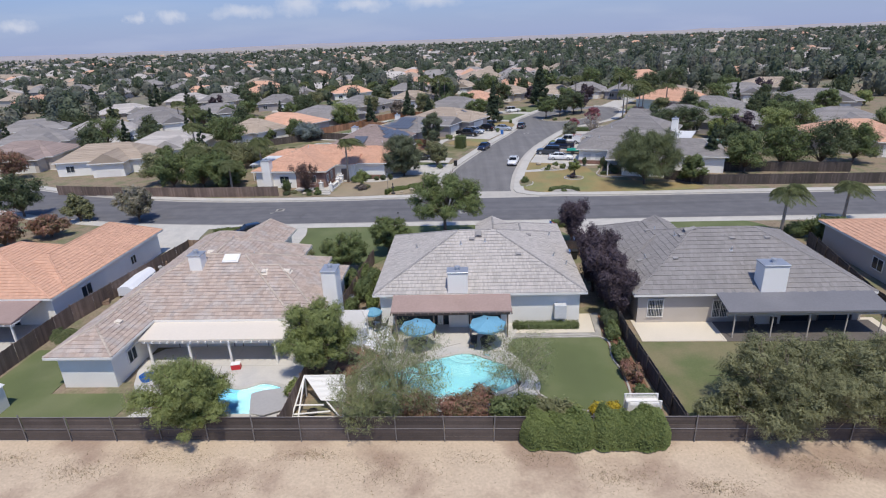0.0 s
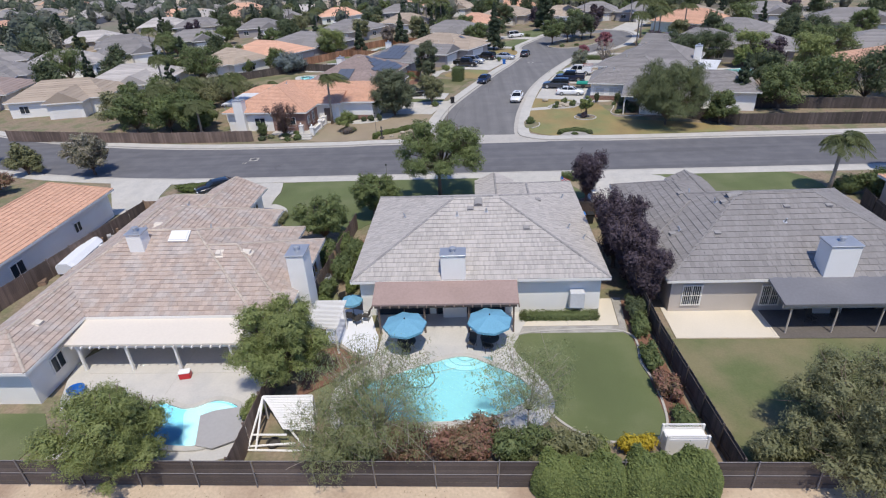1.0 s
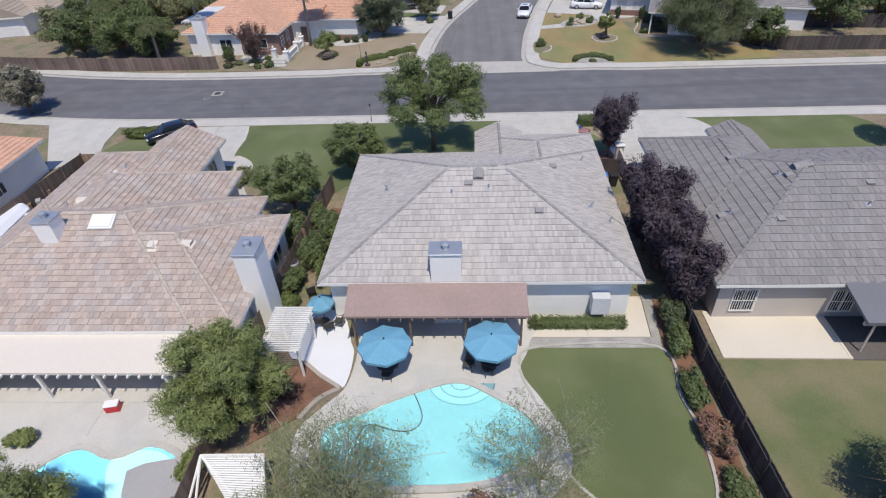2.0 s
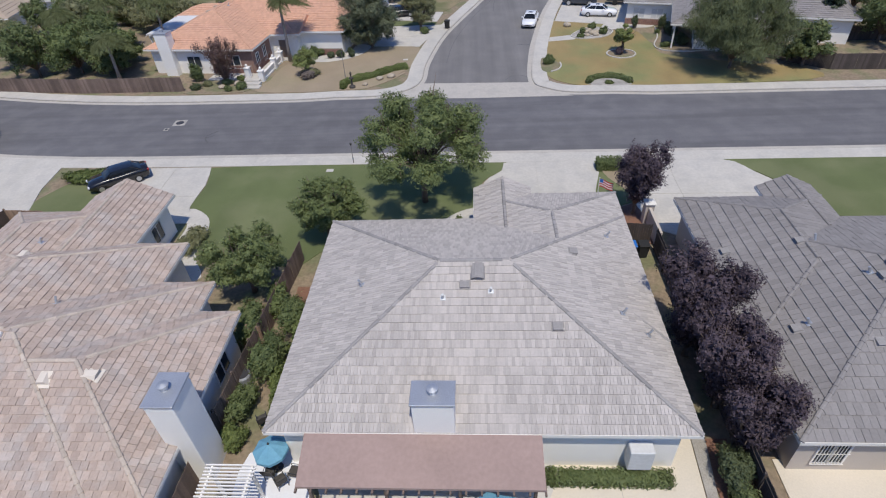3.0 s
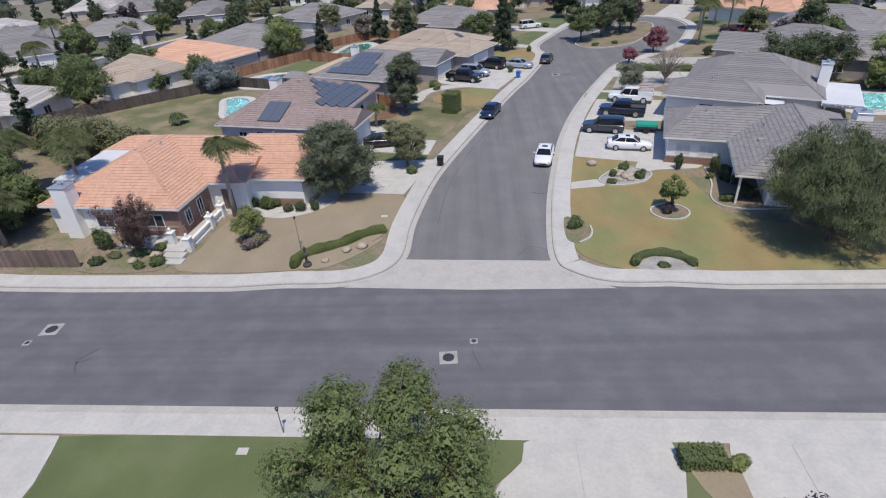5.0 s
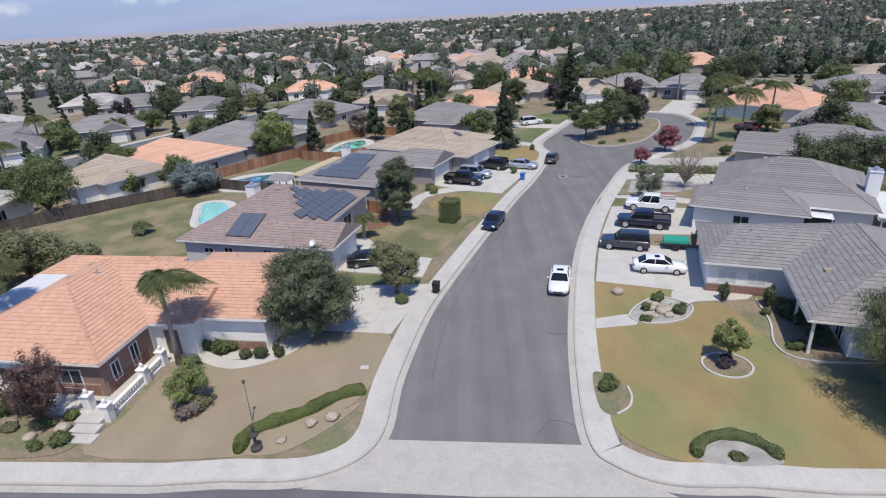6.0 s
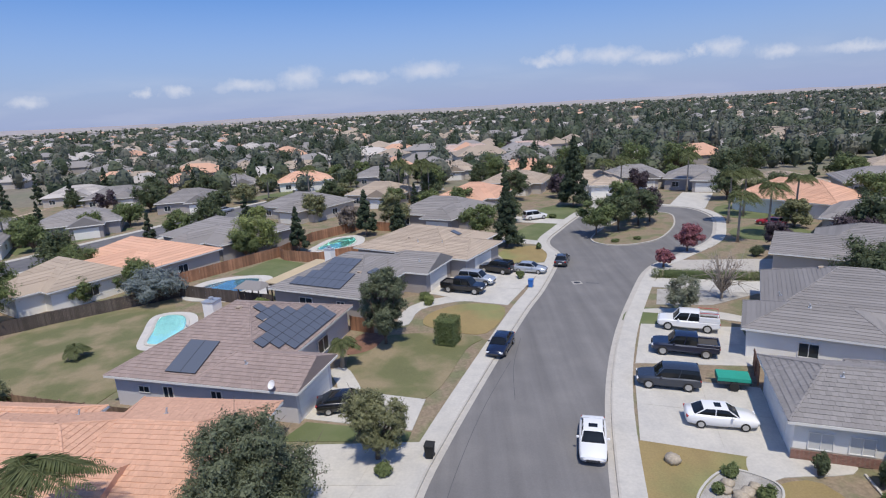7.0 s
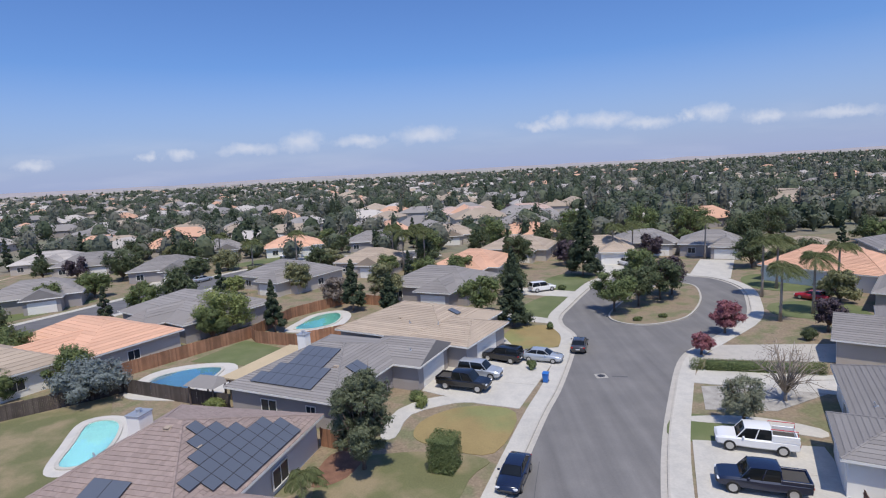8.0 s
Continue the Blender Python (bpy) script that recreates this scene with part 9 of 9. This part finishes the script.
for x, y, seed, rx, ry, h, lf, lab in [
    (-3.4, 28.8, 1, 2.2, 1.3, 2.5, "red", "red-tipped photinia shrub by the fence"), (-0.6, 28.8, 2, 2.4, 1.3, 2.6, "red", "red-tipped photinia shrub by the fence"), (2.4, 28.8, 3, 2.0, 1.2, 2.2, "mid", "green shrub by the fence"), (-6.8, 28.2, 4, 2.4, 1.4, 2.4, "wispy", "feathery shrub by the fence"),
    (4.6, 29.0, 5, 1.8, 1.2, 1.8, "olive", "grey-green shrub by the fence"), (6.0, 28.9, 51, 0.9, 0.7, 1.2, "bright", "yellow-green shrub by the fence"), (8.2, 29.0, 8, 1.15, 0.7, 1.35, "yellow", "yellow-flowering shrub by the lawn"),
    (-12.9, 31.6, 9, 1.0, 1.0, 1.3, "bright", "yellow-green shrub by the garden fence"), (10.9, 36.0, 10, 0.7, 1.6, 1.2, "mid", "green shrub along the side fence"), (11.0, 33.4, 11, 0.8, 1.3, 1.4, "red", "red-leaved shrub along the side fence"), (10.9, 39.4, 12, 0.8, 1.6, 1.4, "mid", "green shrub along the side fence"), (11.2, 31.0, 13, 0.9, 1.2, 1.0, "mid", "green shrub along the side fence"),
    (14.6, 28.6, 161, 1.6, 1.2, 2.2, "olive", "sprawling olive-green shrub by the back fence"), (16.2, 29.0, 162, 1.5, 1.2, 2.8, "olive", "sprawling olive-green shrub by the back fence"), (11.2, 40.9, 14, 0.9, 1.3, 1.6, "dark", "green shrub along the side fence"), (-11.3, 44.4, 154, 0.8, 1.4, 1.6, "mid", "dense green shrub between the houses"), (-11.4, 51.6, 155, 0.9, 1.5, 1.8, "lime", "dense green shrub between the houses"), (-11.2, 42.4, 156, 0.7, 1.0, 1.2, "ivy", "dense green shrub between the houses"), (-31.5, 89.0, 157, 0.9, 0.7, 1.2, "silver", "pale grey-green shrub in the planting bed"), (-27.4, 87.6, 158, 0.8, 0.6, 0.7, "mid", "low green shrub in the planting bed"), (-29.8, 87.2, 159, 0.7, 0.5, 0.6, "olive", "low dry shrub in the planting bed"), (-26.2, 88.2, 160, 0.5, 0.5, 0.8, "ivy", "low green shrub in the planting bed"), (-10.5, 46.9, 15, 1.15, 2.0, 2.5, "mid", "tall green shrub between the houses"), (-10.2, 50.0, 16, 1.0, 1.8, 2.0, "mid", "tall green shrub between the houses"), (-9.6, 45.6, 151, 0.7, 2.0, 1.5, "ivy", "dense green shrub between the houses"), (-9.4, 48.8, 152, 0.7, 1.8, 1.4, "ivy", "dense green shrub between the houses"), (-12.4, 49.6, 153, 0.9, 1.8, 2.2, "mid", "tall green shrub between the houses"), (-9.6, 36.2, 17, 1.0, 0.7, 0.7, "red", "low plants in a red mulch bed"),
    (-18.4, 88.4, 18, 1.2, 0.9, 1.0, "bare", "sparse grey shrub on the dry lawn"), (-31.3, 88.7, 163, 0.9, 0.7, 2.3, "mid", "tall green shrub in the planting bed"), (-20.8, 93.6, 19, 0.8, 0.8, 1.1, "mid", "green shrub by the garden wall"), (-18.8, 89.2, 191, 1.6, 1.2, 0.9, "olive", "sprawling sparse shrub on the dry lawn"), (-20.8, 96.2, 192, 0.5, 0.5, 0.9, "mid", "clipped round shrub by the porch"), (-18.6, 96.0, 193, 0.45, 0.45, 0.8, "mid", "clipped round shrub by the garage"), (-25.4, 85.9, 20, 0.7, 0.6, 0.9, "mid", "clipped green shrub by the gate"), (-26.6, 85.6, 21, 0.6, 0.5, 0.7, "mid", "clipped green shrub by the gate"), (-30.6, 86.2, 22, 0.8, 0.5, 0.8, "dark", "green shrub in the planting bed"),
    (8.6, 90.4, 23, 0.9, 0.8, 1.0, "mid", "rounded green shrub by the pavement"), (14.2, 84.3, 243, 0.7, 0.4, 0.35, "mid", "flat green plant in the gravel bed"), (16.7, 92.6, 244, 0.75, 0.7, 0.95, "plum", "dense dark red shrub at the foot of the small tree"), (13.9, 100.5, 25, 0.45, 0.45, 0.8, "mid", "clipped ball shrub among rocks"), (16.3, 99.9, 26, 0.7, 0.7, 1.0, "mid", "clipped ball shrub among rocks"), (15.3, 102.0, 27, 0.6, 0.6, 0.9, "mid", "clipped ball shrub among rocks"), (13.4, 98.8, 28, 0.5, 0.4, 0.6, "mid", "clipped ball shrub among rocks"),
    (20.5, 101.9, 29, 0.55, 0.55, 1.6, "dark", "clipped column shrub by the house"), (23.7, 100.7, 30, 0.6, 0.6, 1.9, "dark", "clipped column shrub by the house"), (23.0, 94.6, 31, 1.2, 0.6, 0.7, "mid", "low clipped shrub by the house"), (24.2, 98.5, 32, 0.7, 1.9, 1.6, "dark", "shrub against the house wall"), (24.6, 95.2, 33, 1.0, 1.4, 1.2, "dark", "shrub against the house wall"), (22.9, 99.6, 34, 0.4, 0.5, 0.6, "mid", "low clipped shrub by the house"), (-6.2, 102.8, 33, 0.8, 0.7, 0.9, "mid", "low green shrub by the driveway"),
    (-15.9, 94.9, 34, 0.7, 0.5, 1.1, "dark", "rounded shrub under the garage wall"), (-17.2, 94.8, 35, 0.6, 0.5, 0.8, "dark", "rounded shrub under the garage wall"), (-14.6, 95.0, 36, 0.6, 0.5, 1.2, "dark", "rounded shrub under the garage wall"), (-19.4, 95.6, 37, 0.9, 0.7, 1.5, "mid", "bushy plant by the porch"),
    (-5.2, 134.5, 38, 0.8, 0.8, 1.2, "bright", "clipped shrub by the front walk"), (-5.9, 136.4, 39, 0.9, 0.9, 1.0, "mid", "clipped shrub by the front walk"), (6.4, 143.6, 40, 0.7, 0.7, 1.2, "mid", "clipped round shrub by the driveway"), (10.8, 158.6, 41, 0.6, 0.6, 1.0, "mid", "clipped round shrub on the lawn"), (17.0, 182.5, 42, 1.2, 0.9, 1.0, "mid", "clipped shrub on the lawn"),
    (23.4, 160.8, 43, 0.8, 0.6, 0.7, "mid", "low shrub on the street island"), (27.2, 161.8, 44, 0.9, 0.6, 0.7, "mid", "low shrub on the street island"), (40.4, 149.6, 45, 1.2, 0.9, 1.6, "dark", "dark shrub by the house"), (-32, 108.8, 46, 3.2, 0.7, 1.3, "mid", "dense shrub row behind the house"), (-25.6, 107.4, 47, 3.4, 0.7, 1.4, "dark", "dense shrub row behind the house"), (-46, 114, 48, 3.5, 1.6, 2.4, "dark", "dense dark shrub behind the wall"), (-52, 112.5, 49, 3.2, 1.8, 2.8, "mid", "dense shrub behind the wall"), (-26.6, 136.0, 50, 1.6, 1.2, 1.5, "bright", "bright green shrub behind the house"),
    (-19.6, 58.0, 51, 1.0, 1.8, 0.9, "olive", "low grey-green shrub by the house"), (-1.0, 58.6, 52, 0.5, 1.6, 1.1, "mid", "green shrub by the front walk"), (-32.2, 67.2, 53, 2.6, 1.3, 0.9, "ivy", "low rounded hedge by the driveway"), (12.6, 67.0, 54, 0.7, 0.5, 0.8, "bright", "spiky plants in the front bed"), (37.5, 61.8, 55, 2.4, 1.2, 2.0, "mid", "dense shrub by the front lawn"),
    (-22.0, 33.0, 56, 0.8, 0.6, 0.9, "bright", "yellow-green plant by the wall"), (-15.6, 101.6, 57, 0.6, 1.4, 0.9, "mid", "low shrub by the garage"), (44, 99, 58, 3.0, 1.4, 2.4, "dark", "dense shrub behind the fence"), (56, 100, 59, 3.0, 1.6, 2.6, "mid", "dense shrub behind the fence"), (33, 92.5, 60, 1.4, 1.0, 1.6, "dark", "dark shrub by the fence"),
]:
    shrub(lab, x, y, 700 + seed, rx, ry, h, lf, n=int(1500 + 2000 * min(3, rx * ry)), size=0.075)
for x, y, rx, ry, h, turn, lab in [(5.9, 40.9, 2.65, 0.36, 0.55, 0, "clipped green box hedge beside the slab"), (10.9, 67.2, 1.0, 0.5, 0.9, 0, "clipped green hedge by the pavement"), (-2.7, 123.4, 1.05, 1.05, 2.7, -20, "tall clipped square green shrub on the lawn"), (29.5, 140.4, 6.2, 0.6, 1.1, -14, "clipped green hedge along the driveway")]:
    shrub(lab, x, y, int(40 + x), rx, ry, h, "mid", n=int(2600 + 700 * rx + (6500 if h > 2 else 0)), size=0.07, turn=turn, boxy=True, name="hedge")


def hedge_run(label, line, w, h, leaf, n, size=0.06, soft=0.7):
    """One clipped hedge winding along a plan line."""
    rng = np.random.default_rng(77)
    root = thing("hedge", label, "hedge")
    pts = np.array(smooth(line, 8, False))
    seg = np.linalg.norm(np.diff(pts, axis=0), axis=1)
    at = np.concatenate([[0], np.cumsum(seg)])
    d = rng.uniform(0, at[-1], n)
    c = np.stack([np.interp(d, at, pts[:, 0]), np.interp(d, at, pts[:, 1])], 1)
    e = np.stack([np.interp(d + 0.05, at, pts[:, 0]), np.interp(d + 0.05, at, pts[:, 1])], 1) - np.stack([np.interp(d - 0.05, at, pts[:, 0]), np.interp(d - 0.05, at, pts[:, 1])], 1)
    e /= np.linalg.norm(e, axis=1, keepdims=True)
    a = rng.uniform(-0.25, math.pi + 0.25, n)
    bump = 1 + 0.10 * np.sin(d * 2.3) + 0.08 * np.sin(d * 5.1 + 1) * np.cos(a * 3) + rng.normal(size=n) * 0.05
    bump *= np.clip(np.minimum(d, at[-1] - d) / (0.45 * w), 0.0, 1.0) ** 0.4
    side = np.stack([-e[:, 1], e[:, 0]], 1)
    off = np.sign(np.cos(a)) * np.abs(np.cos(a)) ** soft * w / 2 * bump
    z = np.maximum(0.14, 0.1 + h * np.abs(np.maximum(np.sin(a), 0)) ** soft * bump)
    p = np.concatenate([c + side * off[:, None], z[:, None]], 1)
    out = np.concatenate([side * np.cos(a)[:, None], np.maximum(np.sin(a), 0.1)[:, None]], 1)
    v, f = leaf_quads(rng, p, size, 0, 0.55, out)
    fast_mesh("foliage", v, f, L[leaf], root)
    s = Shape()
    rings = []
    for i, q in enumerate(pts):
        g = pts[min(i + 1, len(pts) - 1)] - pts[max(i - 1, 0)]
        g = np.array([-g[1], g[0]]) / np.linalg.norm(g)
        k = 0.15 + 0.63 * min(1.0, min(at[i], at[-1] - at[i]) / (0.45 * w)) ** 0.5
        rings.append([(q[0] + g[0] * math.cos(b) * w / 2 * k, q[1] + g[1] * math.cos(b) * w / 2 * k, 0.05 + h * k * max(0.0, math.sin(b)) ** soft) for b in [math.pi * j / 8 for j in range(9)]])
    s.loft(rings)
    s.make("core", M["core_leaf"], root)
    return root


hedge_run("dense ivy mound growing over the back fence", [(2.6, 27.0), (4.0, 26.9), (5.4, 26.8), (7.2, 26.95)], 1.45, 1.9, "ivy", 26000, 0.075, 0.65)
hedge_run("dense ivy mound growing over the back fence", [(6.7, 26.95), (8.2, 26.85), (9.8, 26.85), (11.5, 27.0)], 1.5, 2.05, "ivy", 30000, 0.075, 0.6)
hedge_run("low winding clipped hedge on the corner", [(-13.9, 84.9), (-13.9, 86.2), (-13.2, 87.1), (-11.9, 87.8), (-10.6, 88.6), (-9.3, 89.8), (-8.2, 90.4), (-7.3, 90.5)], 0.68, 0.62, "ivy", 18000, 0.05)
hedge_run("low clipped hedge curving round the corner bed", [(12.0, 84.3), (12.5, 85.3), (13.6, 85.9), (14.9, 85.8), (15.9, 85.1), (16.4, 84.1)], 0.6, 0.5, "mid", 7000)

area("far_ground", [(-2600, 235), (2600, 235), (2600, 2300), (-2600, 2300)], 0.0, 0.02, "far_soil", "dull ground of the distant neighbourhood", "ground")
area("far_ground", [(-4600, 2300.1), (4600, 2300.1), (4600, 4700), (-4600, 4700)], 0.0, 0.02, "far_field", "pale dry fields at the horizon", "ground")
area("far_ground", [(-2600, 90), (-126, 90), (-126, 234.9), (-2600, 234.9)], 0.0, 0.02, "soil", "dull ground of the distant neighbourhood", "ground")
area("far_ground", [(140.1, 86), (2600, 86), (2600, 234.9), (140.1, 234.9)], 0.0, 0.02, "soil", "dull ground of the distant neighbourhood", "ground")


def far_hills():
    """Low dry hills that close the plain; their colour carries the distance haze."""
    xs = np.linspace(-4600, 4600, 161)
    h = [10 + 8 * (0.5 + noise.noise(Vector((x * 0.0011, 3, 0)))) + 6 * noise.noise(Vector((x * 0.006, 9, 0))) + (5 if x < 300 else 0) * min(1, (300 - x) / 900) for x in xs]
    y = [min(4850.0, (4870 ** 2 - x * x) ** 0.5 if abs(x) < 4860 else 100) for x in xs]
    s = Shape()
    s.loft([[(x, v - 420, 0.0) for x, v in zip(xs, y)], [(x, v - 190, q * 0.55) for x, v, q in zip(xs, y, h)], [(x, v, q) for x, v, q in zip(xs, y, h)]], closed=False)
    tagged(s.make("far_hills", M["far_hill"], smooth=True), "pale dry hills along the horizon", "hills", kind="structure")


far_hills()


# garden trees round the farther houses, from a few grown kinds
def garden_trees():
    rng = random.Random(8)
    kinds = []
    for i, (h, r, lf, lab) in enumerate([(6.2, 3.0, "mid", "leafy green garden tree"), (7.4, 3.4, "dark", "dark green garden tree"), (5.0, 2.4, "olive", "grey-green garden tree"), (8.6, 2.0, "pine", "narrow dark evergreen garden tree"), (4.4, 2.2, "bright", "bright green garden tree"), (5.4, 2.6, "plum", "purple-leaved garden tree")]):
        kinds.append(tree(lab + " beside a house", (-140, -134, -136, -131, -144, -128)[i], (92, 100, 112, 126, 120, 140)[i], 950 + i, h, r, lf, n=3000, size=0.19, base=0.12, clumps=18, shape="cone" if lf == "pine" else "round", shell=0.4, airy=1.0))
    lines = [Vector(p) for p in BACK] + [Vector(p) for p in KERB_W + KERB_E]
    taken = [(Vector((x, y)), max(w, d) * 0.5 + 2.0) for x, y, _, w, d, _, _ in FAR]
    for x, y, rz, w, d, _, _ in FAR:
        for k in range(5):
            a = rng.uniform(0, math.tau)
            p = Vector((x + (w * 0.5 + 4.5) * math.cos(a), y + (d * 0.5 + 4.5) * math.sin(a)))
            if min((p - q).length for q in lines) < 8.5 or any((p - c).length < r for c, r in taken) or p.y < 95 or (-58 < p.x < -30 and 110 < p.y < 150) or abs(p.x) < 30 and p.y < 175 or 15 < p.x < 48 and p.y < 200:
                continue
            taken.append((p, 3.0))
            s = rng.uniform(0.75, 1.15)
            copy_thing(kinds[rng.choice([0, 0, 1, 1, 1, 2, 3, 3, 4, 5])], pose(p.x, p.y, 0.08, 0, 0, rng.uniform(0, 360)) @ Matrix.Scale(s, 4))


garden_trees()


# far neighbourhood: woods and roofs to the horizon
def far_neighbourhood():
    rng = np.random.default_rng(11)
    cx, cy, hh, rr = [], [], [], []
    for y0, y1, n, half in ((238, 330, 420, 0.95), (330, 520, 1150, 0.95), (520, 900, 2500, 0.95), (900, 1600, 2900, 0.95), (1600, 2300, 1300, 0.95)):
        y = rng.uniform(y0, y1, n)
        x = rng.uniform(-half, half, n) * y
        keep = rng.random(n) < np.clip(1.02 - 0.4 * (y / 2300) + 0.55 * x / y, 0.3, 1)
        x, y, n = x[keep], y[keep], int(keep.sum())
        cx.append(x), cy.append(y), hh.append(rng.uniform(4.5, 10.5, n)), rr.append(rng.uniform(2.2, 5.0, n) * (1 + y / 2200))
    for x0, x1, y0, y1, n in ((-230, -125, 60, 240, 110), (115, 260, 60, 240, 130)):
        cx.append(rng.uniform(x0, x1, n)), cy.append(rng.uniform(y0, y1, n)), hh.append(rng.uniform(5, 10, n)), rr.append(rng.uniform(2.2, 4.6, n))
    n = 170
    cx.append(rng.uniform(40, 190, n)), cy.append(rng.uniform(252, 430, n)), hh.append(rng.uniform(7, 12, n)), rr.append(rng.uniform(3.6, 6.0, n))
    cx, cy, hh, rr = map(np.concatenate, (cx, cy, hh, rr))
    keep = ~((cx > -36) & (cx < 52) & (cy > 292) & (cy < 348)) & ~((np.hypot(cx + 75.9, cy - 111.6) < 14) | (np.hypot(cx + 70.6, cy - 126.6) < 14))
    cx, cy, hh, rr = cx[keep], cy[keep], hh[keep], rr[keep]
    tall = rng.random(len(cx)) < 0.18
    rr[tall] *= 0.55
    hh[tall] *= 1.35
    pick = rng.integers(0, 4, len(cx))
    for k, lf in enumerate(("wood_dark", "wood_mid", "wood_hazy", "pine")):
        vs, hearts = [], Shape()
        for i in np.nonzero(pick == k)[0]:
            near = cy[i] < 520
            m = 150 if near else 50 if cy[i] < 1200 else 18
            size = (0.5 if near else 0.85 if cy[i] < 1200 else 1.8)
            d = rng.normal(size=(m, 3))
            d /= np.linalg.norm(d, axis=1, keepdims=True)
            lump = 1 + 0.25 * np.sin(d[:, 0] * 4 + i) * np.cos(d[:, 1] * 3 + i * 2)
            r = rng.uniform(0.7, 1.0, m) * lump
            g = rng.uniform(0.50, 0.66)
            hearts.lathe([(0.15 * rr[i], 0.02 * hh[i]), (rr[i] * g, 0.24 * hh[i]), (rr[i] * g * 1.08, 0.5 * hh[i]), (rr[i] * g * 0.72, 0.74 * hh[i]), (0.1 * rr[i], 0.86 * hh[i])], (cx[i], cy[i], 0), 5)
            p = d * r[:, None] * np.array([rr[i], rr[i], hh[i] * 0.46]) + np.array([cx[i], cy[i], hh[i] * 0.5])
            v, _ = leaf_quads(rng, p, size, 0, 0.7, d)
            vs.append(v)
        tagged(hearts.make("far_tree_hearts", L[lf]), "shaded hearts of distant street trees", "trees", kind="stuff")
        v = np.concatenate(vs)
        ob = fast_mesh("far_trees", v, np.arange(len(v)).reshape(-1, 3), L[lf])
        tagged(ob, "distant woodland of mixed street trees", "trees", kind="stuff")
    for k, (tl, share) in enumerate((("tile_slate", 0.32), ("tile_beige", 0.3), ("tile_orange", 0.13), ("tile_grey", 0.25))):
        roofs, walls = Shape(), Shape()
        for y0, y1, n in ((262, 330, 66), (330, 520, 200), (520, 900, 280), (900, 1600, 260), (1600, 2600, 240)):
            for _ in range(int(n * share)):
                y = rng.uniform(y0, y1)
                x = rng.uniform(-0.95, 0.95) * y
                q = pose(x, y, 0, 0, 0, rng.choice([0, 90]) + rng.uniform(-25, 25))
                w, d, z = rng.uniform(7, 11), rng.uniform(5.5, 7.5), rng.uniform(5.4, 6.6)
                walls.box(-w + 0.5, -d + 0.5, 0, w - 0.5, d - 0.5, 2.9, q)
                roofs.add([q @ Vector(p) for p in ((-w, -d, 2.9), (w, -d, 2.9), (w, d, 2.9), (-w, d, 2.9), (-w + d, 0, z), (w - d, 0, z))], [(0, 1, 5, 4), (2, 3, 4, 5), (1, 2, 5), (3, 0, 4), (3, 2, 1, 0)])
        tagged(roofs.make("far_roofs", M[tl]), "distant tiled house roofs among trees", "houses", kind="stuff")
        tagged(walls.make("far_walls", M["stucco" if k % 2 else "stucco_grey"]), "distant stucco house walls among trees", "houses", kind="stuff")


far_neighbourhood()
weeds()
